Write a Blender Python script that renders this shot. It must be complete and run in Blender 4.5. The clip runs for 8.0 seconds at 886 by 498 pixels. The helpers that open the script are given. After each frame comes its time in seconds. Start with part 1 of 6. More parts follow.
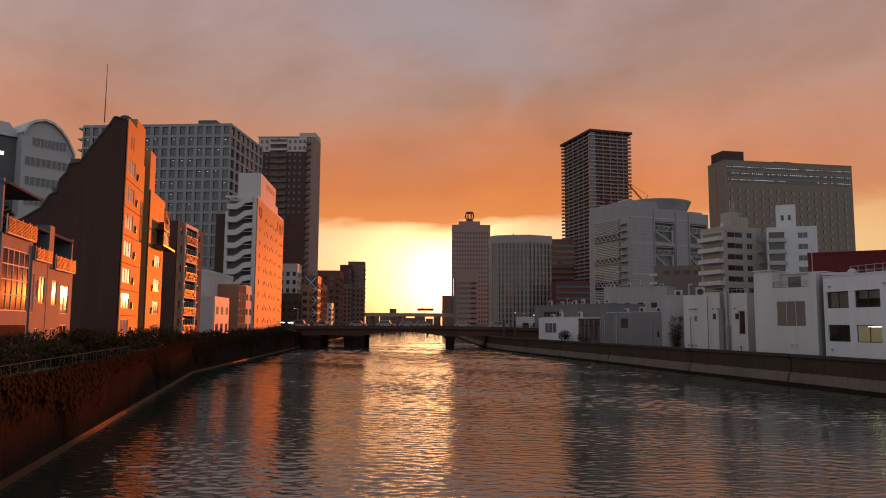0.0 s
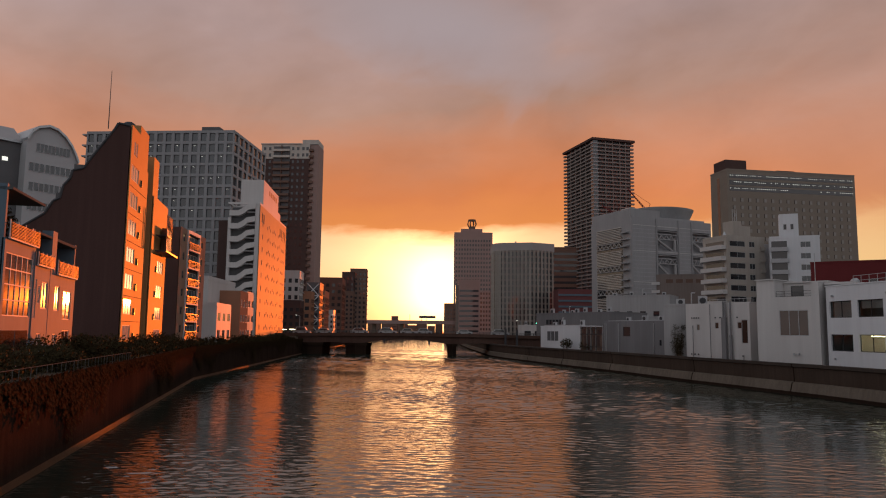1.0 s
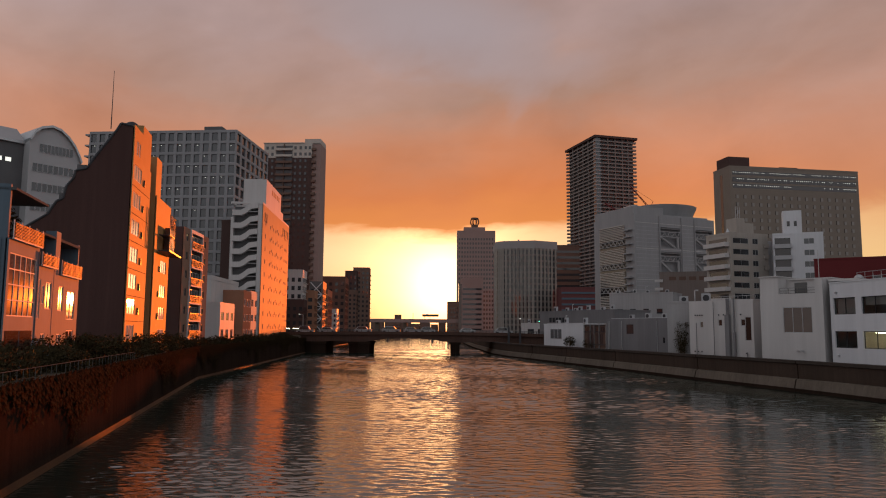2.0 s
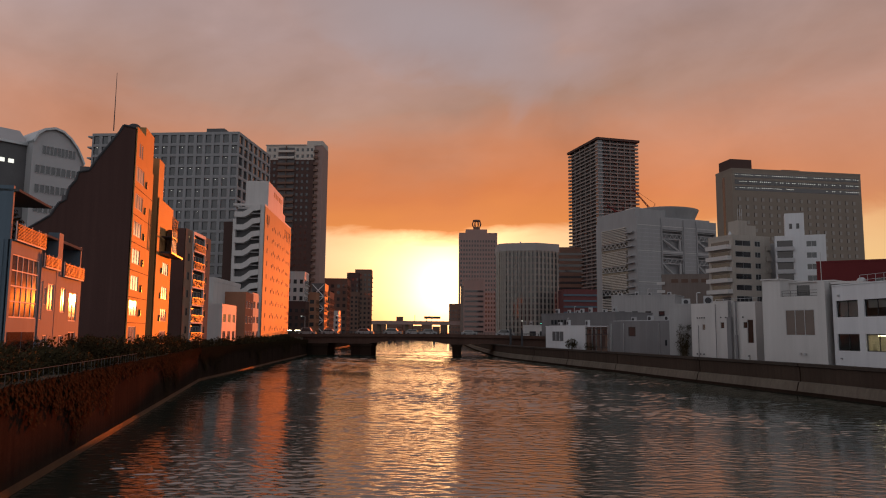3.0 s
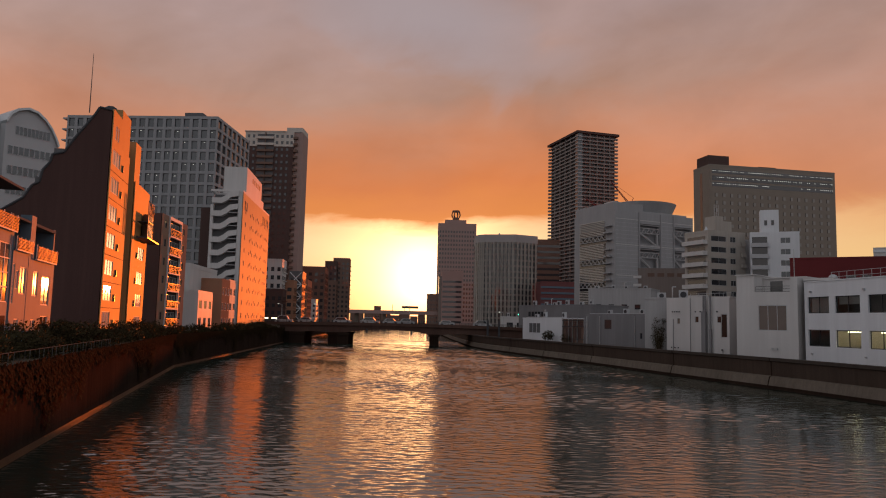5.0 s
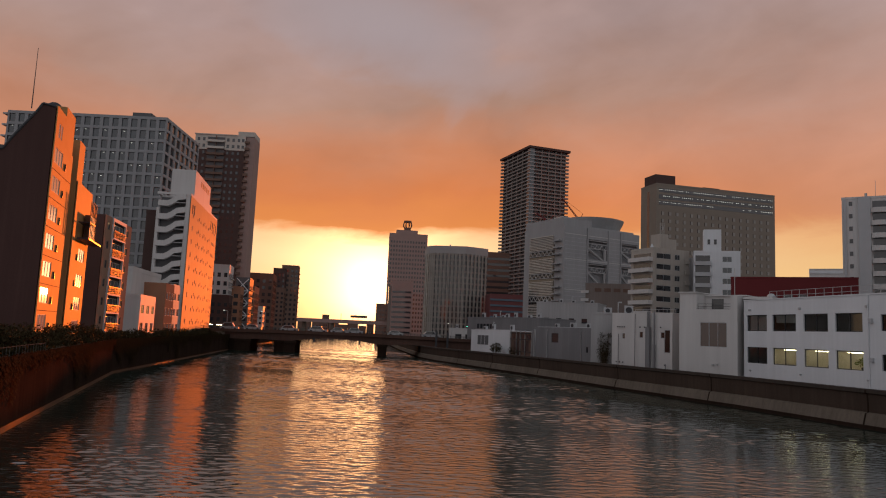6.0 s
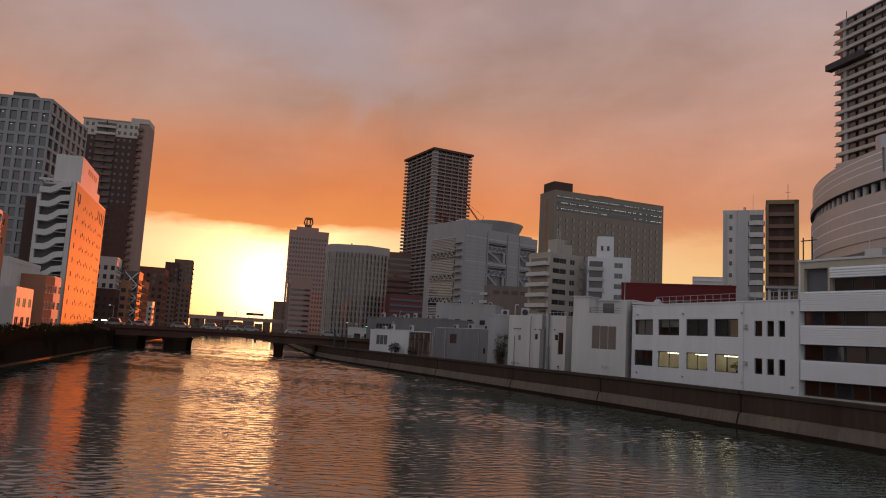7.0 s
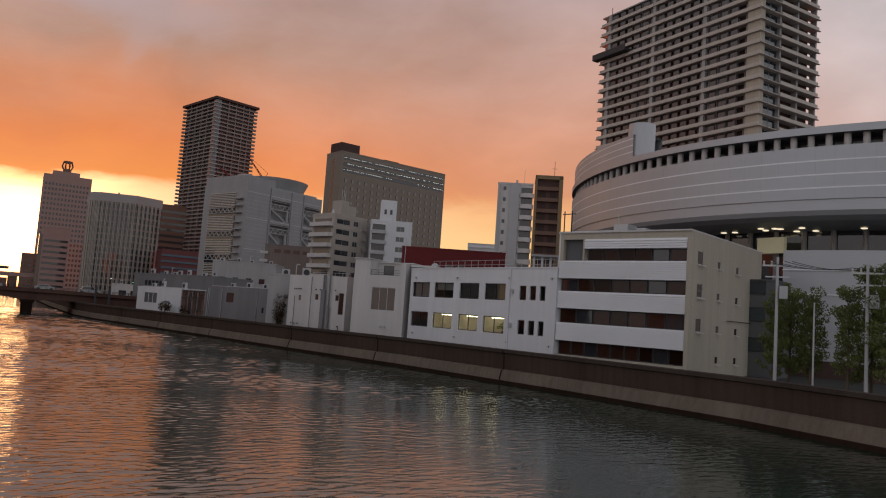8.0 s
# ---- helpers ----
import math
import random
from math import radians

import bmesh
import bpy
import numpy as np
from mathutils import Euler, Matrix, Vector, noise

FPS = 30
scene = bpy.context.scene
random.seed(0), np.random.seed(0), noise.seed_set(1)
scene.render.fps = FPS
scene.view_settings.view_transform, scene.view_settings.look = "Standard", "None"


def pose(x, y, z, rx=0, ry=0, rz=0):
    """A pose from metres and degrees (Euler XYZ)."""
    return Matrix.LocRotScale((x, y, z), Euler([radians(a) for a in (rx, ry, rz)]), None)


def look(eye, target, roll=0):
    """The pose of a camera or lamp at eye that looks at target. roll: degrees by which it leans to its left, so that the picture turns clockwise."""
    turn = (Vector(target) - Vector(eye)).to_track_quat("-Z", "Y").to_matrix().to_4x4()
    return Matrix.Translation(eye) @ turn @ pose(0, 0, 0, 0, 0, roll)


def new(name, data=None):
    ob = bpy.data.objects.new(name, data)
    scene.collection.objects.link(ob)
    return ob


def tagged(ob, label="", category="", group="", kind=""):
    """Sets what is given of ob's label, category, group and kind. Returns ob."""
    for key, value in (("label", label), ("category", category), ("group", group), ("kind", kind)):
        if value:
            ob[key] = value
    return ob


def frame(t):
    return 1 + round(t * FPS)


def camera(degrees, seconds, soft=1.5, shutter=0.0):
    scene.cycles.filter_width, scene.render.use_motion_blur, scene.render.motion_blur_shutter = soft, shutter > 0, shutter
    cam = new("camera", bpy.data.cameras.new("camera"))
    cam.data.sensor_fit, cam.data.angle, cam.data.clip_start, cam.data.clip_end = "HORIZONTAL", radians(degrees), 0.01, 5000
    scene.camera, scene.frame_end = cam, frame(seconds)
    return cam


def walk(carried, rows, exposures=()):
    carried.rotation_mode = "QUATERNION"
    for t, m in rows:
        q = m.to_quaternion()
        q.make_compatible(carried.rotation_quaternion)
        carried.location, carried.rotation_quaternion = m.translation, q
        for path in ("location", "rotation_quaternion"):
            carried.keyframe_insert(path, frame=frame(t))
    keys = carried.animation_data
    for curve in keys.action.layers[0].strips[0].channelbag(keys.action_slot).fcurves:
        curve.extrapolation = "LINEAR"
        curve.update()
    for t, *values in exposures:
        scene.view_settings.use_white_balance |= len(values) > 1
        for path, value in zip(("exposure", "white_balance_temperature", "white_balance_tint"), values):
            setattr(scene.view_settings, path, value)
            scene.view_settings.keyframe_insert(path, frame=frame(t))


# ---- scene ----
cam = camera(62.63, 8.0, soft=1.1)
EYE = (0.0, 0.0, 6.0)
PATH = [
    (0.0, 0.000, 5.908, -0.350),
    (0.5, 0.091, 6.269, -0.550),
    (1.0, 0.144, 6.495, -0.638),
    (1.5, 0.238, 6.445, -0.447),
    (1.7, 0.348, 6.362, -0.359),
    (2.8, 0.517, 6.493, -0.520),
    (3.0, 0.534, 6.534, -0.490),
    (3.5, 0.668, 6.333, -0.316),
    (4.0, 0.482, 5.158, -0.399),
    (4.2, 0.177, 4.773, -0.628),
    (5.3, -1.893, 6.304, -1.583),
    (5.5, -2.475, 6.533, -1.778),
    (6.0, -5.244, 6.756, -2.485),
    (6.5, -9.095, 6.940, -3.016),
    (7.0, -13.133, 7.148, -3.243),
    (7.5, -19.662, 6.289, -3.413),
    (8.0, -30.241, 5.152, -3.957),
]
walk(cam, [(t, pose(*EYE, 90 + p, r, y)) for t, y, p, r in PATH], [(0.0, 0.0), (6.0, 0.0), (7.0, 0.08), (8.0, 0.22)])

# ---------------------------------------------------------------- world and sun
SUN_AZ, SUN_EL = 0.55, 2.05
sun_dir = Vector((math.sin(radians(SUN_AZ)) * math.cos(radians(SUN_EL)),
                  math.cos(radians(SUN_AZ)) * math.cos(radians(SUN_EL)), math.sin(radians(SUN_EL))))


def node(nt, kind, **sets):
    n = nt.nodes.new(kind)
    for k, v in sets.items():
        setattr(n, k, v)
    return n


def ramp(nt, fac, stops, mode="LINEAR"):
    r = nt.nodes.new("ShaderNodeValToRGB")
    r.color_ramp.interpolation = mode
    el = r.color_ramp.elements
    while len(el) > 1:
        el.remove(el[-1])
    for i, (p, c) in enumerate(stops):
        e = el[0] if i == 0 else el.new(p)
        e.position = p
        e.color = (*c, 1) if len(c) == 3 else c
    nt.links.new(fac, r.inputs[0])
    return r.outputs[0]


def calc(nt, op, a, b=None, c=None, clamp=False):
    m = nt.nodes.new("ShaderNodeMath")
    m.operation, m.use_clamp = op, clamp
    for i, v in enumerate((a, b, c)):
        if v is None:
            continue
        if isinstance(v, (int, float)):
            m.inputs[i].default_value = v
        else:
            nt.links.new(v, m.inputs[i])
    return m.outputs[0]


def mixc(nt, fac, a, b, mode="MIX"):
    m = nt.nodes.new("ShaderNodeMix")
    m.data_type, m.blend_type = "RGBA", mode
    for sock, v in ((m.inputs[0], fac), (m.inputs[6], a), (m.inputs[7], b)):
        if isinstance(v, (int, float)):
            sock.default_value = v
        elif isinstance(v, tuple):
            sock.default_value = (*v, 1)
        else:
            nt.links.new(v, sock)
    return m.outputs[2]


def noise_of(nt, vec, scale, detail=4, rough=0.55, stretch=None, distortion=0.0):
    if stretch:
        mp = nt.nodes.new("ShaderNodeMapping")
        mp.inputs["Scale"].default_value = stretch
        nt.links.new(vec, mp.inputs[0])
        vec = mp.outputs[0]
    n = nt.nodes.new("ShaderNodeTexNoise")
    n.inputs["Scale"].default_value = scale
    n.inputs["Detail"].default_value = detail
    n.inputs["Roughness"].default_value = rough
    n.inputs["Distortion"].default_value = distortion
    nt.links.new(vec, n.inputs["Vector"])
    return n.outputs["Fac"]


def make_sky():
    w = bpy.data.worlds.new("sunset_sky")
    scene.world = w
    w.use_nodes = True
    nt = w.node_tree
    nt.nodes.clear()
    tc = nt.nodes.new("ShaderNodeTexCoord")
    d = tc.outputs["Generated"]
    sep = nt.nodes.new("ShaderNodeSeparateXYZ")
    nt.links.new(d, sep.inputs[0])
    x, y, z = sep.outputs
    flat = calc(nt, "SQRT", calc(nt, "ADD", calc(nt, "MULTIPLY", x, x), calc(nt, "MULTIPLY", y, y)))
    # elevation in degrees, azimuth from the sun in degrees
    el = calc(nt, "MULTIPLY", calc(nt, "ARCTAN2", z, flat), 57.2958)
    turn = calc(nt, "SUBTRACT", calc(nt, "MULTIPLY", calc(nt, "ARCTAN2", x, y), 57.2958), SUN_AZ)
    az = calc(nt, "ABSOLUTE", turn)
    # the cloud masses lean, falling towards the north bank
    lean = nt.nodes.new("ShaderNodeMapping")
    lean.inputs["Rotation"].default_value = (0, radians(17), 0)
    nt.links.new(d, lean.inputs[0])
    dl = lean.outputs[0]
    big = noise_of(nt, dl, 2.2, 6, 0.5, (1, 1, 2.2), 0.3)
    streak = noise_of(nt, d, 4.2, 4, 0.55, (1, 1, 3.4), 0.5)
    fine = noise_of(nt, d, 16.0, 5, 0.6, (1, 1, 3.0), 0.5)
    puff = noise_of(nt, dl, 6.5, 6, 0.5, (1, 1, 1.5), 0.4)
    # the lower edge of the cloud deck wavers
    wob = calc(nt, "ADD", calc(nt, "MULTIPLY", calc(nt, "SUBTRACT", streak, 0.5), 2.6),
               calc(nt, "MULTIPLY", calc(nt, "SUBTRACT", fine, 0.5), 1.3))
    wob = calc(nt, "ADD", wob, calc(nt, "MULTIPLY", calc(nt, "MULTIPLY", calc(nt, "SUBTRACT", big, 0.5), 9.0),
                                    calc(nt, "MULTIPLY", calc(nt, "SUBTRACT", el, 7.0), 0.12, clamp=True)))
    wob = calc(nt, "SUBTRACT", wob, calc(nt, "MULTIPLY", calc(nt, "DIVIDE", turn, 3.0, clamp=True), 0.8))
    e = calc(nt, "DIVIDE", calc(nt, "ADD", el, wob), 90.0, clamp=True)
    g = 1 / 90.0
    near = ramp(nt, e, [(0, (0.98, 0.40, 0.09)), (2.5 * g, (1.0, 0.57, 0.23)), (5.5 * g, (1.0, 0.66, 0.34)), (7.2 * g, (0.97, 0.56, 0.28)),
                        (8.1 * g, (0.80, 0.27, 0.075)), (10.5 * g, (0.70, 0.225, 0.080)), (14.5 * g, (0.55, 0.23, 0.128)), (18 * g, (0.42, 0.245, 0.185)),
                        (23 * g, (0.39, 0.27, 0.25)), (35 * g, (0.36, 0.25, 0.225)), (60 * g, (0.23, 0.18, 0.175)), (90 * g, (0.20, 0.18, 0.185))])
    side = ramp(nt, e, [(0, (0.85, 0.48, 0.20)), (4.5 * g, (0.85, 0.52, 0.22)), (7 * g, (0.80, 0.42, 0.18)), (8.5 * g, (0.64, 0.28, 0.155)),
                        (14 * g, (0.58, 0.29, 0.20)), (20 * g, (0.49, 0.325, 0.285)), (27 * g, (0.41, 0.34, 0.36)), (60 * g, (0.28, 0.26, 0.30)), (90 * g, (0.24, 0.24, 0.28))])
    back = ramp(nt, e, [(0, (0.47, 0.43, 0.41)), (10 * g, (0.54, 0.50, 0.51)), (25 * g, (0.56, 0.57, 0.61)), (60 * g, (0.40, 0.43, 0.47)), (90 * g, (0.27, 0.29, 0.32))])
    f1 = calc(nt, "DIVIDE", calc(nt, "SUBTRACT", az, 12.0), 26.0, clamp=True)
    f2 = calc(nt, "DIVIDE", calc(nt, "SUBTRACT", az, 42.0), 34.0, clamp=True)
    col = mixc(nt, f2, mixc(nt, f1, near, side), back)
    # light and dark billows in the deck
    deck = calc(nt, "DIVIDE", calc(nt, "SUBTRACT", el, 7.5), 6.0, clamp=True)
    billow = calc(nt, "ADD", calc(nt, "MULTIPLY", calc(nt, "SUBTRACT", big, 0.5), 0.75), calc(nt, "MULTIPLY", calc(nt, "SUBTRACT", puff, 0.5), 0.45))
    billow = calc(nt, "ADD", billow, calc(nt, "MULTIPLY", calc(nt, "SUBTRACT", streak, 0.5), 0.18))
    tone = calc(nt, "ADD", 1.0, calc(nt, "MULTIPLY", deck, billow))
    comb = nt.nodes.new("ShaderNodeCombineXYZ")
    for s in comb.inputs:
        nt.links.new(tone, s)
    col = mixc(nt, 1.0, col, comb.outputs[0], "MULTIPLY")
    # a thinner, bluish gap in the deck, slanting down to the north
    along_gap = calc(nt, "DIVIDE", calc(nt, "ADD", turn, 1.5), 14.0)
    across = calc(nt, "SUBTRACT", calc(nt, "ADD", el, calc(nt, "MULTIPLY", turn, 0.30)), 22.6)
    across = calc(nt, "DIVIDE", calc(nt, "ADD", across, calc(nt, "MULTIPLY", calc(nt, "SUBTRACT", puff, 0.5), 9.0)), 4.2)
    gap = calc(nt, "SUBTRACT", 1.0, calc(nt, "ADD", calc(nt, "MULTIPLY", along_gap, along_gap), calc(nt, "MULTIPLY", across, across)), clamp=True)
    col = mixc(nt, calc(nt, "MULTIPLY", gap, 0.7), col, (0.39, 0.33, 0.35))
    # glow of the sun through the clear band under the deck
    dot = nt.nodes.new("ShaderNodeVectorMath")
    dot.operation = "DOT_PRODUCT"
    nt.links.new(d, dot.inputs[0])
    gd = Vector((math.sin(radians(-0.4)), math.cos(radians(0.4)), math.sin(radians(3.3)))).normalized()
    dot.inputs[1].default_value = gd
    c = calc(nt, "MAXIMUM", dot.outputs["Value"], 0.0)
    band = calc(nt, "SUBTRACT", 1.0, calc(nt, "DIVIDE", calc(nt, "SUBTRACT", calc(nt, "ADD", el, wob), 7.0), 1.1, clamp=True))
    core = calc(nt, "MULTIPLY", calc(nt, "POWER", c, 900.0), band)
    wide = calc(nt, "MULTIPLY", calc(nt, "POWER", c, 170.0), calc(nt, "ADD", calc(nt, "MULTIPLY", band, 0.96), 0.04))
    col = mixc(nt, core, col, (2.2, 1.4, 0.65), "ADD")
    col = mixc(nt, wide, col, (2.3, 0.95, 0.40), "ADD")
    bg = nt.nodes.new("ShaderNodeBackground")
    bg.inputs["Strength"].default_value = 1.0
    nt.links.new(col, bg.inputs["Color"])
    out = nt.nodes.new("ShaderNodeOutputWorld")
    nt.links.new(bg.outputs[0], out.inputs[0])


make_sky()
lamp = bpy.data.lights.new("sun", "SUN")
lamp.energy, lamp.angle, lamp.color = 10.0, radians(0.6), (1.0, 0.155, 0.014)
sun = new("sun", lamp)
sun.matrix_world = look(sun_dir * 200, (0, 0, 0))

# ---------------------------------------------------------------- materials


def surf(name, color, rough=0.7, metal=0.0, grain=6.0, var=0.16, stain=0.25, bump=0.12, spec=0.05, streaks=False, island=0.0, alpha=None):
    """A painted, stone or metal surface with fine grain, broad stains and, if asked, rain streaks."""
    m = bpy.data.materials.new(name)
    m.use_nodes = True
    nt = m.node_tree
    b = nt.nodes["Principled BSDF"]
    tc = nt.nodes.new("ShaderNodeTexCoord")
    v = tc.outputs["Object"]
    fine = noise_of(nt, v, grain, 5, 0.65)
    broad = noise_of(nt, v, 0.22, 4, 0.6, (1, 1, 0.35) if streaks else None, 0.3)
    k = calc(nt, "ADD", calc(nt, "MULTIPLY", calc(nt, "SUBTRACT", fine, 0.5), var * 2), calc(nt, "MULTIPLY", calc(nt, "SUBTRACT", broad, 0.5), stain * 2))
    if streaks:
        st = noise_of(nt, v, 1.0, 4, 0.6, (2.2, 2.2, 0.06))
        k = calc(nt, "ADD", k, calc(nt, "MULTIPLY", calc(nt, "SUBTRACT", st, 0.55), stain * 1.6))
    if island:
        oi = nt.nodes.new("ShaderNodeObjectInfo")
        k = calc(nt, "ADD", k, calc(nt, "MULTIPLY", calc(nt, "SUBTRACT", oi.outputs["Random"], 0.5), island * 2))
    k = calc(nt, "ADD", k, 1.0)
    comb = nt.nodes.new("ShaderNodeCombineXYZ")
    for s in comb.inputs:
        nt.links.new(k, s)
    nt.links.new(mixc(nt, 1.0, tuple(color), comb.outputs[0], "MULTIPLY"), b.inputs["Base Color"])
    nt.links.new(calc(nt, "ADD", rough, calc(nt, "MULTIPLY", calc(nt, "SUBTRACT", fine, 0.5), 0.25), clamp=True), b.inputs["Roughness"])
    b.inputs["Metallic"].default_value = metal
    b.inputs["Specular IOR Level"].default_value = spec
    if bump:
        bn = nt.nodes.new("ShaderNodeBump")
        bn.inputs["Strength"].default_value = bump
        bn.inputs["Distance"].default_value = 0.03
        nt.links.new(fine, bn.inputs["Height"])
        nt.links.new(bn.outputs[0], b.inputs["Normal"])
    return m


def glassy(name, color, rough=0.04, wave=0.02, spec=0.8, rnd=0.5):
    """Window glass before dim rooms: dark, glossy, slightly uneven from pane to pane."""
    m = bpy.data.materials.new(name)
    m.use_nodes = True
    nt = m.node_tree
    b = nt.nodes["Principled BSDF"]
    oi = nt.nodes.new("ShaderNodeObjectInfo")
    tc = nt.nodes.new("ShaderNodeTexCoord")
    k = calc(nt, "ADD", 1.0 - rnd * 0.5, calc(nt, "MULTIPLY", oi.outputs["Random"], rnd))
    k = calc(nt, "MULTIPLY", k, calc(nt, "ADD", 0.7, calc(nt, "MULTIPLY", noise_of(nt, tc.outputs["Object"], 0.7, 2), 0.6)))
    comb = nt.nodes.new("ShaderNodeCombineXYZ")
    for s in comb.inputs:
        nt.links.new(k, s)
    nt.links.new(mixc(nt, 1.0, tuple(color), comb.outputs[0], "MULTIPLY"), b.inputs["Base Color"])
    b.inputs["Roughness"].default_value = rough
    b.inputs["Specular IOR Level"].default_value = spec
    bn = nt.nodes.new("ShaderNodeBump")
    bn.inputs["Strength"].default_value = wave
    bn.inputs["Distance"].default_value = 0.2
    nt.links.new(noise_of(nt, tc.outputs["Object"], 0.8, 2), bn.inputs["Height"])
    nt.links.new(bn.outputs[0], b.inputs["Normal"])
    return m


def lit(name, color, power):
    m = bpy.data.materials.new(name)
    m.use_nodes = True
    b = m.node_tree.nodes["Principled BSDF"]
    b.inputs["Base Color"].default_value = (*color, 1)
    b.inputs["Emission Color"].default_value = (*color, 1)
    b.inputs["Emission Strength"].default_value = power
    return m


def clear_glass(name):
    m = bpy.data.materials.new(name)
    m.use_nodes = True
    nt = m.node_tree
    nt.nodes.clear()
    tr = nt.nodes.new("ShaderNodeBsdfTransparent")
    tr.inputs[0].default_value = (0.72, 0.76, 0.74, 1)
    gl = nt.nodes.new("ShaderNodeBsdfGlossy")
    gl.inputs["Roughness"].default_value = 0.03
    fr = nt.nodes.new("ShaderNodeFresnel")
    fr.inputs[0].default_value = 1.7
    mx = nt.nodes.new("ShaderNodeMixShader")
    nt.links.new(fr.outputs[0], mx.inputs[0])
    nt.links.new(tr.outputs[0], mx.inputs[1])
    nt.links.new(gl.outputs[0], mx.inputs[2])
    out = nt.nodes.new("ShaderNodeOutputMaterial")
    nt.links.new(mx.outputs[0], out.inputs[0])
    return m


def water_material():
    m = bpy.data.materials.new("river_water")
    m.use_nodes = True
    nt = m.node_tree
    b = nt.nodes["Principled BSDF"]
    geo = nt.nodes.new("ShaderNodeNewGeometry")
    p = geo.outputs["Position"]
    n1 = noise_of(nt, p, 0.8, 3, 0.55, (0.45, 1.0, 1), 0.6)
    n2 = noise_of(nt, p, 3.8, 3, 0.6, (0.45, 1.0, 1), 0.8)
    n3 = noise_of(nt, p, 0.06, 3, 0.5, (0.5, 1.0, 1))
    h = calc(nt, "ADD", calc(nt, "MULTIPLY", n1, 0.22), calc(nt, "MULTIPLY", n2, 0.17))
    # calmer and rougher patches where gusts pass
    h = calc(nt, "MULTIPLY", h, calc(nt, "ADD", 0.5, n3))
    bn = nt.nodes.new("ShaderNodeBump")
    bn.inputs["Strength"].default_value = 1.0
    bn.inputs["Distance"].default_value = WAVE
    nt.links.new(h, bn.inputs["Height"])
    nt.links.new(bn.outputs[0], b.inputs["Normal"])
    nt.links.new(mixc(nt, n3, (0.010, 0.021, 0.016), (0.016, 0.030, 0.023)), b.inputs["Base Color"])
    b.inputs["Roughness"].default_value = 0.06
    b.inputs["IOR"].default_value = 3.2
    return m


WAVE = 0.08
WATER = water_material()
WHITE = surf("white_paint", (0.60, 0.61, 0.63), 0.75, streaks=True, stain=0.12, var=0.05)
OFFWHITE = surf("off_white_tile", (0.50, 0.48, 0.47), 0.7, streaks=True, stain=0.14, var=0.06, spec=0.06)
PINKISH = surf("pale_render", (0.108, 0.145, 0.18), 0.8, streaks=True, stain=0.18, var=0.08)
GREY = surf("grey_render", (0.34, 0.33, 0.33), 0.8, streaks=True, stain=0.2, var=0.1)
LIGHTGREY = surf("light_grey_panel", (0.39, 0.39, 0.40), 0.55, stain=0.12, var=0.06)
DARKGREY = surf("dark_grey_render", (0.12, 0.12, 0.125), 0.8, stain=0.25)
BROWN = surf("brown_tile", (0.155, 0.10, 0.08), 0.85, stain=0.2, var=0.15, spec=0.0)
DARKBROWN = surf("dark_brown_tile", (0.085, 0.055, 0.05), 0.8, stain=0.2, spec=0.0)
OCHRE = surf("ochre_tile", (0.21, 0.155, 0.095), 0.7, streaks=True, stain=0.15)
# the hotel's off-white side with the low sun's orange painted in
SUNSIDETILE = surf("sunset_tinted_tile", (0.37, 0.245, 0.15), 0.75, streaks=True, stain=0.16, var=0.08)
TAN = surf("tan_render", (0.40, 0.36, 0.30), 0.85, streaks=True, stain=0.15)
BEIGE = surf("beige_render", (0.46, 0.42, 0.38), 0.8, streaks=True, stain=0.15)
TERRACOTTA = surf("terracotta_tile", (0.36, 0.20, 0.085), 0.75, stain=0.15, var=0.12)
# brown tile lightened to paint sunlight onto the balcony block's river piers
LITBROWN = surf("sunlit_brown_tile", (0.27, 0.165, 0.12), 0.85, streaks=True, stain=0.2, var=0.12, spec=0.0)
BRIDGEBROWN = surf("weathered_bridge_paint", (0.085, 0.052, 0.042), 0.85, streaks=True, stain=0.3, var=0.15, spec=0.0)
TRUSSGREY = surf("grey_metal_panel", (0.30, 0.295, 0.30), 0.6, streaks=True, stain=0.16, var=0.06)
TOWERBAND = surf("tower_band_grey", (0.235, 0.20, 0.185), 0.8, stain=0.15)
GREIGE = surf("greige_render", (0.37, 0.335, 0.30), 0.8, streaks=True, stain=0.18, var=0.08)
BRICKRED = surf("brick_red_tile", (0.30, 0.155, 0.10), 0.9, stain=0.2, var=0.12, spec=0.0)
DULLPANE = surf("dull_far_pane", (0.035, 0.026, 0.024), 0.9, spec=0.0)
ROOMPANE = surf("curtained_far_pane", (0.27, 0.25, 0.23), 0.7)
WORKSHOP = surf("workshop_grey", (0.185, 0.18, 0.185), 0.85, streaks=True, stain=0.25, var=0.1)
FINGREY = surf("fin_grey_concrete", (0.30, 0.275, 0.27), 0.8, stain=0.15)
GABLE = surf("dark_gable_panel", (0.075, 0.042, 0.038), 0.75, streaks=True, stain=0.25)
HOTEL = surf("hotel_stone", (0.215, 0.18, 0.15), 0.7, stain=0.12)
RED = surf("dark_red_metal", (0.14, 0.028, 0.03), 0.6, stain=0.15)
CONCRETE = surf("weathered_concrete", (0.135, 0.110, 0.088), 0.85, streaks=True, stain=0.45, var=0.2, bump=0.3)
DARKCON = surf("near_black_concrete", (0.025, 0.016, 0.012), 0.85, streaks=True, stain=0.45, var=0.25, bump=0.4, spec=0.0)
COPING = surf("stained_coping", (0.045, 0.034, 0.028), 0.85, streaks=True, stain=0.4, var=0.2, bump=0.3, spec=0.2)
BROWNCON = surf("rust_stained_concrete", (0.058, 0.041, 0.032), 0.9, streaks=True, stain=0.4, var=0.2, bump=0.3)
RAILGREY = surf("dull_rail_paint", (0.10, 0.095, 0.09), 0.8, spec=0.0)
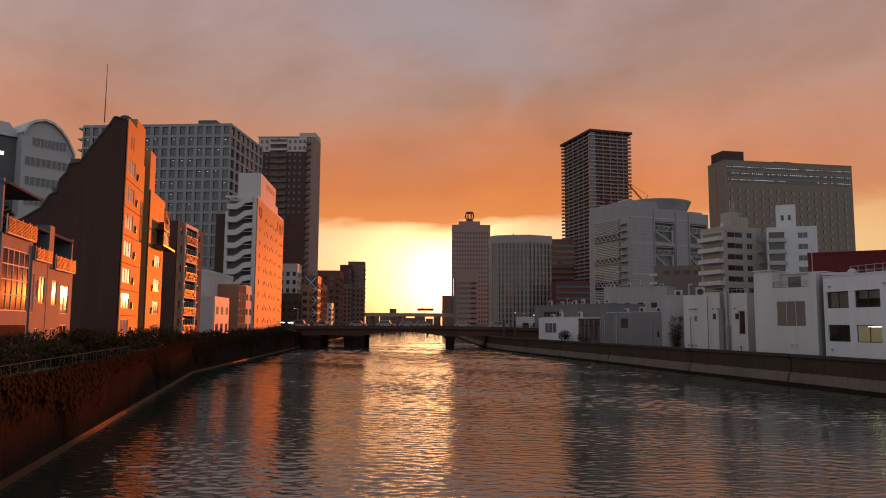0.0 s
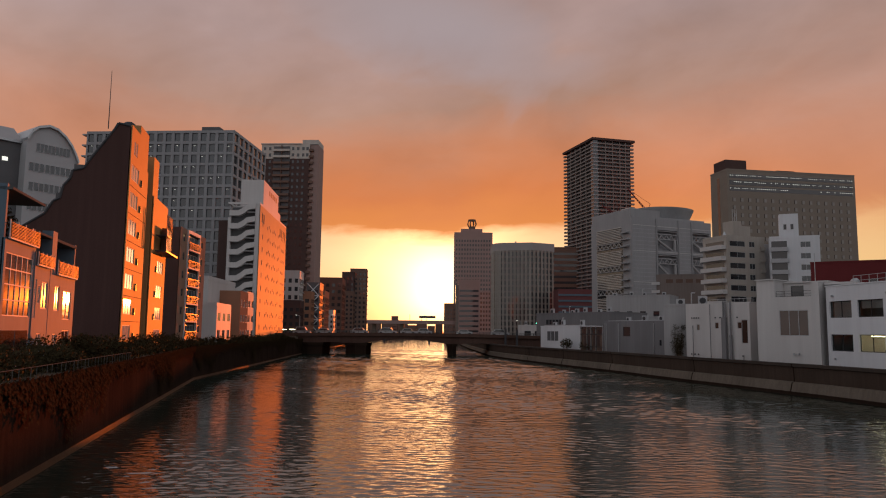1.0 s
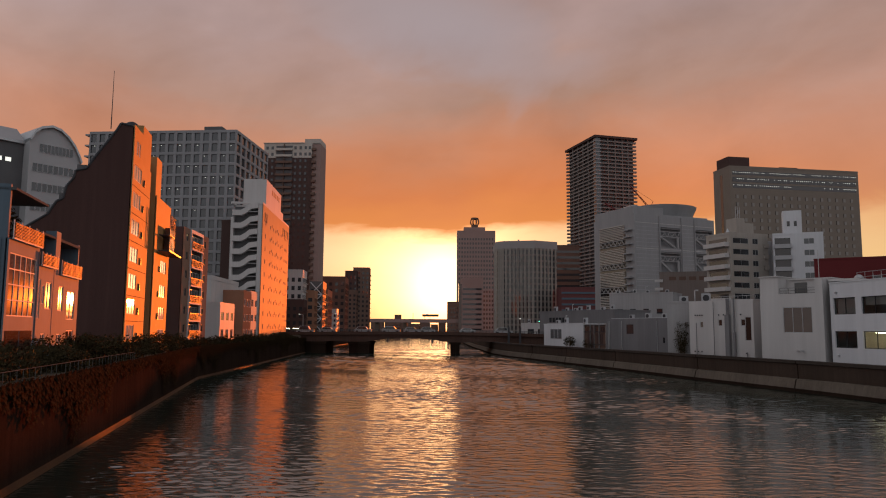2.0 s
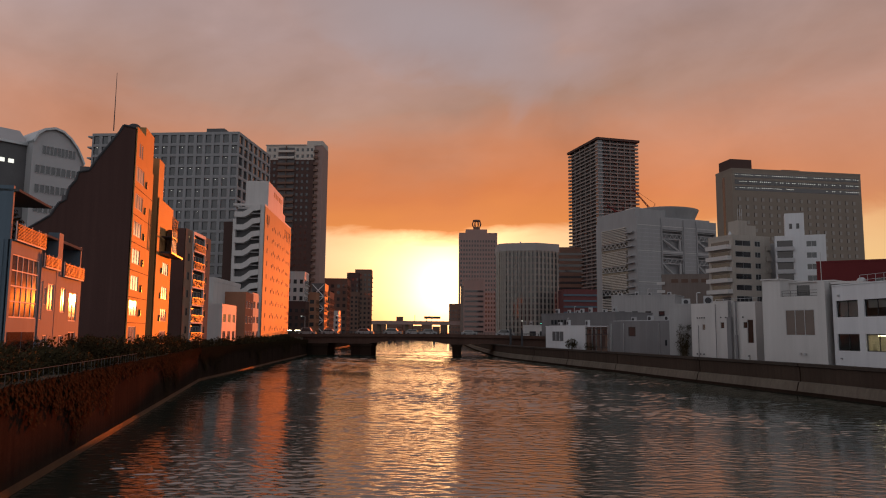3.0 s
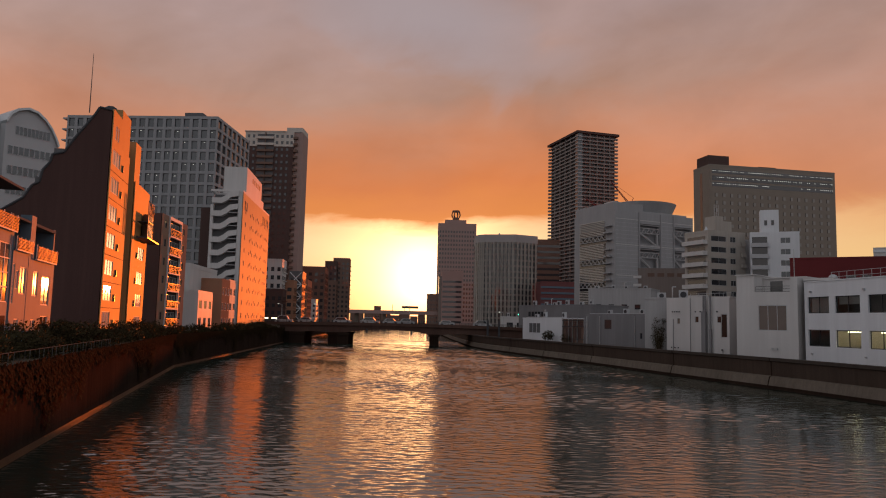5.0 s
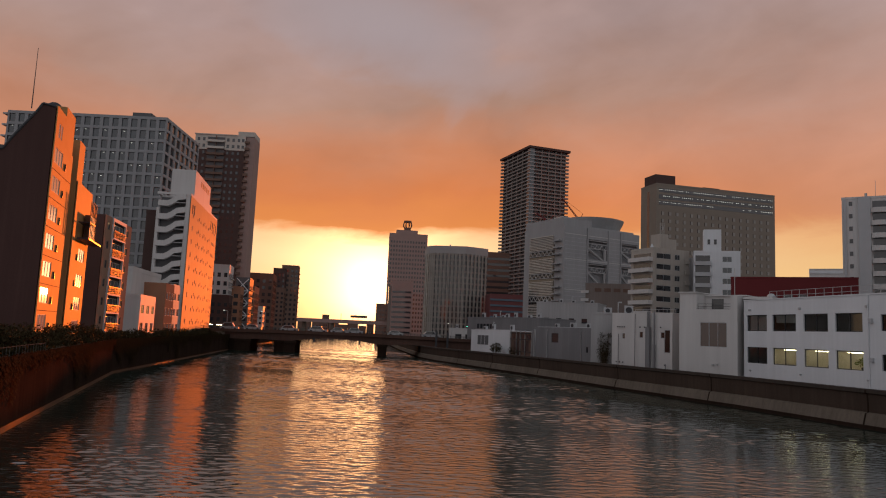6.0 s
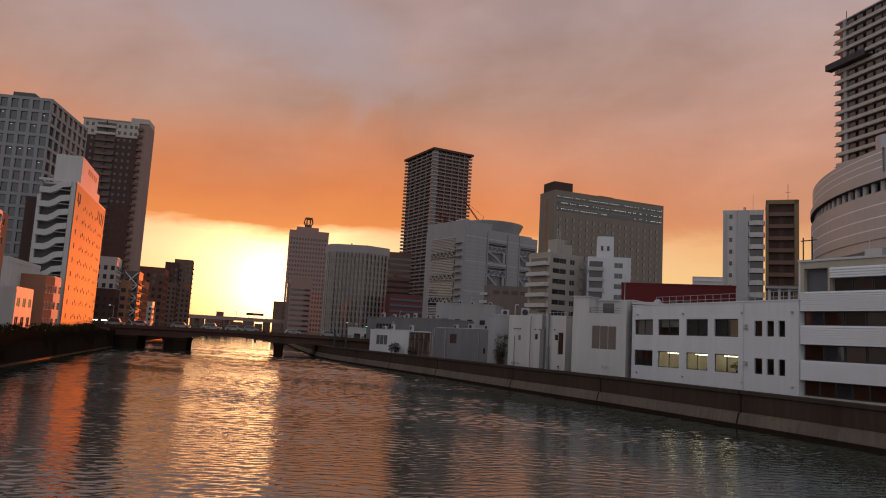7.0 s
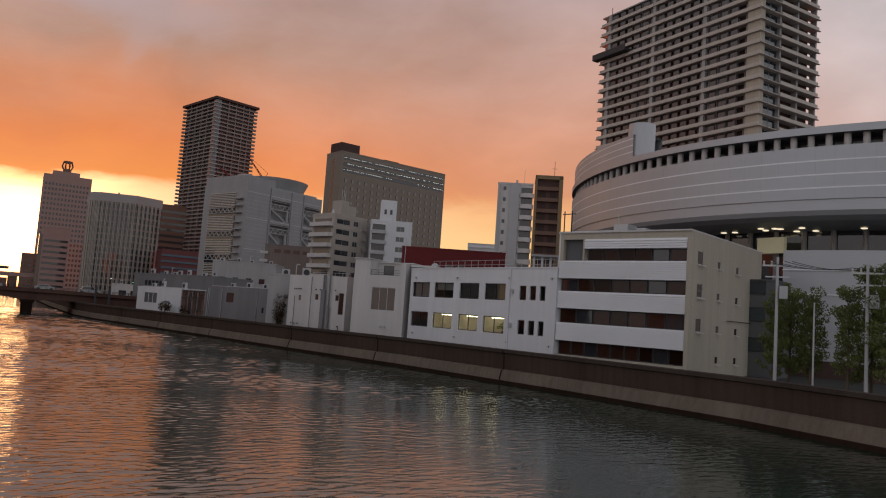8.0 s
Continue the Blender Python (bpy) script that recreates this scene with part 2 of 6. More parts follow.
# wet stone; its orange tint paints in the sunset glint along the edge
LEDGE = surf("wet_ledge_glow_tint", (0.048, 0.021, 0.009), 0.7, stain=0.9, var=0.3, bump=0.5, spec=0.12)
ASPHALT = surf("asphalt", (0.055, 0.054, 0.053), 0.9, grain=20)
SOIL = surf("soil", (0.07, 0.055, 0.04), 0.95, grain=10)
METAL = surf("galvanised_steel", (0.42, 0.43, 0.44), 0.45, 0.7, stain=0.15)
DARKMETAL = surf("dark_steel", (0.06, 0.06, 0.065), 0.5, 0.5)
PALEMETAL = surf("pale_aluminium_panel", (0.41, 0.42, 0.44), 0.42, 0.35, stain=0.08, var=0.04)
CORRUGATED = surf("white_corrugated_metal", (0.74, 0.75, 0.77), 0.5, stain=0.1, var=0.05)
WOOD = surf("warm_timber", (0.30, 0.13, 0.06), 0.6, stain=0.2)
GLASS = glassy("window_glass", (0.030, 0.032, 0.036))
GLASSBLUE = glassy("bluish_window_glass", (0.022, 0.034, 0.042), spec=1.0)
CURTAINED = glassy("pale_curtained_glass", (0.52, 0.43, 0.33), spec=0.8, rnd=0.35)
GLASSWARM = glassy("curtained_window_glass", (0.06, 0.032, 0.024))
CLEAR = clear_glass("clear_glass")
LAMPW = lit("lamp_warm", (1.0, 0.88, 0.55), 9.0)
LAMPC = lit("lamp_cool", (0.95, 0.97, 0.85), 0.9)
UMBER = surf("umber_render", (0.20, 0.165, 0.15), 0.8, streaks=True, stain=0.2)
FOYER = lit("foyer_lamp", (1.0, 0.86, 0.6), 0.8)
MAROON = surf("maroon_panel", (0.15, 0.06, 0.06), 0.6, stain=0.15)
FRAMEGREY = surf("office_frame_grey", (0.27, 0.27, 0.28), 0.6, stain=0.12, var=0.06)
PINKBROWN = surf("pinkish_stone", (0.29, 0.205, 0.185), 0.75, stain=0.12)
GLASSROOM = glassy("office_window_glass", (0.026, 0.012, 0.008), spec=0.12, rnd=1.2)
REDPANE = glassy("red_curtained_glass", (0.040, 0.018, 0.013), spec=0.3, rnd=0.8)
GLASSFAR = glassy("far_window_glass", (0.05, 0.035, 0.03), rough=0.5, spec=0.06)
ROOMLIT = lit("lit_room", (0.55, 0.52, 0.34), 0.10)
LEAF = surf("leaves", (0.115, 0.135, 0.045), 0.6, grain=3, var=0.3, stain=0.3)
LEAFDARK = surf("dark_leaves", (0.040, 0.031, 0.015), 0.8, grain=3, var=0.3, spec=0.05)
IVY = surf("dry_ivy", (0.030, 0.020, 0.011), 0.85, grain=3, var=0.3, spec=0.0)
BARK = surf("bark", (0.12, 0.09, 0.065), 0.9, grain=12)

# ---------------------------------------------------------------- mesh helpers


def box(bm, x0, y0, z0, x1, y1, z1, mi=0):
    vs = [bm.verts.new(p) for p in ((x0, y0, z0), (x1, y0, z0), (x1, y1, z0), (x0, y1, z0), (x0, y0, z1), (x1, y0, z1), (x1, y1, z1), (x0, y1, z1))]
    for f in ((3, 2, 1, 0), (4, 5, 6, 7), (0, 1, 5, 4), (1, 2, 6, 5), (2, 3, 7, 6), (3, 0, 4, 7)):
        bm.faces.new([vs[i] for i in f]).material_index = mi


def prism(bm, poly, z0, z1, mi=0):
    """An upright prism over a plan outline given anticlockwise."""
    lo = [bm.verts.new((x, y, z0)) for x, y in poly]
    hi = [bm.verts.new((x, y, z1)) for x, y in poly]
    n = len(poly)
    bm.faces.new(hi).material_index = mi
    bm.faces.new(lo[::-1]).material_index = mi
    for i in range(n):
        j = (i + 1) % n
        bm.faces.new((lo[i], lo[j], hi[j], hi[i])).material_index = mi


def slab_xz(bm, poly, y0, y1, mi=0):
    """A plate of outline (x, z), anticlockwise as seen from the front, from y0 (front) to y1."""
    fr = [bm.verts.new((x, y0, z)) for x, z in poly]
    bk = [bm.verts.new((x, y1, z)) for x, z in poly]
    n = len(poly)
    bm.faces.new(fr).material_index = mi
    bm.faces.new(bk[::-1]).material_index = mi
    for i in range(n):
        j = (i + 1) % n
        bm.faces.new((fr[j], fr[i], bk[i], bk[j])).material_index = mi


def tube(bm, a, b, r, r2=None, n=8, mi=0):
    a, b = Vector(a), Vector(b)
    q = (b - a).to_track_quat("Z", "Y")
    r2 = r if r2 is None else r2
    lo = [bm.verts.new(a + q @ Vector((r * math.cos(2 * math.pi * i / n), r * math.sin(2 * math.pi * i / n), 0))) for i in range(n)]
    hi = [bm.verts.new(b + q @ Vector((r2 * math.cos(2 * math.pi * i / n), r2 * math.sin(2 * math.pi * i / n), 0))) for i in range(n)]
    bm.faces.new(lo[::-1]).material_index = mi
    bm.faces.new(hi).material_index = mi
    for i in range(n):
        j = (i + 1) % n
        bm.faces.new((lo[i], lo[j], hi[j], hi[i])).material_index = mi


def mesh_of(name, bm, mats):
    me = bpy.data.meshes.new(name)
    bm.to_mesh(me)
    bm.free()
    for m in (mats if isinstance(mats, (list, tuple)) else [mats]):
        me.materials.append(m)
    return me


def part(name, bm, mats, parent=None, label="", m=None, kind=""):
    me = bm if isinstance(bm, bpy.types.Mesh) else mesh_of(name, bm, mats)
    ob = new(name, me)
    if parent:
        ob.parent = parent
    if m is not None:
        ob.matrix_local = m
    return tagged(ob, label, kind=kind)


def boxes(name, mats, parent, *bxs, label="", m=None, kind="", join=False):
    """Each box a part of its own; join makes them one piece."""
    if join or kind == "stuff":
        bm = bmesh.new()
        for b in bxs:
            box(bm, *b)
        return part(name, bm, mats, parent, label, m, kind)
    ob = None
    for b in bxs:
        bm = bmesh.new()
        box(bm, *b)
        ob = part(name, bm, mats, parent, label, m, kind)
    return ob


def thing(name, label, category, m=None, group="", kind=""):
    ob = new(name)
    ob.empty_display_size = 0.5
    if m is not None:
        ob.matrix_world = m
    return tagged(ob, label, category, group, kind)


def pierced(bm, w, z0, z1, holes, t=0.25, x0=0.0, mi=0):
    """A wall from x0 to w, z0 to z1, front at y=0, t thick, with openings (x0, z0, x1, z1) cut through it."""
    xs = sorted({x0, w, *[h[0] for h in holes], *[h[2] for h in holes]})
    zs = sorted({z0, z1, *[h[1] for h in holes], *[h[3] for h in holes]})
    nx, nz = len(xs) - 1, len(zs) - 1

    def solid(i, k):
        if not (0 <= i < nx and 0 <= k < nz):
            return False
        cx, cz = (xs[i] + xs[i + 1]) / 2, (zs[k] + zs[k + 1]) / 2
        return not any(h[0] < cx < h[2] and h[1] < cz < h[3] for h in holes)
    cache = {}

    def vert(i, k, y):
        if (i, k, y) not in cache:
            cache[i, k, y] = bm.verts.new((xs[i], y, zs[k]))
        return cache[i, k, y]
    for i in range(nx):
        for k in range(nz):
            if not solid(i, k):
                continue
            quads = [[(i, k, 0), (i + 1, k, 0), (i + 1, k + 1, 0), (i, k + 1, 0)], [(i, k, t), (i, k + 1, t), (i + 1, k + 1, t), (i + 1, k, t)]]
            if not solid(i - 1, k):
                quads.append([(i, k, 0), (i, k + 1, 0), (i, k + 1, t), (i, k, t)])
            if not solid(i + 1, k):
                quads.append([(i + 1, k, 0), (i + 1, k, t), (i + 1, k + 1, t), (i + 1, k + 1, 0)])
            if not solid(i, k - 1):
                quads.append([(i, k, 0), (i, k, t), (i + 1, k, t), (i + 1, k, 0)])
            if not solid(i, k + 1):
                quads.append([(i, k + 1, 0), (i + 1, k + 1, 0), (i + 1, k + 1, t), (i, k + 1, t)])
            for q in quads:
                bm.faces.new([vert(*c) for c in q]).material_index = mi


class House:
    """A building on a rectangle: origin at its front left foot, x along the front, y into the depth."""

    def __init__(self, name, label, x, y, turn, w, d, z0, z1, mat, category="building", group="", roof=None, parapet=0.8, body=True):
        self.w, self.d, self.h = w, d, z1 - z0
        self.top = thing(name, label, category, pose(x, y, z0, 0, 0, turn), group)
        self.mat = mat
        if body:
            boxes("wall", mat, self.top, (0, 0, 0, w, d, self.h))
        if parapet:
            t, o = 0.35, 0.06
            h = self.h
            bm = bmesh.new()
            for b in ((-o, -o, w + o, t), (-o, d - t, w + o, d + o), (-o, t, t, d - t), (w - t, t, w + o, d - t)):
                box(bm, b[0], b[1], h + 0.002, b[2], b[3], h + parapet)
            part("parapet", bm, roof or mat, self.top)

    def face(self, side):
        if side == "front":
            return Matrix.Identity(4)
        if side == "right":
            return pose(self.w, 0, 0, 0, 0, 90)
        if side == "left":
            return pose(0, self.d, 0, 0, 0, -90)

    def add(self, name, mats, side, *bxs, label="", join=False):
        """Boxes in the frame of a face: x along it, y negative outwards, z up."""
        return boxes(name, mats, self.top, *bxs, label=label, m=self.face(side), join=join)

    def grid(self, side, xs, zs, w, h, glass=GLASS, frame=None, proud=0.05, name="window", skip=None, mullions=0, sill=False):
        """Windows, each an object on one shared mesh, at the given left edges and sills."""
        for zi, z in enumerate(zs):
            for xi, x in enumerate(xs):
                if skip and skip(xi, zi):
                    continue
                put_window(self.top, self.face(side) @ Matrix.Translation((x, 0, z)), w, h, glass, frame or DARKMETAL, mullions)


def steps(a, b, n):
    return [a + (b - a) * i / (n - 1) for i in range(n)] if n > 1 else [a]


WINDOW_MESHES = {}


def put_window(parent, m, w, h, glass=GLASS, frame=DARKMETAL, mullions=0, transom=0):
    """A window frame with its bars, and the pane in it, on shared meshes."""
    key = (round(w, 2), round(h, 2), glass.name, frame.name, mullions, transom)
    if key not in WINDOW_MESHES:
        f = min(0.07, w * 0.08)
        bm = bmesh.new()
        cw, ch = (w - f) / (mullions + 1), (h - f) / (transom + 1)
        pierced(bm, w, 0, h, [(f + cw * i, f + ch * k, cw * (i + 1), ch * (k + 1)) for i in range(mullions + 1) for k in range(transom + 1)], 0.07)
        fm = mesh_of("window", bm, [frame])
        bm = bmesh.new()
        if glass is CLEAR:
            bm.faces.new([bm.verts.new((x, -0.03, z)) for x, z in ((f * 0.5, f * 0.5), (w - f * 0.5, f * 0.5), (w - f * 0.5, h - f * 0.5), (f * 0.5, h - f * 0.5))])
        else:
            box(bm, f * 0.5, -0.035, f * 0.5, w - f * 0.5, -0.02, h - f * 0.5)
        WINDOW_MESHES[key] = (fm, mesh_of("pane", bm, [glass]))
    fm, pm = WINDOW_MESHES[key]
    win = part("window", fm, None, parent, m=m @ Matrix.Translation((0, -0.07, 0)))
    pane = part("pane", pm, None, win, m=Matrix.Translation((0, 0.07, 0)))
    return win, pane


def openings(house, side, x0, x1, z0, z1, holes, mat, glass=GLASS, frame=DARKMETAL, t=0.10, mullions=0, transom=0, name="wall", inset=0.0):
    """A wall skin before the body, cut through at each opening, with a window set into every cut. holes: (x, z, w, h)."""
    m = house.face(side) @ Matrix.Translation((0, inset, 0))
    bm = bmesh.new()
    pierced(bm, x1, z0, z1, [(x, z, x + w, z + h) for x, z, w, h in holes], t, x0)
    part(name, bm, mat, house.top, m=m @ Matrix.Translation((0, -t, 0)))
    for x, z, w, h in holes:
        put_window(house.top, m @ Matrix.Translation((x, -0.002, z)), w, h, glass, frame, mullions, transom)


def far_windows(house, side, xs, zs, w, h, glass=GLASS, frame=None, proud=0.06, skip=None, name="window_field"):
    """Small far windows of one face: framed and glazed, joined in one piece."""
    bm = bmesh.new()
    for zi, z in enumerate(zs):
        for xi, x in enumerate(xs):
            if skip and skip(xi, zi):
                continue
            box(bm, x, -0.03, z, x + w, 0.03, z + h, 0)
            if frame:
                f = w * 0.12
                for b in ((x - f, z - f, x + w + f, z), (x - f, z + h, x + w + f, z + h + f), (x - f, z, x, z + h), (x + w, z, x + w + f, z + h)):
                    box(bm, b[0], -proud * 2, b[1], b[2], 0.03, b[3], 1)
    return part(name, bm, [glass, frame or glass], house.top, m=house.face(side), kind="stuff")


def rail(name, pts, h, gap, mat, parent=None, label="", posts=True, r=0.025, rails=2):
    """Posts and rails along a line of points."""
    bm = bmesh.new()
    for a, b in zip(pts, pts[1:]):
        a, b = Vector(a), Vector(b)
        for k in range(rails):
            up = Vector((0, 0, h * (k + 1) / rails))
            tube(bm, a + up, b + up, r, n=6)
        n = max(1, int((b - a).length / gap))
        if posts:
            for i in range(n + 1):
                p = a.lerp(b, i / n)
                tube(bm, p, p + Vector((0, 0, h)), r, n=6)
    return part(name, bm, mat, parent, label)


def clumps(bm, cx, cy, cz, rx, ry, rz, n, size, rng, shell=0.35):
    """Small leaves through an uneven crown."""
    for _ in range(n):
        while True:
            p = Vector((rng.uniform(-1, 1), rng.uniform(-1, 1), rng.uniform(-1, 1)))
            if shell < p.length < 1:
                break
        c = Vector((cx + p.x * rx, cy + p.y * ry, cz + p.z * rz))
        s = size * rng.uniform(0.5, 1.3)
        a = Vector((rng.gauss(0, 1), rng.gauss(0, 1), rng.gauss(0, 1))).normalized()
        b = a.orthogonal().normalized()
        d = a.cross(b)
        bm.faces.new([bm.verts.new(c + b * s * u + d * s * 0.6 * v + a * s * 0.15 * w) for u, v, w in ((-1, 0, 0), (-0.2, -1, 1), (1, 0, -1), (0.1, 1, 1))])


# ---------------------------------------------------------------- water, banks, ground
LEFT = [(-9.5, -90), (-9.8, 0), (-16, 27), (-30, 88), (-36.5, 186), (-41, 260), (-46, 420), (-52, 760)]
RIGHT = [(42.5, -90), (42.6, 22), (43.2, 33), (40.8, 50), (36.8, 72), (31.2, 94.5), (26.4, 116.5), (21.5, 136), (14.0, 168), (11.5, 186), (9, 260), (6, 420), (4, 760)]
ZL, ZR = 3.55, 2.0

def waves(x, y, size):
    """Height of the wind waves: many small trains running up the river."""
    z = np.zeros_like(x)
    rng = np.random.RandomState(12)
    for _ in range(46):
        lam = size * (4.2 ** rng.rand())
        th = math.pi / 2 + rng.normal(0, 0.42)
        k = 2 * math.pi / lam
        z += WAVE_SLOPE / k * np.sin(k * (math.cos(th) * x + math.sin(th) * y) + rng.rand() * 6.283 + 0.6 * np.sin(0.13 * x + rng.rand() * 6) + 0.6 * np.sin(0.09 * y + rng.rand() * 6))
    gust = 0.72 + 0.38 * np.sin(0.11 * x + 0.05 * y + 1) * np.sin(0.07 * y - 0.03 * x) + 0.2 * np.sin(0.31 * y + 0.2 * x)
    # the open reach farther off is more ruffled than the lee of the near bank
    return z * gust * (1.0 + 0.25 * np.clip((y - 25) / 85, 0, 1))


WAVE_SLOPE = 0.0195
vs, fs = [], []


def sheet(x0, x1, y0, y1, dx, dy, fade, size):
    """One patch of river surface; the waves sink to nothing at its rim. size: the shortest wave in metres."""
    nx, ny = int((x1 - x0) / dx) + 1, int((y1 - y0) / dy) + 1
    X, Y = np.meshgrid(np.linspace(x0, x1, nx), np.linspace(y0, y1, ny))
    Zv = waves(X, Y, size)
    rim = np.minimum.reduce([(X - x0) / fade, (x1 - X) / fade, (Y - y0) / fade, (y1 - Y) / fade, np.ones_like(X)])
    Zv *= np.clip(rim, 0, 1)
    base = len(vs)
    vs.extend(np.stack([X, Y, Zv], -1).reshape(-1, 3).tolist())
    ii = (np.arange(ny - 1)[:, None] * nx + np.arange(nx - 1)[None]).reshape(-1) + base
    fs.extend(np.stack([ii, ii + 1, ii + nx + 1, ii + nx], 1).tolist())


sheet(-26, 48, 10, 48, 0.10, 0.055, 0.6, 0.27)
sheet(-36, 46, 48, 110, 0.20, 0.12, 0.6, 0.42)
sheet(-48, 36, 110, 236, 0.36, 0.24, 0.6, 0.9)
for x0, y0, x1, y1 in ((-2400, -1200, 2400, 10), (-2400, 10, -26, 48), (48, 10, 2400, 48), (-2400, 48, -36, 110), (46, 48, 2400, 110), (-2400, 110, -48, 236), (36, 110, 2400, 236), (-2400, 236, 2400, 2600)):
    k = len(vs)
    vs += [(x0, y0, 0), (x1, y0, 0), (x1, y1, 0), (x0, y1, 0)]
    fs.append((k, k + 1, k + 2, k + 3))
me = bpy.data.meshes.new("water")
me.from_pydata(vs, [], fs)
me.materials.append(WATER)
me.shade_smooth()
tagged(new("water", me), "wind-rippled river water reflecting the sunset", "water", kind="structure")


def offset(line, o):
    out = []
    for i, (x, y) in enumerate(line):
        a, b = line[max(i - 1, 0)], line[min(i + 1, len(line) - 1)]
        d = Vector((b[0] - a[0], b[1] - a[1])).normalized()
        out.append((x - d.y * o, y + d.x * o))
    return out


lt = offset(LEFT, 0.4)
bm = bmesh.new()
prism(bm, [*lt, (-2400, 760), (-2400, -90)], -1, ZL)
tagged(part("ground_west", bm, SOIL), "dark earth and paving along the river bank", "ground", kind="structure")
rt = offset(RIGHT, -0.6)
bm = bmesh.new()
prism(bm, [*rt[::-1], (2400, -90), (2400, 760)], -1, ZR)
tagged(part("ground_east", bm, ASPHALT), "asphalt yard and road behind the flood wall", "ground", kind="structure")
bm = bmesh.new()
prism(bm, [(-2400, 760.2), (2400, 760.2), (2400, 2600), (-2400, 2600)], -1, 3.0)
tagged(part("ground_far", bm, ASPHALT), "distant city ground", "ground", kind="structure")


def ribbon(line, rows, mats, name, label, kind="structure"):
    """A wall swept along a plan line; rows of (offset, z, material) run down its profile."""
    bm = bmesh.new()
    cols = [[bm.verts.new((x, y, z)) for x, y in offset(line, o)] for o, z, _ in rows]
    for r in range(len(rows) - 1):
        for i in range(len(line) - 1):
            bm.faces.new((cols[r][i], cols[r][i + 1], cols[r + 1][i + 1], cols[r + 1][i])).material_index = rows[r][2]
    bmesh.ops.recalc_face_normals(bm, faces=bm.faces)
    return tagged(part(name, bm, mats), label, "wall", kind=kind)


ribbon(RIGHT, [(-1.2, ZR, 0), (-1.2, 3.15, 2), (-0.02, 3.15, 2), (-0.02, 2.86, 3), (-0.22, 2.78, 3), (-0.30, 1.32, 0), (-0.02, 1.22, 0), (0.22, 0.34, 1), (0.30, 0.28, 1), (0.42, -1, 1)],
       [CONCRETE, DARKCON, COPING, BROWNCON], "wall_flood", "weathered concrete flood wall with stained upper face and pale battered foot")
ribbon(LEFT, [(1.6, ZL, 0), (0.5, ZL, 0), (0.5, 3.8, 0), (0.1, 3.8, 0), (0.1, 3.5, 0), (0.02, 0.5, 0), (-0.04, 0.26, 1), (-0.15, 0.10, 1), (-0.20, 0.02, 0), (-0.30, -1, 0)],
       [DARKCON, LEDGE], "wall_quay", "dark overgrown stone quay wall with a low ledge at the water")


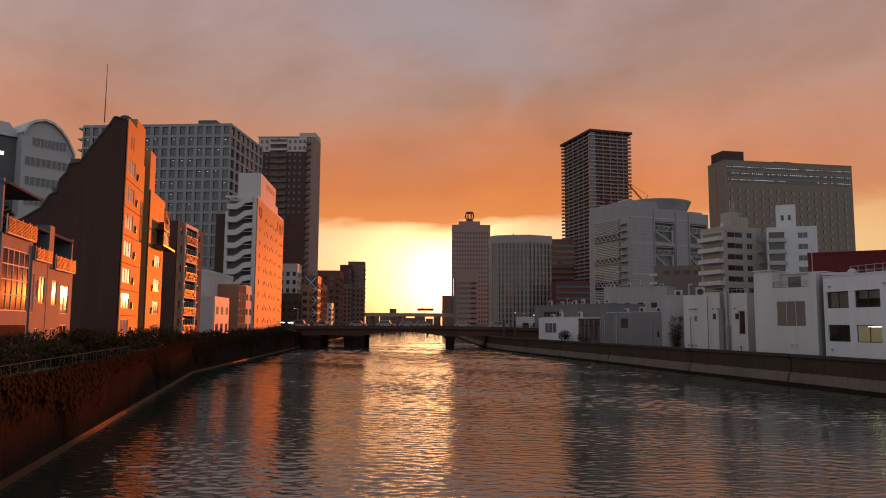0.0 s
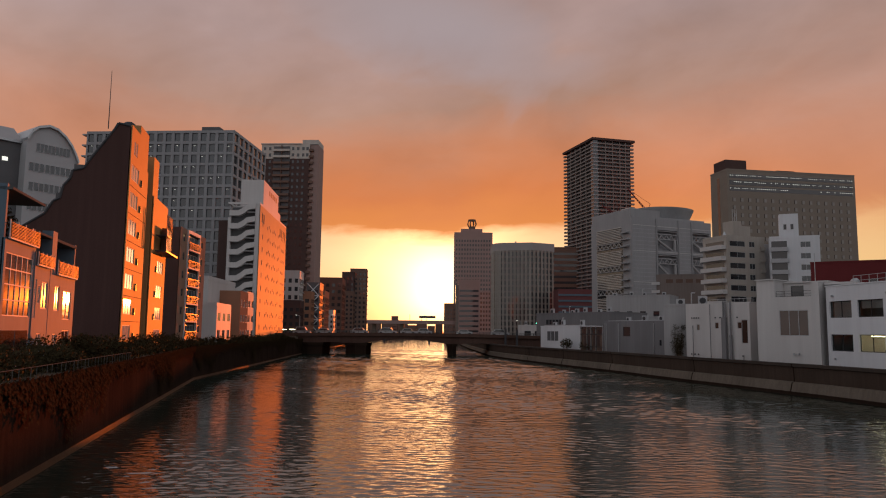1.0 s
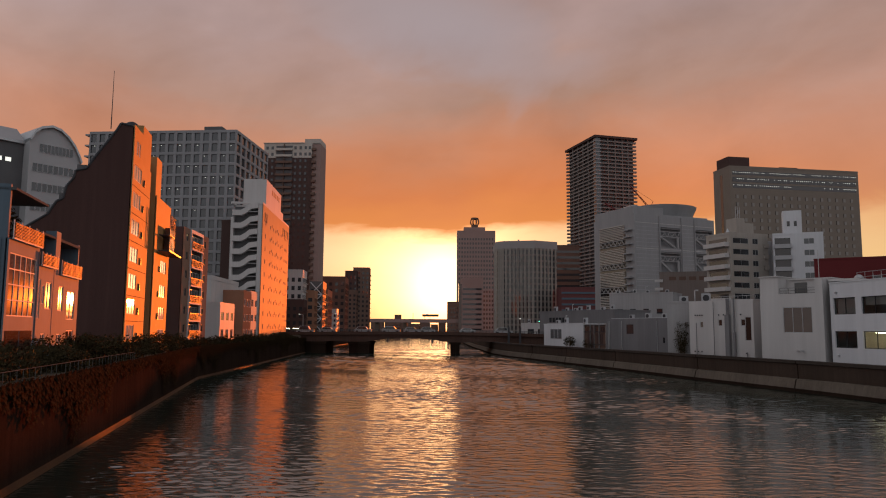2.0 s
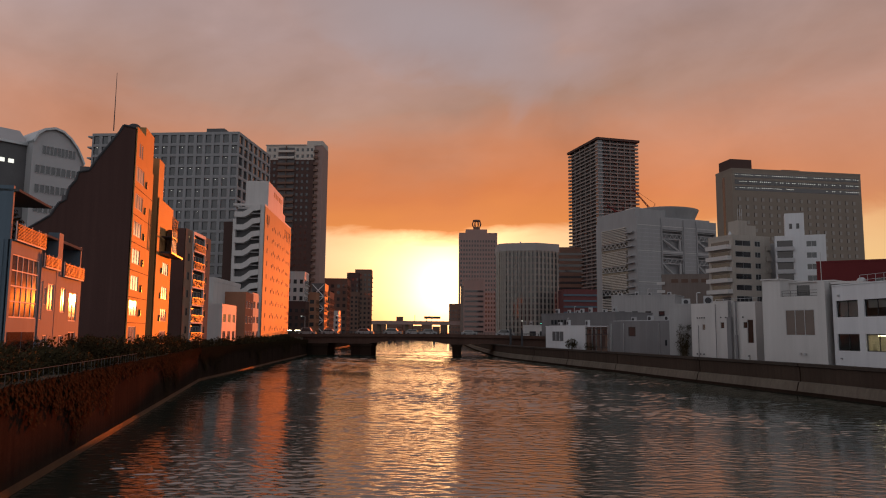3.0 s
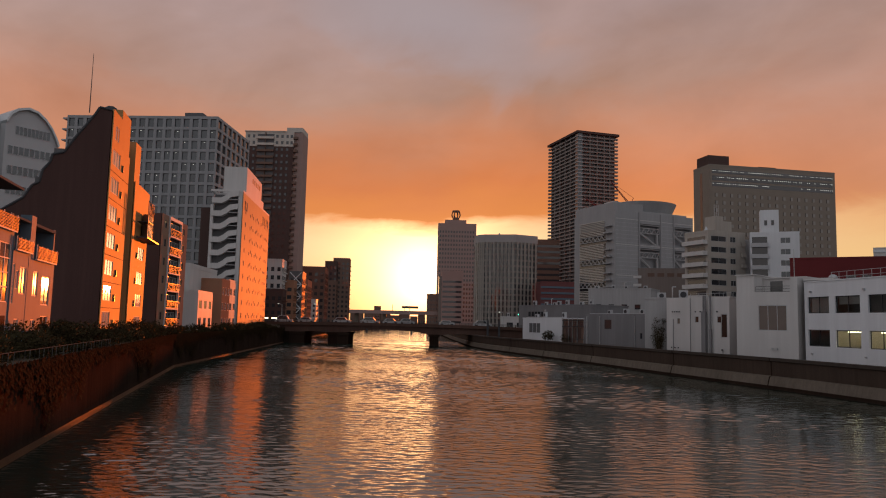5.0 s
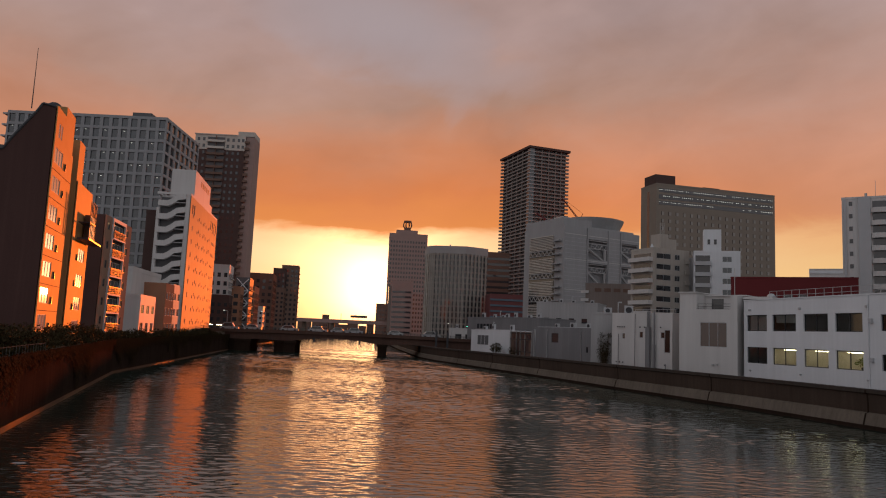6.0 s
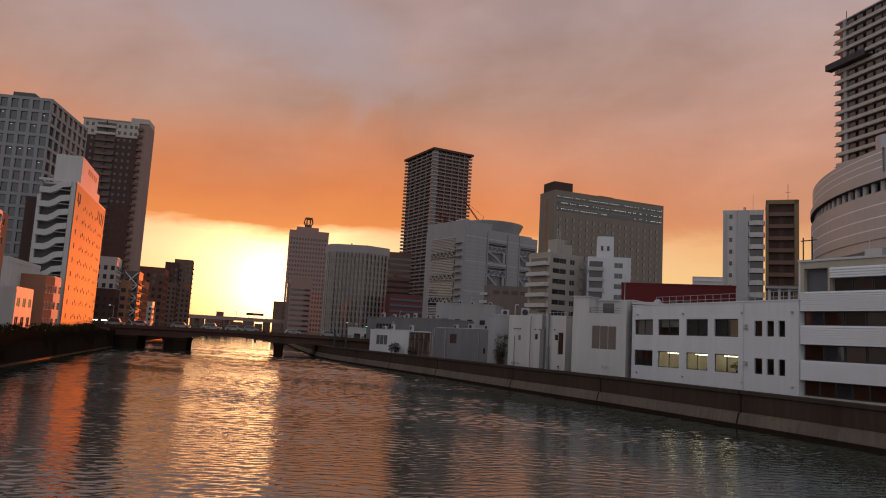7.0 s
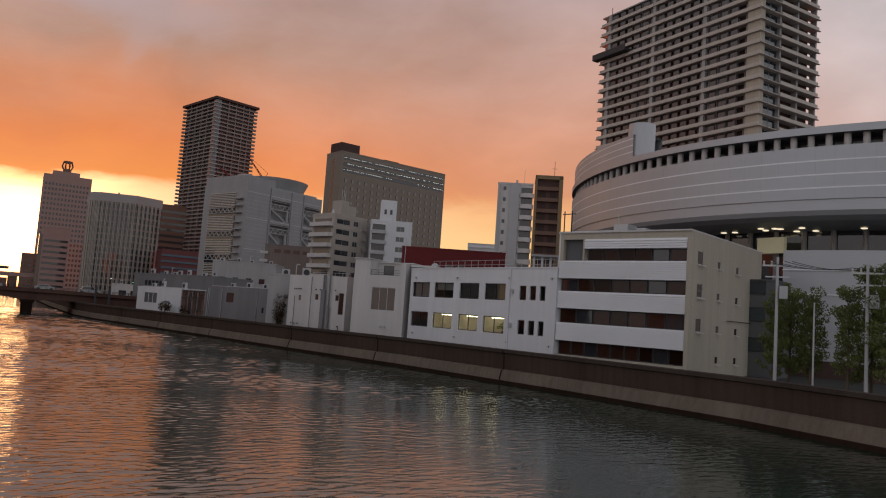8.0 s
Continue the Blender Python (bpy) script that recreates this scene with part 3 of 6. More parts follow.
# ---------------------------------------------------------------- west bank: riverside houses
def pale_house():
    """Three stepped bays of one modern house, facade along the promenade."""
    t = 13.3
    ca, sa = math.cos(radians(t)), math.sin(radians(t))
    cx, cy = -25.75, 42.0
    w = 9.0
    h = House("riverside_house", "pale modern three-bay house with terraces, behind dark hedges", cx - w * ca, cy - w * sa, t, w, 15.9, ZL, 9.8, PINKISH, "house", parapet=0, body=False)
    T = h.top
    R = h.face("right")
    top = 14.4 - ZL
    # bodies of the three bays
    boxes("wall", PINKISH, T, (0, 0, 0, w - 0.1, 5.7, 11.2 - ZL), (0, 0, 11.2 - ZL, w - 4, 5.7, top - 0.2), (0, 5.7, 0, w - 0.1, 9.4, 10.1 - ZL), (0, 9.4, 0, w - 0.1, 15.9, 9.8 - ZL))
    boxes("terrace_wall", PINKISH, T, (w - 4, 0, 11.2 - ZL, w, 0.25, top), (w - 4, 5.45, 10.2 - ZL, w, 5.7, 12.4 - ZL), (w - 0.6, 9.2, 0, w + 0.12, 10.3, 12.8 - ZL), (0, 9.3, 9.8 - ZL, w - 0.6, 9.5, 12.6 - ZL),
          (w - 5, 15.65, 9.8 - ZL, w, 15.9, 12.5 - ZL))
    boxes("terrace_roof", RAILGREY, T, (w - 4.2, 0.0, top - 0.35, w + 0.3, 6.3, top - 0.2), (w - 4, 5.7, 12.2 - ZL, w + 0.1, 9.2, 12.35 - ZL), (w - 4, 10.3, 12.2 - ZL, w + 0.05, 15.9, 12.4 - ZL), label="thin dark metal roof over the terrace")
    boxes("terrace_back", GREY, T, (w - 4.2, 5.7, 10.1 - ZL, w - 3.9, 15.9, 12.2 - ZL))
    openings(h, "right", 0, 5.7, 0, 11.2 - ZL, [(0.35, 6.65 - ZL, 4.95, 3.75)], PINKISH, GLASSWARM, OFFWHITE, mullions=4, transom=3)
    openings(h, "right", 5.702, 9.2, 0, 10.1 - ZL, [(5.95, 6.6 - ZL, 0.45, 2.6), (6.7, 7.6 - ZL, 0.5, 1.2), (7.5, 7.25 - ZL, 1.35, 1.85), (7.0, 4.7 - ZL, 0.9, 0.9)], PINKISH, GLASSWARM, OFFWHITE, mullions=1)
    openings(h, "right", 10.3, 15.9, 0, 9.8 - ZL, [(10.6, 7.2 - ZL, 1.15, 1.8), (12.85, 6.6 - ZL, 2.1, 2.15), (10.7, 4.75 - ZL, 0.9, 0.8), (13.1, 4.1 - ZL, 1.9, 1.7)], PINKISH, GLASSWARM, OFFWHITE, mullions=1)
    h.add("window", [GLASSWARM], "right", (0.3, -0.12, 0.35, 2.7, -0.101, 5.8 - ZL), (2.85, -0.12, 0.35, 5.1, -0.101, 5.8 - ZL))
    # woven lattice screens of the terraces, slat by slat
    slat = mesh_of("slat", (lambda b: (box(b, 0, -0.05, 0, 1, 0.0, 0.035), b)[1])(bmesh.new()), WOOD)
    for x0, x1, z0, z1 in ((0.15, 5.6, 11.25, 12.25), (5.8, 9.3, 10.15, 10.95), (10.4, 15.7, 9.85, 10.8)):
        n = int((z1 - z0) / 0.085)
        for i in range(n):
            part("slat", slat, None, T, m=R @ Matrix.Translation((x0, -0.30 - 0.02 * (i % 2), z0 - ZL + i * 0.085)) @ Matrix.Diagonal((x1 - x0, 1, 1, 1)))
        h.add("screen_post", OFFWHITE, "right", *[(x - 0.03, -0.29, z0 - ZL - 0.05, x + 0.03, -0.24, z1 - ZL + 0.06) for x in steps(x0, x1, 5)], (x0, -0.33, z0 - ZL - 0.09, x1, -0.2, z0 - ZL - 0.012))
    boxes("gutter_pipe", PINKISH, T, (w + 0.102, 5.6, 0, w + 0.16, 5.66, 7.4))
    # plants on the upper terrace
    rng = random.Random(3)
    bm = bmesh.new()
    clumps(bm, w - 1.6, 2.8, 12.5 - ZL, 1.2, 2.3, 1.2, 420, 0.16, rng, 0.0)
    part("terrace_greenery", bm, LEAFDARK, T, "dark climbing plants on the terrace", kind="stuff")
    # its dark-clad side unit to the south
    openings(h, "front", 0, w - 0.3, 0, 11.2 - ZL, [(w - 2.4, 8.3 - ZL, 0.8, 1.4), (w - 5, 8.3 - ZL, 0.8, 1.4)], PINKISH, GLASSWARM, OFFWHITE)


pale_house()


def dark_gable_block():
    t = 11.5
    ca, sa = math.cos(radians(t)), math.sin(radians(t))
    cx, cy, w = -33.0, 74.2, 12.0
    h = House("riverside_apartment", "tall dark gabled apartment house with terracotta river front", cx - w * ca, cy - w * sa, t, w, 27, ZL, 22, GABLE, "apartment building", parapet=0, body=False)
    T = h.top
    T.matrix_world = T.matrix_world @ Matrix.Diagonal((1, 0.862, 1, 1))
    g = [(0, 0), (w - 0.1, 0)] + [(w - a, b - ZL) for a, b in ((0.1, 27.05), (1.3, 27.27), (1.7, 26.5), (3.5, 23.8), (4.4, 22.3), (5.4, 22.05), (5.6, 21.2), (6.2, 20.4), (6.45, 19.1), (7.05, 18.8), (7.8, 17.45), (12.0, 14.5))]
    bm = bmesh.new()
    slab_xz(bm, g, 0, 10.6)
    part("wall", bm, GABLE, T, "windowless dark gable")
    # thin coping along the slope
    bm = bmesh.new()
    for a, b in zip(g[2:], g[3:]):
        tube(bm, (a[0], 0.0, a[1]), (b[0], 0.0, b[1]), 0.13, n=6)
    part("coping", bm, DARKMETAL, T)
    boxes("roof_box", DARKGREY, T, (w - 5.4, 0.4, 21.5 - ZL, w - 4.5, 1.6, 22.75 - ZL), (w - 6.95, 0.4, 18.0 - ZL, w - 6.2, 1.4, 19.7 - ZL))
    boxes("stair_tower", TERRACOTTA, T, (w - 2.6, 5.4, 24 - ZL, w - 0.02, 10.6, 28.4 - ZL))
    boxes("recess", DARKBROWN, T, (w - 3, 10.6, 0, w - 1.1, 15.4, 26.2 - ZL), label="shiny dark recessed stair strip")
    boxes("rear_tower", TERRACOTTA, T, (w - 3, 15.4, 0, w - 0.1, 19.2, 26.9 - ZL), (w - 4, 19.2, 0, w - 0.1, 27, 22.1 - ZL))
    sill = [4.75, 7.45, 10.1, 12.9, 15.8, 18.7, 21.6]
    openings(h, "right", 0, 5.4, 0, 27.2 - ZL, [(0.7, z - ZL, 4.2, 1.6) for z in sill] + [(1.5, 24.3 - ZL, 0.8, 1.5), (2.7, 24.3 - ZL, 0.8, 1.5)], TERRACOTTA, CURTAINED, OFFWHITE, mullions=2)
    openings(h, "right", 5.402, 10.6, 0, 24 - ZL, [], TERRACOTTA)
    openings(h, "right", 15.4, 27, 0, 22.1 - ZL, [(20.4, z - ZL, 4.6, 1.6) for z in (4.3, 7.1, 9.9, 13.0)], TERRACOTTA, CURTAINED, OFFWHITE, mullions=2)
    # small triangular lamp brackets beside the windows
    bm = bmesh.new()
    slab_xz(bm, [(0, 0), (0.5, 0), (0.3, 0.35), (0.28, 0.75), (0.2, 0.75), (0.18, 0.35)], -0.14, 0)
    br = mesh_of("bracket", bm, DARKMETAL)
    for z in sill:
        part("bracket", br, None, T, m=h.face("right") @ Matrix.Translation((6.1, -0.10, z - ZL)))
    for z in (7.1, 9.9, 13.0):
        part("bracket", br, None, T, m=h.face("right") @ Matrix.Translation((19.2, -0.10, z - ZL)))
    # hanging glazed balcony
    h.add("balcony", DARKMETAL, "right", (17.0, -1.6, 15.4 - ZL, 27.1, -0.3, 15.6 - ZL), (17, -1.6, 17.4 - ZL, 21, -0.3, 17.5 - ZL), *[(x, -1.6, 15.6 - ZL, x + 0.08, -1.5, 20 - ZL) for x in (17, 18, 19, 20, 21)])
    h.add("balcony_glazing", [GLASSWARM], "right", (21.3, -0.9, 15.6 - ZL, 25.4, -0.3, 18.8 - ZL))
    for x, y, z0, z1 in ((w - 4, 8, 28.4, 35.2), (w - 4, 20, 26.9, 31)):
        bm = bmesh.new()
        tube(bm, (x, y, z0 - ZL), (x, y, z1 - ZL), 0.06, 0.025, 6)
        part("antenna", bm, DARKMETAL, T)
    for y, z in ((9.0, 28.4), (17, 26.9)):
        bm = bmesh.new()
        bmesh.ops.create_uvsphere(bm, u_segments=12, v_segments=8, radius=0.9, matrix=Matrix.Translation((w - 2, y, z - ZL + 0.3)))
        part("water_tank", bm, DARKMETAL, T)
    h.add("band", DARKBROWN, "right", *[(0.05, -0.12, z - ZL - 0.75, 10.4, -0.101, z - ZL - 0.70) for z in sill[1:]])


dark_gable_block()


def balcony_block():
    h = House("balcony_apartment", "brown tiled apartment house with stacked lit balconies", -43.1, 103.2, 3.8, 5.0, 13.5, ZL, 20.6, BROWN, "apartment building", parapet=0, body=False)
    T = h.top
    top = 20.6 - ZL
    boxes("wall", DARKBROWN, T, (0, 0, 0, 4.9, 13.5, top))
    z = [4.6, 7.2, 9.8, 12.4, 15.1, 17.8]
    openings(h, "right", 0, 3.2, 0, top, [(1.3, a - ZL + 0.9, 0.9, 1.1) for a in z], LITBROWN, GLASS, DARKMETAL)
    openings(h, "right", 9.8, 13.5, 0, top, [(11.0, a - ZL + 0.9, 0.9, 1.1) for a in z], LITBROWN, GLASS, DARKMETAL)
    h.add("bay_frame", OFFWHITE, "right", (3.2, -0.3, 0, 3.45, -0.001, top), (9.55, -0.3, 0, 9.8, -0.001, top), (3.45, -0.3, top - 0.5, 9.55, -0.001, top))
    for a in z:
        h.add("balcony", OFFWHITE, "right", (3.45, -0.42, a - ZL - 0.2, 9.55, -0.001, a - ZL))
        h.add("balcony_rail", DARKMETAL, "right", *[(x, -0.40, a - ZL, x + 0.05, -0.37, a - ZL + 1.0) for x in steps(3.5, 9.45, 22)], (3.45, -0.42, a - ZL + 1.0, 9.55, -0.34, a - ZL + 1.07), join=True)
        put_window(T, h.face("right") @ Matrix.Translation((3.9, 0.098, a - ZL + 0.02)), 5.2, 2.0, GLASS, METAL, 2)
    h.grid("front", [1.6], [a - ZL + 0.8 for a in z], 0.8, 1.1)


balcony_block()


def small_riverside(name, label, x, y, turn, w, d, z1, mat, rows, cols, glass=GLASSWARM, frame=OFFWHITE):
    h = House(name, label, x, y, turn, w, d, ZL, z1, mat, "house", parapet=0.5)
    top = z1 - ZL
    ww, pitch = d / cols * 0.55, (top - 0.6) / rows
    openings(h, "right", 0, d, 0, top, [(d / cols * (i + 0.22), 0.9 + pitch * k, ww, min(1.5, pitch * 0.5)) for k in range(rows) for i in range(cols)], mat, glass, frame, mullions=1)
    return h


small_riverside("riverside_shophouse", "low pale two-storey house on the quay", -43.2, 125.5, 3.8, 3.8, 10.8, 10.1, OFFWHITE, 2, 3)
small_riverside("riverside_townhouse", "small brick-coloured townhouse beside the quay", -45.2, 144.6, 3.8, 4.4, 7.6, 13.2, BRICKRED, 3, 3)
small_riverside("riverside_townhouse", "small pale townhouse with flat roof beside the quay", -45.8, 152.4, 3.8, 4.3, 7.6, 13.5, BEIGE, 3, 2)
h = House("low_warehouse", "long low white building behind the townhouses", -56, 136, 2, 11.5, 20, ZL, 15.2, OFFWHITE, "building")
h.grid("front", steps(1, 9, 4), [6.5], 1.4, 1.3)
h = House("narrow_dark_block", "narrow dark brown windowless block", -53.0, 168, 3.8, 4.0, 14, ZL, 30.5, DARKBROWN, "building")


def white_hotel():
    h = House("riverside_hotel", "white slab hotel with open zigzag stairs, river side coloured sunset orange", -48.9, 161.4, 3.8, 7.0, 38.4, ZL, 34.0, OFFWHITE, "hotel", parapet=0.5, body=False)
    T = h.top
    top = 34 - ZL
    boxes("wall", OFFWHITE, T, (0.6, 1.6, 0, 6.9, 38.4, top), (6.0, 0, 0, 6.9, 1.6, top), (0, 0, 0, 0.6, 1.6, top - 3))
    # dark sheet over the white back wall paints in the stairs' shade
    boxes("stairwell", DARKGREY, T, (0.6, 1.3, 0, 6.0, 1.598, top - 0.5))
    # stair flights with solid white parapets
    bm = bmesh.new()
    slab_xz(bm, [(0.3, 0), (2.4, 0), (3.4, 0.5), (4.4, 1.4), (6.0, 1.7), (6.0, 2.9), (4.2, 2.6), (3.1, 1.7), (2.2, 1.2), (0.3, 1.2)], -0.25, 1.3)
    fl = mesh_of("stair_parapet", bm, OFFWHITE)
    for k in range(10):
        part("stair_parapet", fl, None, T, m=Matrix.Translation((0, 0, 1.5 + k * 2.93)))
    boxes("landing", GREY, T, *[(2.5, -0.2, 2.3 + k * 2.93, 6.0, 1.3, 2.45 + k * 2.93) for k in range(10)])
    z = [6.0 + 2.95 * k - ZL for k in range(9)]
    rng = random.Random(5)
    holes = []
    for a in z:
        holes.append((3.3, a, 0.9, 1.15))
        for x in (9.5, 11.5, 13.5, 17.0, 19.0, 21.0, 25.0, 27.0, 31.0, 33.0, 35.2):
            holes.append((x, a + (0.5 if x in (11.5, 19.0, 27.0) else 0), 0.75, 0.8))
    holes += [(1.6, 30.3 - ZL, 1.6, 2.2), (3.8, 30.3 - ZL, 1.6, 2.2)] + [(x, 30.3 - ZL, 1.9, 2.2) for x in (27.0, 29.6, 32.2, 34.8)]
    # river side: sunset orange is in the wall colour
    openings(h, "right", 0, 38.4, 0, top, holes, SUNSIDETILE, GLASSFAR, GREY)
    boxes("roof_house", OFFWHITE, T, (1.5, 5.2, top, 6.7, 26.2, 40.8 - ZL), (3, 26.202, top, 6.7, 30, 36.5 - ZL))
    # lettering too small to read, as plain bars
    h.add("sign_letter", DARKMETAL, "right", *[(x, 0.28, 38.4 - ZL, x + 1.5, 0.298, 39.6 - ZL) for x in steps(12.5, 22, 5)], label="dark lettering too small to read")
    bm = bmesh.new()
    tube(bm, (2, 8, 40.8 - ZL), (2, 8, 43 - ZL), 0.05, 0.03, 6)
    part("antenna", bm, METAL, T)


white_hotel()


def arched_hall():
    h = House("arched_roof_building", "grey hall with a curved metal roof and ribbon windows", -63.6, 107.6, 53, 9.2, 14, ZL, 34, LIGHTGREY, "building", parapet=0, body=False)
    T = h.top
    arc = [(0, 34.2), (0.6, 35.5), (1.5, 36.3), (3.0, 36.8), (4.3, 36.5), (5.5, 35.6), (6.5, 34.4), (7.3, 32.9), (7.7, 31.9)]
    bm = bmesh.new()
    slab_xz(bm, [(0, 0), (7.7, 0)] + [(x, z - ZL) for x, z in arc[::-1]], 0, 14)
    part("wall", bm, LIGHTGREY, T)
    bm = bmesh.new()
    out = [(x, z - ZL + 0.02) for x, z in arc]
    up = [(x + (x - 3.6) * 0.04, z + 0.35) for x, z in out]
    slab_xz(bm, out + up[::-1], -0.5, 14.5)
    bmesh.ops.recalc_face_normals(bm, faces=bm.faces)
    part("roof", bm, METAL, T, "curved metal roof")
    for z, x0, x1 in ((23.6, 0.6, 7.4), (26.6, 0.6, 7.5), (29.6, 0.5, 7.5), (32.7, 1.4, 6.5)):
        n = 9
        for i in range(n):
            x = x0 + (x1 - x0) * i / n
            put_window(T, Matrix.Translation((x, -0.002, z - ZL)), (x1 - x0) / n * 0.94, 1.35, GLASSBLUE, LIGHTGREY)
    boxes("side_wing", DARKGREY, T, (-18, 2, 0, -0.002, 14, 33.9 - ZL))
    boxes("lit_window", [LAMPC], T, *[(-9 + i * 1.3, 1.97, 30.9 - ZL, -8.2 + i * 1.3, 1.999, 31.5 - ZL) for i in range(6)], label="row of lit windows")
    bm = bmesh.new()
    slab_xz(bm, [(0, 0), (0.4, 0), (3.4, 2.6), (3.4, 2.9), (0, 0.4)], 0, 18.4)
    part("wing_roof", bm, METAL, T, "curved metal eave of the side wing", m=pose(0, 1.6, 33.9 - ZL, 0, 0, 90))


arched_hall()


def office_block():
    h = House("office_block", "large grey office block with a grid of square windows", -98.6, 194.4, -4, 41.4, 27, ZL, 59.5, GREY, "office building", parapet=0, body=False)
    T = h.top
    top = 59.5 - ZL
    boxes("wall", DARKGREY, T, (0.4, 0.4, 0, 41.0, 26.6, top - 0.4))
    n, rows, pitch = 17, 18, 2.98
    # frame of piers and floor bands, standing proud of the glass
    for i in range(n + 1):
        x = 41.4 * i / n
        boxes("pier", FRAMEGREY, T, (max(x - 0.42, 0), 0.0, 0, min(x + 0.42, 41.4), 0.42, top))
    for k in range(rows + 1):
        z = top - k * pitch
        boxes("floor_band", FRAMEGREY, T, (-0.02, -0.02, z - 0.75, 41.42, 0.42, z))
        boxes("floor_band", FRAMEGREY, T, (41.0, 0.43, z - 0.75, 41.40, 27.02, z))
    for i in range(8):
        y = 27 * i / 7
        boxes("pier", FRAMEGREY, T, (41.0, max(y - 0.6, 0.43), 0, 41.38, min(y + 0.6, 27), top))
    wm = (41.4 / n - 0.84, pitch - 0.75, GLASSBLUE, DARKMETAL, 0)
    for k in range(rows - 2):
        for i in range(n):
            if i < 6 and k > 9:
                continue
            put_window(T, Matrix.Translation((41.4 * i / n + 0.42, 0.38, top - (k + 1) * pitch)), *wm)
    ws = (27 / 7 - 1.2, pitch - 0.75, GLASS, DARKMETAL, 0)
    for k in range(9):
        for i in range(7):
            put_window(T, h.face("right") @ Matrix.Translation((27 * i / 7 + 0.6, 0.38, top - (k + 1) * pitch)), *ws)
    # lit ceiling lamps seen through some windows
    rng = random.Random(8)
    bm = bmesh.new()
    for k in range(1, 9):
        for i in range(n):
            if rng.random() < (0.55 if k in (1, 4, 5) else 0.22):
                x, z = 41.4 * i / n + 0.6 + rng.random() * 0.6, top - k * pitch - 0.95 - rng.random() * 0.5
                box(bm, x, 0.33, z, x + 0.35, 0.345, z + 0.07)
    part("ceiling_lamp_field", bm, LAMPC, T, "cool ceiling lamps seen through the panes", kind="stuff")
    boxes("roof_plant", DARKGREY, T, (16, 6, top, 30, 20, top + 1.6), (31, 3, top, 36, 10, top + 1.8), (2, 8, top, 12, 20, top + 1.0))
    for k in range(6):
        boxes("balcony", LIGHTGREY, T, (-1.6, 0.5, top - 0.9 - k * pitch, 0.3, 9, top - 0.5 - k * pitch))


office_block()


def brown_tower():
    w = 19.9
    h = House("residential_tower", "brown high-rise apartment tower with a pale crown", -75.6, 291, -3, w, 24, ZL, 81.0, DARKBROWN, "apartment building", parapet=0)
    T = h.top
    top = 81.0 - ZL
    pitch = 2.62
    # pale two-storey crown, pierced by windows, with a dark balcony bay in the middle
    cols = [0.9, 3.0, 12.5, 14.6, 16.7, 18.4]
    holes = [(x, top - 2.1 - pitch * k, 1.0, 1.3) for x in cols for k in range(2)]
    for a, b in ((0.0, 5.0), (11.8, w)):
        openings(h, "front", a, b, top - 5.6, top + 0.4, [q for q in holes if a < q[0] < b], BEIGE, GLASS, DARKMETAL, name="crown")
    boxes("crown", BEIGE, T, (5.002, -0.1, top - 0.5, 11.798, -0.001, top + 0.4))
    boxes("lift_tower", BEIGE, T, (16.7, 0.3, top + 0.402, 23.2, 10, top + 2.3))
    boxes("corner_strip", PINKBROWN, T, (w + 0.002, 0.5, 0, 23.3, 10, top + 0.2), label="paler corner strip of the tower")
    boxes("roof_rim", BEIGE, T, (-0.3, -0.4, top + 0.402, 16.6, 12, top + 0.75))
    for k in range(29):
        z = top - 2.6 - k * pitch
        boxes("balcony", BEIGE if k < 2 else BROWN, T, (5.0, -1.0, z, 11.8, -0.001, z + 0.9))
        # flat dark grey sheet stands for the shaded recess above each balcony
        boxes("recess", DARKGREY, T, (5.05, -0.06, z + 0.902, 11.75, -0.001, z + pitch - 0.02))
        boxes("divider", BROWN, T, (8.3, -0.95, z + 0.902, 8.5, -0.062, z + pitch - 0.02))
        boxes("balcony", BROWN, T, (w - 0.2, -0.5, z, 21.4, 0.49, z + 1.0))
    h.grid("front", cols[:5], [top - 7.4 - k * pitch for k in range(27)], 1.0, 1.2, glass=GLASS)


brown_tower()


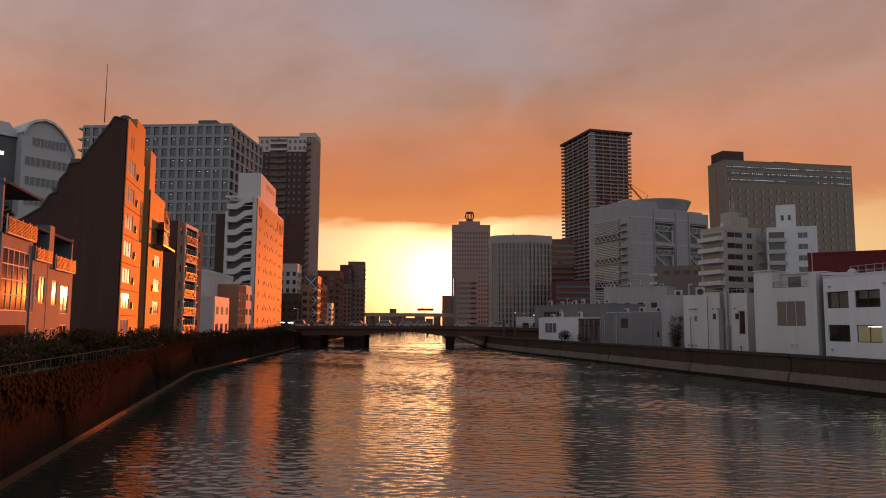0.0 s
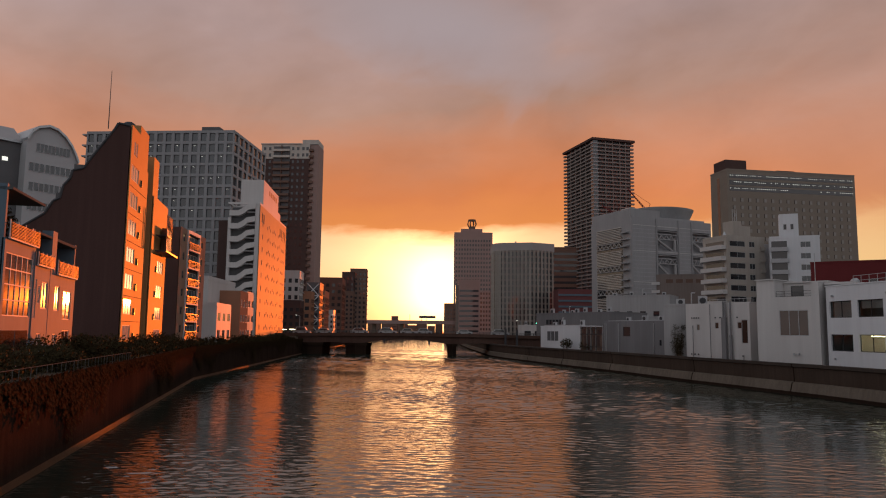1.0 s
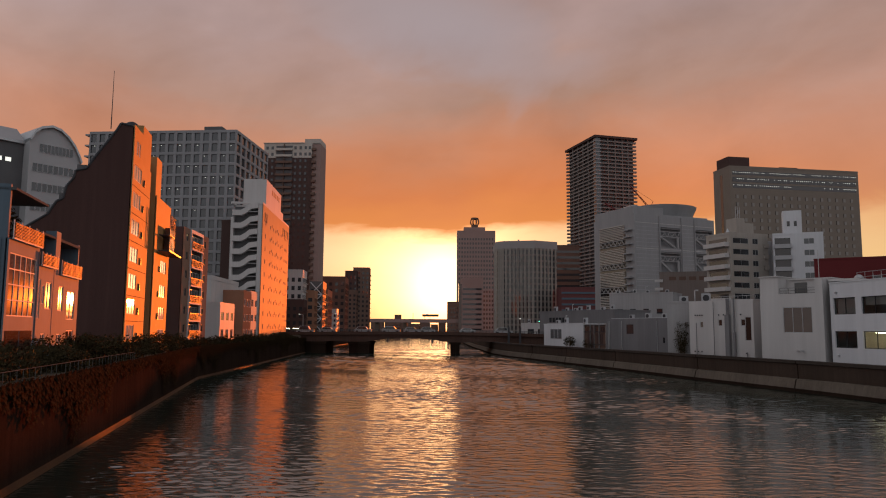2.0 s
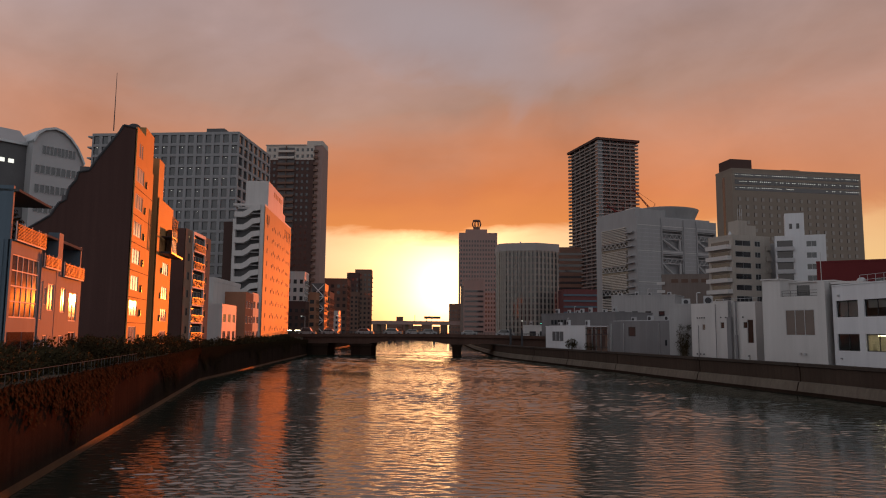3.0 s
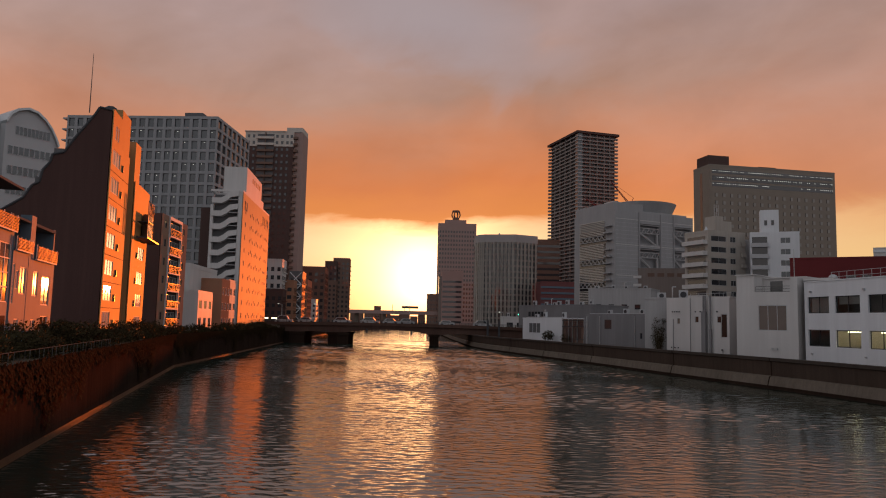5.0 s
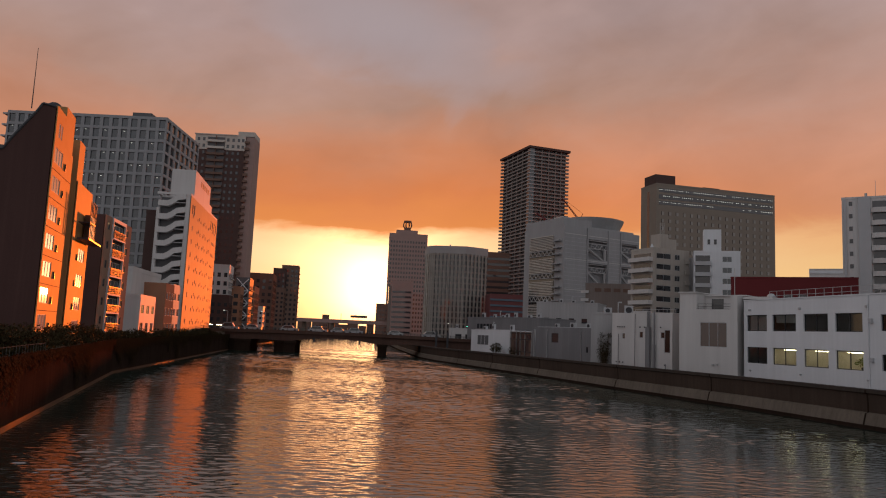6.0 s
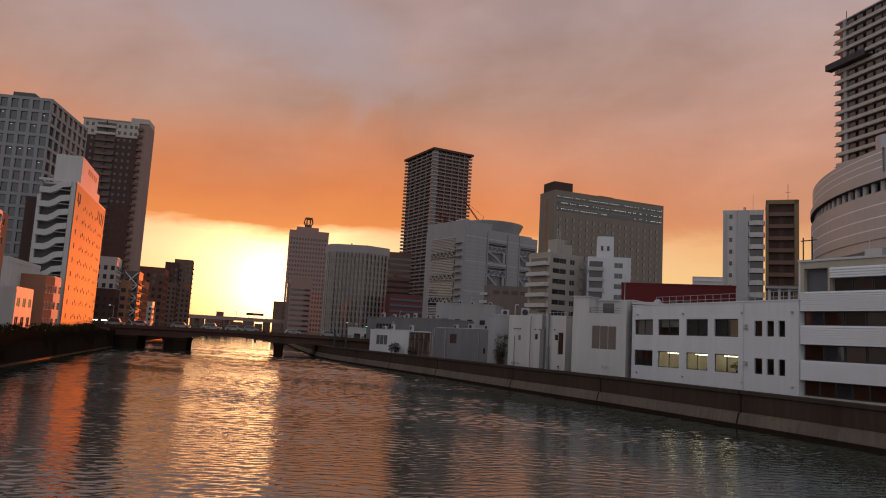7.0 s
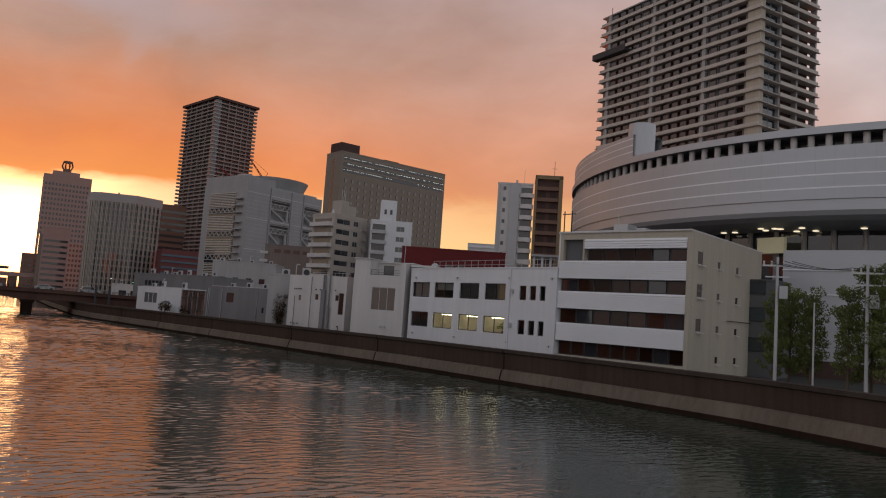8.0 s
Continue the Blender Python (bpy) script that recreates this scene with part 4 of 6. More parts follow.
def quay_row():
    """The row of small blocks beyond the hotel, lit along the river side."""
    rows = (
        ("grey_apartment_block", "pale grey small-windowed apartment block", -53.0, 234, 6.0, 10, 24.7, OFFWHITE, 7, 3),
        ("dark_restaurant_block", "low dark glazed block with lit shopfront", -51.5, 223, 7.2, 8, 14.7, DARKBROWN, 4, 4),
        ("corner_shophouse", "small brown shophouse with lit orange flank", -50.2, 243, 5.5, 9, 18.5, BRICKRED, 5, 2),
        ("braced_frame_building", "dark building with white cross-bracing", -48.6, 255, 4.6, 12, 22.3, DARKGREY, 6, 2),
        ("red_apartment_block", "slim reddish apartment block with lit flank", -49.8, 270, 5.2, 16, 20.3, BRICKRED, 6, 3),
        ("brown_office_block", "tall brown office block near the bridge", -56.5, 325, 10.4, 20, 29.2, BROWN, 8, 4),
        ("low_pale_house", "low pale house by the bridge", -49.0, 300, 3.2, 8, 14, OFFWHITE, 4, 2),
        ("banded_office_block", "brown office block with banded balconies", -56.0, 376, 8.6, 14, 26, BROWN, 9, 4),
        ("dark_slab_tower", "dark slim tower with a glowing flank", -56.5, 397, 6.5, 10, 37.6, DARKBROWN, 10, 3),
        ("far_apartment_tower", "far brown apartment tower against the sunset", -56.0, 427, 9.6, 14, 42.0, BROWN, 13, 4),
    )
    for name, label, x, y, w, d, z1, mat, nr, nc in rows:
        h = House(name, label, x, y, 3.5, w, d, ZL, z1, mat, "building", parapet=0.5)
        top = z1 - ZL
        zs = [1.6 + (top - 2.4) * k / nr for k in range(nr)]
        hh = (top - 2.4) / nr * 0.5
        far_windows(h, "front", [w / nc * (i + 0.25) for i in range(nc)], zs, w / nc * 0.5, hh, GLASS)
        far_windows(h, "right", [d / 4 * (i + 0.25) for i in range(4)], zs, d / 4 * 0.5, hh, DULLPANE)
        for k in range(nr):
            boxes("floor_ledge", mat, h.top, (w + 0.002, 0.1, zs[k] - 0.3, w + 0.5, d - 0.1, zs[k] - 0.12))
        if "braced" in name:
            bm = bmesh.new()
            for k in range(4):
                z = 2 + k * 4.2
                for a, b in (((0.3, z), (w - 0.3, z + 4.2)), ((w - 0.3, z), (0.3, z + 4.2)), ((0.2, z), (w - 0.2, z))):
                    tube(bm, (a[0], -0.3, a[1]), (b[0], -0.3, b[1]), 0.16, n=6)
            part("brace", bm, WHITE, h.top, "white painted cross-bracing")
        if "restaurant" in name:
            boxes("shop_lamp", [LAMPW], h.top, (0.6, -0.1, 2.6, 3.2, -0.02, 2.75), (4.2, -0.1, 2.6, 6.0, -0.02, 2.75))


quay_row()


# ---------------------------------------------------------------- bridge and far things
def bridge():
    """Flat-arched road bridge on stone piers."""
    T = thing("road_bridge", "low arched steel road bridge on dark stone piers", "bridge", pose(0, 188, 0))
    xs = steps(-62, 40, 60)

    def deck(x):
        u = (x + 10) / 50
        return 5.25 - 0.75 * u * u

    def soffit(x):
        for a, b, lo, hi in ((-60, -35, 2.4, 3.0), (-35, -22.8, 2.6, 3.1), (-22.8, 1.8, 2.6, 3.95), (1.8, 14.8, 2.5, 3.2), (14.8, 60, 2.3, 2.6)):
            if a <= x <= b:
                u = (x - (a + b) / 2) / ((b - a) / 2)
                return hi - (hi - lo) * u * u
        return 2.6
    bm = bmesh.new()
    slab_xz(bm, [(x, soffit(x)) for x in xs] + [(x, deck(x) - 0.45) for x in xs[::-1]], 0.6, 13.4)
    part("girder", bm, BRIDGEBROWN, T, "dark riveted arch girders")
    bm = bmesh.new()
    slab_xz(bm, [(x, deck(x) - 0.448) for x in xs] + [(x, deck(x)) for x in xs[::-1]], 0, 14)
    part("deck", bm, BRIDGEBROWN, T)
    for y0 in (0.1, 13.6):
        bm = bmesh.new()
        slab_xz(bm, [(x, deck(x) + 0.002) for x in xs] + [(x, deck(x) + 0.35) for x in xs[::-1]], y0, y0 + 0.3)
        part("kerb", bm, BRIDGEBROWN, T)
        bm = bmesh.new()
        for a, b in zip(xs, xs[1:]):
            for k in (0.62, 0.9):
                tube(bm, (a, y0 + 0.15, deck(a) + k), (b, y0 + 0.15, deck(b) + k), 0.05, n=6)
            tube(bm, (a, y0 + 0.15, deck(a) + 0.34), (a, y0 + 0.15, deck(a) + 0.92), 0.06, n=6)
        part("railing", bm, RAILGREY, T, "dull grey steel railing")
    for x0, x1 in ((-38.5, -31.5), (-25.4, -20.2), (0.7, 3.0), (13.7, 16.2)):
        bm = bmesh.new()
        prism(bm, [(x0, 0.5), ((x0 + x1) / 2, -0.6), (x1, 0.5), (x1, 13.5), (x0, 13.5)], -1, 2.3)
        prism(bm, [(x0 - 0.3, 0.3), ((x0 + x1) / 2, -0.9), (x1 + 0.3, 0.3), (x1 + 0.3, 13.7), (x0 - 0.3, 13.7)], 2.302, 2.95)
        part("pier", bm, DARKCON, T, "dark stone pier with a cap")
    for x in (-15.5, -4.0):
        boxes("signal_lamp", DARKMETAL, T, (x - 0.25, 0.2, soffit(x) - 0.9, x + 0.25, 0.55, soffit(x) + 0.3))
    return deck


deck_z = bridge()


def car(x, y, z, turn, mat, long=4.3, tall=1.5):
    T = thing("parked_car", {"WHITE": "white car crossing the bridge"}.get(mat, "pale car halted on the road bridge"), "car", pose(x, y, z, 0, 0, turn), "cars on the bridge")
    L = long
    prof = [(0, 0.35), (L, 0.35), (L, 0.85), (L * 0.93, 0.95), (L * 0.78, 1.0), (L * 0.66, tall), (L * 0.22, tall), (L * 0.08, 0.98), (0, 0.9)]
    bm = bmesh.new()
    slab_xz(bm, prof, -0.85, 0.85)
    part("body", bm, LIGHTGREY if mat == "WHITE" else METAL, T)
    bm = bmesh.new()
    slab_xz(bm, [(L * 0.14, 1.0), (L * 0.72, 1.0), (L * 0.64, tall - 0.08), (L * 0.24, tall - 0.08)], -0.87, 0.87)
    part("window", bm, GLASS, T)
    for wx in (0.8, L - 0.8):
        for wy in (-0.86, 0.86):
            bm = bmesh.new()
            tube(bm, (wx, wy - 0.1, 0.33), (wx, wy + 0.1, 0.33), 0.33, n=14)
            part("wheel", bm, DARKMETAL, T)


for x, y, m, L, t in ((-39.5, 191, "WHITE", 4.6, 1.9), (-33.5, 191, "GREY", 4.3, 1.5), (-24.5, 191.2, "WHITE", 4.6, 1.6), (-17.4, 191, "GREY", 5.0, 1.7), (-11.6, 191, "WHITE", 4.2, 1.5), (-7.4, 191, "WHITE", 4.2, 1.6), (3, 191, "GREY", 4.2, 1.4), (12.0, 191, "WHITE", 4.8, 1.7)):
    car(x, y, deck_z(x) + 0.004, 1.5, m, L, t)


def far_side():
    T = thing("elevated_highway", "hazy elevated motorway crossing far downstream", "viaduct", pose(0, 620, 0))
    boxes("deck", PINKBROWN, T, (-75, 0, 12.4, 30, 12, 15.4))
    for x in (-62, -38, 14):
        boxes("pier", CONCRETE, T, (x, 3, -1, x + 3, 9, 12.398))
    boxes("sign_gantry", DARKMETAL, T, (-30, 0.5, 15.402, -29.6, 1, 20.5), (-22, 0.5, 17.4, -8, 1, 19.4), (-20, 0.5, 15.402, -19.6, 1, 17.39))
    for x, w, z in ((-66, 12, 14), (-54, 9, 16), (-45.8, 6, 20), (-40, 9, 13), (-31.7, 8, 11.5), (-24.2, 10, 12.5), (-14.8, 7, 11), (-8.2, 7, 13)):
        h = House("distant_block", "small distant block against the bright horizon", x * 1.12, 700, 0, w, 10, 0, z, BROWN, "building", "distant blocks", parapet=0.6)
        far_windows(h, "front", steps(1, w - 2, 3), steps(4, z - 7, 4), 1, 1.2)
    h = House("sunlit_block", "dark low block before the setting sun", -1.0, 690, 0, 11.0, 12, ZR, 32.2, BROWN, "building", parapet=0.8)
    far_windows(h, "front", steps(1, 9, 4), steps(4, 24, 6), 1.1, 1.4)


far_side()


def clock_building():
    h = House("clock_tower_building", "tall pinkish office tower with a crown lantern on its roof", 8.9, 750, 0, 39.6, 36, 3, 107.5, PINKBROWN, "office building", parapet=1.6)
    T = h.top
    top = 104.5
    boxes("roof_step", PINKBROWN, T, (7, 4, top, 29.3, 30, top + 5.8))
    bm = bmesh.new()
    prism(bm, [(18.6 + 3.8 * math.cos(a * math.pi / 4 + 0.39), 14 + 3.8 * math.sin(a * math.pi / 4 + 0.39)) for a in range(8)], top + 5.802, top + 9.5)
    prism(bm, [(18.6 + 4.2 * math.cos(a * math.pi / 4 + 0.39), 14 + 4.2 * math.sin(a * math.pi / 4 + 0.39)) for a in range(8)], top + 15.5, top + 17)
    for a in range(8):
        c, s = math.cos(a * math.pi / 4 + 0.39), math.sin(a * math.pi / 4 + 0.39)
        tube(bm, (18.6 + 3.6 * c, 14 + 3.6 * s, top + 9.5), (18.6 + 4.8 * c, 14 + 4.8 * s, top + 12), 0.6, n=6)
        tube(bm, (18.6 + 4.8 * c, 14 + 4.8 * s, top + 12), (18.6 + 3.9 * c, 14 + 3.9 * s, top + 15.5), 0.6, n=6)
    part("lantern", bm, BROWN, T, "open octagonal lantern on the roof")
    far_windows(h, "front", [1.6 + 2.85 * i for i in range(13)], [5 + 4.55 * k for k in range(21)], 1.6, 2.3, GLASS)
    h = House("low_office_wing", "lower pinkish block with banded windows", 11.2, 610, 0, 17.5, 20, ZR, 49, PINKBROWN, "office building", parapet=0.8)
    for k in range(9):
        boxes("window_band", [GLASS], h.top, (0.8, -0.05, 4 + 4.2 * k, 16.7, -0.001, 5.6 + 4.2 * k))
    boxes("glazed_corner", [GLASSWARM], h.top, (-2.4, 1, 2, -0.001, 10, 43), label="bright glazed stair corner")


clock_building()


def fin_building():
    """Pale tower with upright fins and a rounded corner."""
    T = thing("finned_office_building", "pale grey tower ribbed with tall upright fins", "office building", pose(0, 0, ZR))
    out = [(29.8, 462), (29.4, 455), (31.0, 450.5), (34.5, 447.5), (52.8, 443.5), (67.4, 451), (67.4, 480), (29.8, 480)]
    top = 60.5 - ZR
    bm = bmesh.new()
    prism(bm, out, 0, top)
    part("wall", bm, [GLASS], T, "dark glazing behind the fins")
    bm = bmesh.new()
    cx, cy = 48, 461
    prism(bm, [(cx + (x - cx) * 1.015, cy + (y - cy) * 1.02) for x, y in out], top - 4.2, top + 0.6)
    part("crown", bm, FINGREY, T)
    for k in range(15):
        bm = bmesh.new()
        prism(bm, [(cx + (x - cx) * 1.006, cy + (y - cy) * 1.006) for x, y in out], 3.6 + 3.55 * k, 4.7 + 3.55 * k)
        part("floor_band", bm, UMBER, T)
    bm = bmesh.new()
    for a, b, n in ((0, 1, 2), (1, 2, 2), (2, 3, 3), (3, 4, 8), (4, 5, 6)):
        p, q = Vector(out[a]), Vector(out[b])
        for i in range(n):
            v = p.lerp(q, (i + 0.5) / n)
            d = (q - p).normalized()
            nrm = Vector((d.y, -d.x))
            for s in (-0.35, 0.35):
                c = v + d * s
                tube(bm, (*(c + nrm * 0.45), 2), (*(c + nrm * 0.45), top - 4.0), 0.27, n=4)
    part("fin", bm, GREIGE, T, "slender paired white fins", kind="stuff")
    bm = bmesh.new()
    tube(bm, (44, 455, top + 0.5), (44, 455, top + 2.5), 0.5, n=8)
    part("roof_vent", bm, METAL, T)


fin_building()
h = House("brown_banded_building", "brown office block with horizontal window bands", 73, 516, -2, 30, 22, ZR, 66, BROWN, "office building", parapet=1)
for k in range(14):
    boxes("window_band", [GLASS], h.top, (0.3, -0.05, 6 + 4.1 * k, 29.7, -0.001, 7.7 + 4.1 * k))
h = House("maroon_banded_building", "low maroon block with pale sill bands", 66.5, 428, 0, 24, 20, ZR, 31, MAROON, "office building", parapet=0.8)
for k in range(8):
    boxes("sill_band", PINKISH, h.top, (-0.1, -0.3, 2 + 3.4 * k, 24.1, -0.001, 3.1 + 3.4 * k))


def slab_tower():
    h = House("high_rise_tower", "tall balcony-banded apartment tower with a dark roof slab", 100.6, 489.8, 16, 30.4, 45.3, ZR, 138.6, DARKGREY, "apartment building", parapet=0, body=False)
    T = h.top
    top = 138.6 - ZR
    boxes("wall", DARKGREY, T, (1.2, 1.2, 0, 29.2, 44, top))
    boxes("roof_slab", DARKBROWN, T, (-1.2, -1.2, top, 31.6, 46.5, top + 1.6))
    boxes("roof_plant", DARKBROWN, T, (8, 8, top + 1.602, 24, 30, top + 3.2))
    n = 52
    pitch = (top - 2) / n
    bm = bmesh.new()
    for k in range(n):
        z = 2 + k * pitch
        box(bm, -0.4, 3.4, z, 1.1, 43.4, z + 0.85)
        box(bm, 4.2, -0.4, z, 28.4, 1.1, z + 0.85)
        box(bm, 28.5, -0.6, z, 30.9, 1.1, z + 1.2)
        box(bm, -0.7, 43.5, z, 1.1, 45.8, z + 1.2)
    # thin uprights between the flats
    for x in (9, 14.5, 20, 24.4):
        box(bm, x, -0.3, 0, x + 0.4, 1.0, top)
    for y in (11, 19, 27, 35):
        box(bm, -0.3, y, 0, 1.0, y + 0.4, top)
    part("balcony_band", bm, TOWERBAND, T, kind="stuff")
    boxes("glazed_corner", [GLASSBLUE], T, (-0.2, -0.2, 0, 3.3, 3.3, top), label="glazed corner strip")
    bm = bmesh.new()
    for k in range(n):
        box(bm, -0.6, -0.6, 2 + k * pitch, 3.9, 3.3, 2.75 + k * pitch)
    part("corner_band", bm, GREY, T, kind="stuff")


slab_tower()


def truss_building():
    h = House("truss_front_building", "pale grey high-tech block with exposed steel trusses", 79, 308, 24, 44.5, 28.8, ZR, 56, TRUSSGREY, "office building", parapet=0, body=False)
    T = h.top
    top = 56 - ZR
    op = [(14.0, 40.2, 11.0, 9.0), (14.0, 27.5, 11.0, 11.0), (33.5, 40.2, 10.0, 9.0), (33.5, 27.5, 10.0, 11.0)]
    boxes("wall", TRUSSGREY, T, (0, 2.2, 0, 44.5, 28.8, top))
    bm = bmesh.new()
    pierced(bm, 44.5, 0, top, [(x, z, x + w, z + hh) for x, z, w, hh in op], 2.2)
    part("front_wall", bm, TRUSSGREY, T)
    boxes("dark_recess", FRAMEGREY, T, *[(x, 2.1, z, x + w, 2.198, z + hh) for x, z, w, hh in op])
    for x, z, w, hh in op:
        bm = bmesh.new()
        zt, zb = z + hh - 2.0, z + hh - 4.2
        for zz in (zt, zb, z + hh - 0.6):
            box(bm, x, 0.3, zz, x + w, 0.8, zz + 0.35)
        n = 8
        for i in range(n):
            a, b = x + w * i / n, x + w * (i + 1) / n
            tube(bm, (a, 0.55, zb if i % 2 else zt), (b, 0.55, zt if i % 2 else zb), 0.2, n=5)
        tube(bm, (x, 0.55, zb), (x + w * 0.8, 0.55, z), 0.55, n=6)
        box(bm, x + w * 0.86, 0.2, z, x + w * 0.95, 0.9, zb)
        part("truss", bm, GREY, T, "exposed steel truss")
    # raised eaves line and upper step
    boxes("upper_storey", TRUSSGREY, T, (0, 0.4, top, 16, 28, top + 3.6), (16, 4, top, 44.5, 28, top + 1.5))
    boxes("panel_seam", LIGHTGREY, T, *[(0.1, -0.035, 3.0 + 1.7 * k, 13.8, -0.002, 3.1 + 1.7 * k) for k in range(29)], *[(25.3, -0.035, 3.0 + 1.7 * k, 33.2, -0.002, 3.1 + 1.7 * k) for k in range(29)])
    boxes("wall_rib", TRUSSGREY, T, *[(x, -0.5, 0, x + 0.5, -0.04, top) for x in (0.0, 13.2, 25.4, 32.7)])
    boxes("roof_unit", METAL, T, (4, 6, top + 3.602, 9, 12, top + 5.0), (11, 8, top + 3.602, 14, 13, top + 4.6))
    boxes("joint_line", OFFWHITE, T, *[(0.1, -0.06, z, 44.4, -0.002, z + 0.22) for z in (14, 20, 26, 39.4, 50.5)])
    # left flank with louvred storeys between trusses
    for k in range(4):
        z = 10.5 + 10.2 * k
        bm = bmesh.new()
        box(bm, 4.5, -0.8, z, 22.5, -0.3, z + 0.3)
        box(bm, 4.5, -0.8, z + 2.2, 22.5, -0.3, z + 2.5)
        for i in range(12):
            a, b = 4.5 + 1.5 * i, 4.5 + 1.5 * (i + 1)
            tube(bm, (a, -0.55, z + (2.2 if i % 2 else 0.3)), (b, -0.55, z + (0.3 if i % 2 else 2.2)), 0.18, n=5)
        part("truss", bm, GREY, T, "exposed steel truss", m=h.face("left"))
        h.add("louvre", BEIGE, "left", *[(4.6, -0.5, z + 2.9 + 0.72 * j, 22.3, -0.05, z + 3.25 + 0.72 * j) for j in range(9)])
        h.add("balcony", TRUSSGREY, "left", *[(23.2, -1.6, z + 3 * j, 27.6, -0.01, z + 0.5 + 3 * j) for j in range(3)])
    h.add("dark_recess", [GLASS], "left", (4.4, -0.04, 6, 23, -0.005, 46))
    # bowl on the roof
    bm = bmesh.new()
    n = 40
    rings = [[bm.verts.new((31 + r * math.cos(2 * math.pi * i / n), 16 + r * 0.8 * math.sin(2 * math.pi * i / n), z)) for i in range(n)] for r, z in ((11.5, top), (14.6, top + 6.0), (15.0, top + 7.0), (14.2, top + 7.0), (13.5, top + 6.2))]
    for a, b in zip(rings, rings[1:]):
        for i in range(n):
            bm.faces.new((a[i], a[(i + 1) % n], b[(i + 1) % n], b[i]))
    bm.faces.new(rings[-1])
    part("roof_bowl", bm, METAL, T, "broad metal bowl on the roof")


truss_building()


def crane(x, y, tall, tip):
    """A luffing crane: lattice mast on the ground, jib rising from its head to the tip."""
    T = thing("tower_crane", "red lattice luffing crane behind the rooftops", "crane", pose(x, y, ZR), "cranes")
    bm = bmesh.new()
    for u, v in ((-0.7, -0.7), (0.7, -0.7), (0.7, 0.7), (-0.7, 0.7)):
        tube(bm, (u, v, 0), (u, v, tall), 0.16, n=5)
    for k in range(int(tall / 2)):
        tube(bm, (-0.7, -0.7, 2 * k), (0.7, -0.7, 2 * k + 2), 0.09, n=4)
        tube(bm, (0.7, 0.7, 2 * k), (0.7, -0.7, 2 * k + 2), 0.09, n=4)
    part("mast", bm, RED, T)
    boxes("cab", RED, T, (-1.2, -1.2, tall, 1.2, 1.2, tall + 2.0))
    a, b = Vector((0, 0, tall + 1.5)), Vector(tip)
    bm = bmesh.new()
    for o in (0, 1.2):
        tube(bm, a + Vector((0, 0, o)), b + Vector((0, 0, o * 0.2)), 0.15, n=5)
    for k in range(12):
        p, q = a.lerp(b, k / 12), a.lerp(b, (k + 1) / 12)
        up = Vector((0, 0, 1.2 - 0.08 * k))
        tube(bm, p, q + up, 0.09, n=4)
        tube(bm, p + up, q, 0.09, n=4)
    part("jib", bm, RED, T)
    bm = bmesh.new()
    head = a + Vector((1.8, 0, 4.0))
    tube(bm, a, head, 0.14, n=5)
    tube(bm, head, b, 0.07, n=4)
    part("stay", bm, RED, T, "thin back-stay cable")


crane(97.5, 350, 61.5, (-8.8, 2, 75.0))
crane(82.8, 352, 60.0, (-6.0, 2, 66.5))


def hotel_slab():
    h = House("slab_hotel", "broad brown slab hotel with lit top-floor windows", 156.7, 400.4, 10, 80.4, 17, ZR, 97.8, HOTEL, "hotel", parapet=0.9)
    T = h.top
    top = 97.8 - ZR
    boxes("lift_house", DARKBROWN, T, (0.5, 2, top, 13.5, 14, top + 6.5))
    boxes("roof_plant", DARKBROWN, T, (33, 3, top, 44, 12, top + 2.0), (50, 3, top, 53, 10, top + 1.6))
    boxes("window_band", [GLASS], T, (1.5, -0.05, top - 4.2, 78.6, -0.001, top - 2.0), (1.5, -0.05, top - 8.2, 78.6, -0.001, top - 5.6), (1.5, -0.05, top - 11.6, 78.6, -0.001, top - 9.2), label="dark ribbon windows of the top floors")
    rng = random.Random(11)
    bm = bmesh.new()
    for z, lim in ((top - 2.9, 80), (top - 6.6, 80), (top - 10.2, 38)):
        for i in range(62):
            x = 2 + i * 1.25
            if rng.random() < 0.72 and (x < lim or x > 56):
                box(bm, x, -0.09, z, x + 0.38, -0.052, z + 0.28)
    part("lit_window_row", bm, LAMPC, T, "rows of small lit windows", kind="stuff")
    # room windows, pale framed
    far_windows(h, "front", [3.5 + 4.75 * i for i in range(16)], [top - 17.5 - 4.35 * k for k in range(16)], 1.5, 1.9, ROOMPANE)
    far_windows(h, "front", [3.1 + 4.75 * i for i in range(16)], [top - 17.7 - 4.35 * k for k in range(16)], 0.35, 2.3, DULLPANE)
    h.add("dark_slot", [GLASS], "left", (7.2, -0.05, 4, 9.4, -0.001, top - 3), label="dark glazed slot in the end wall")


hotel_slab()


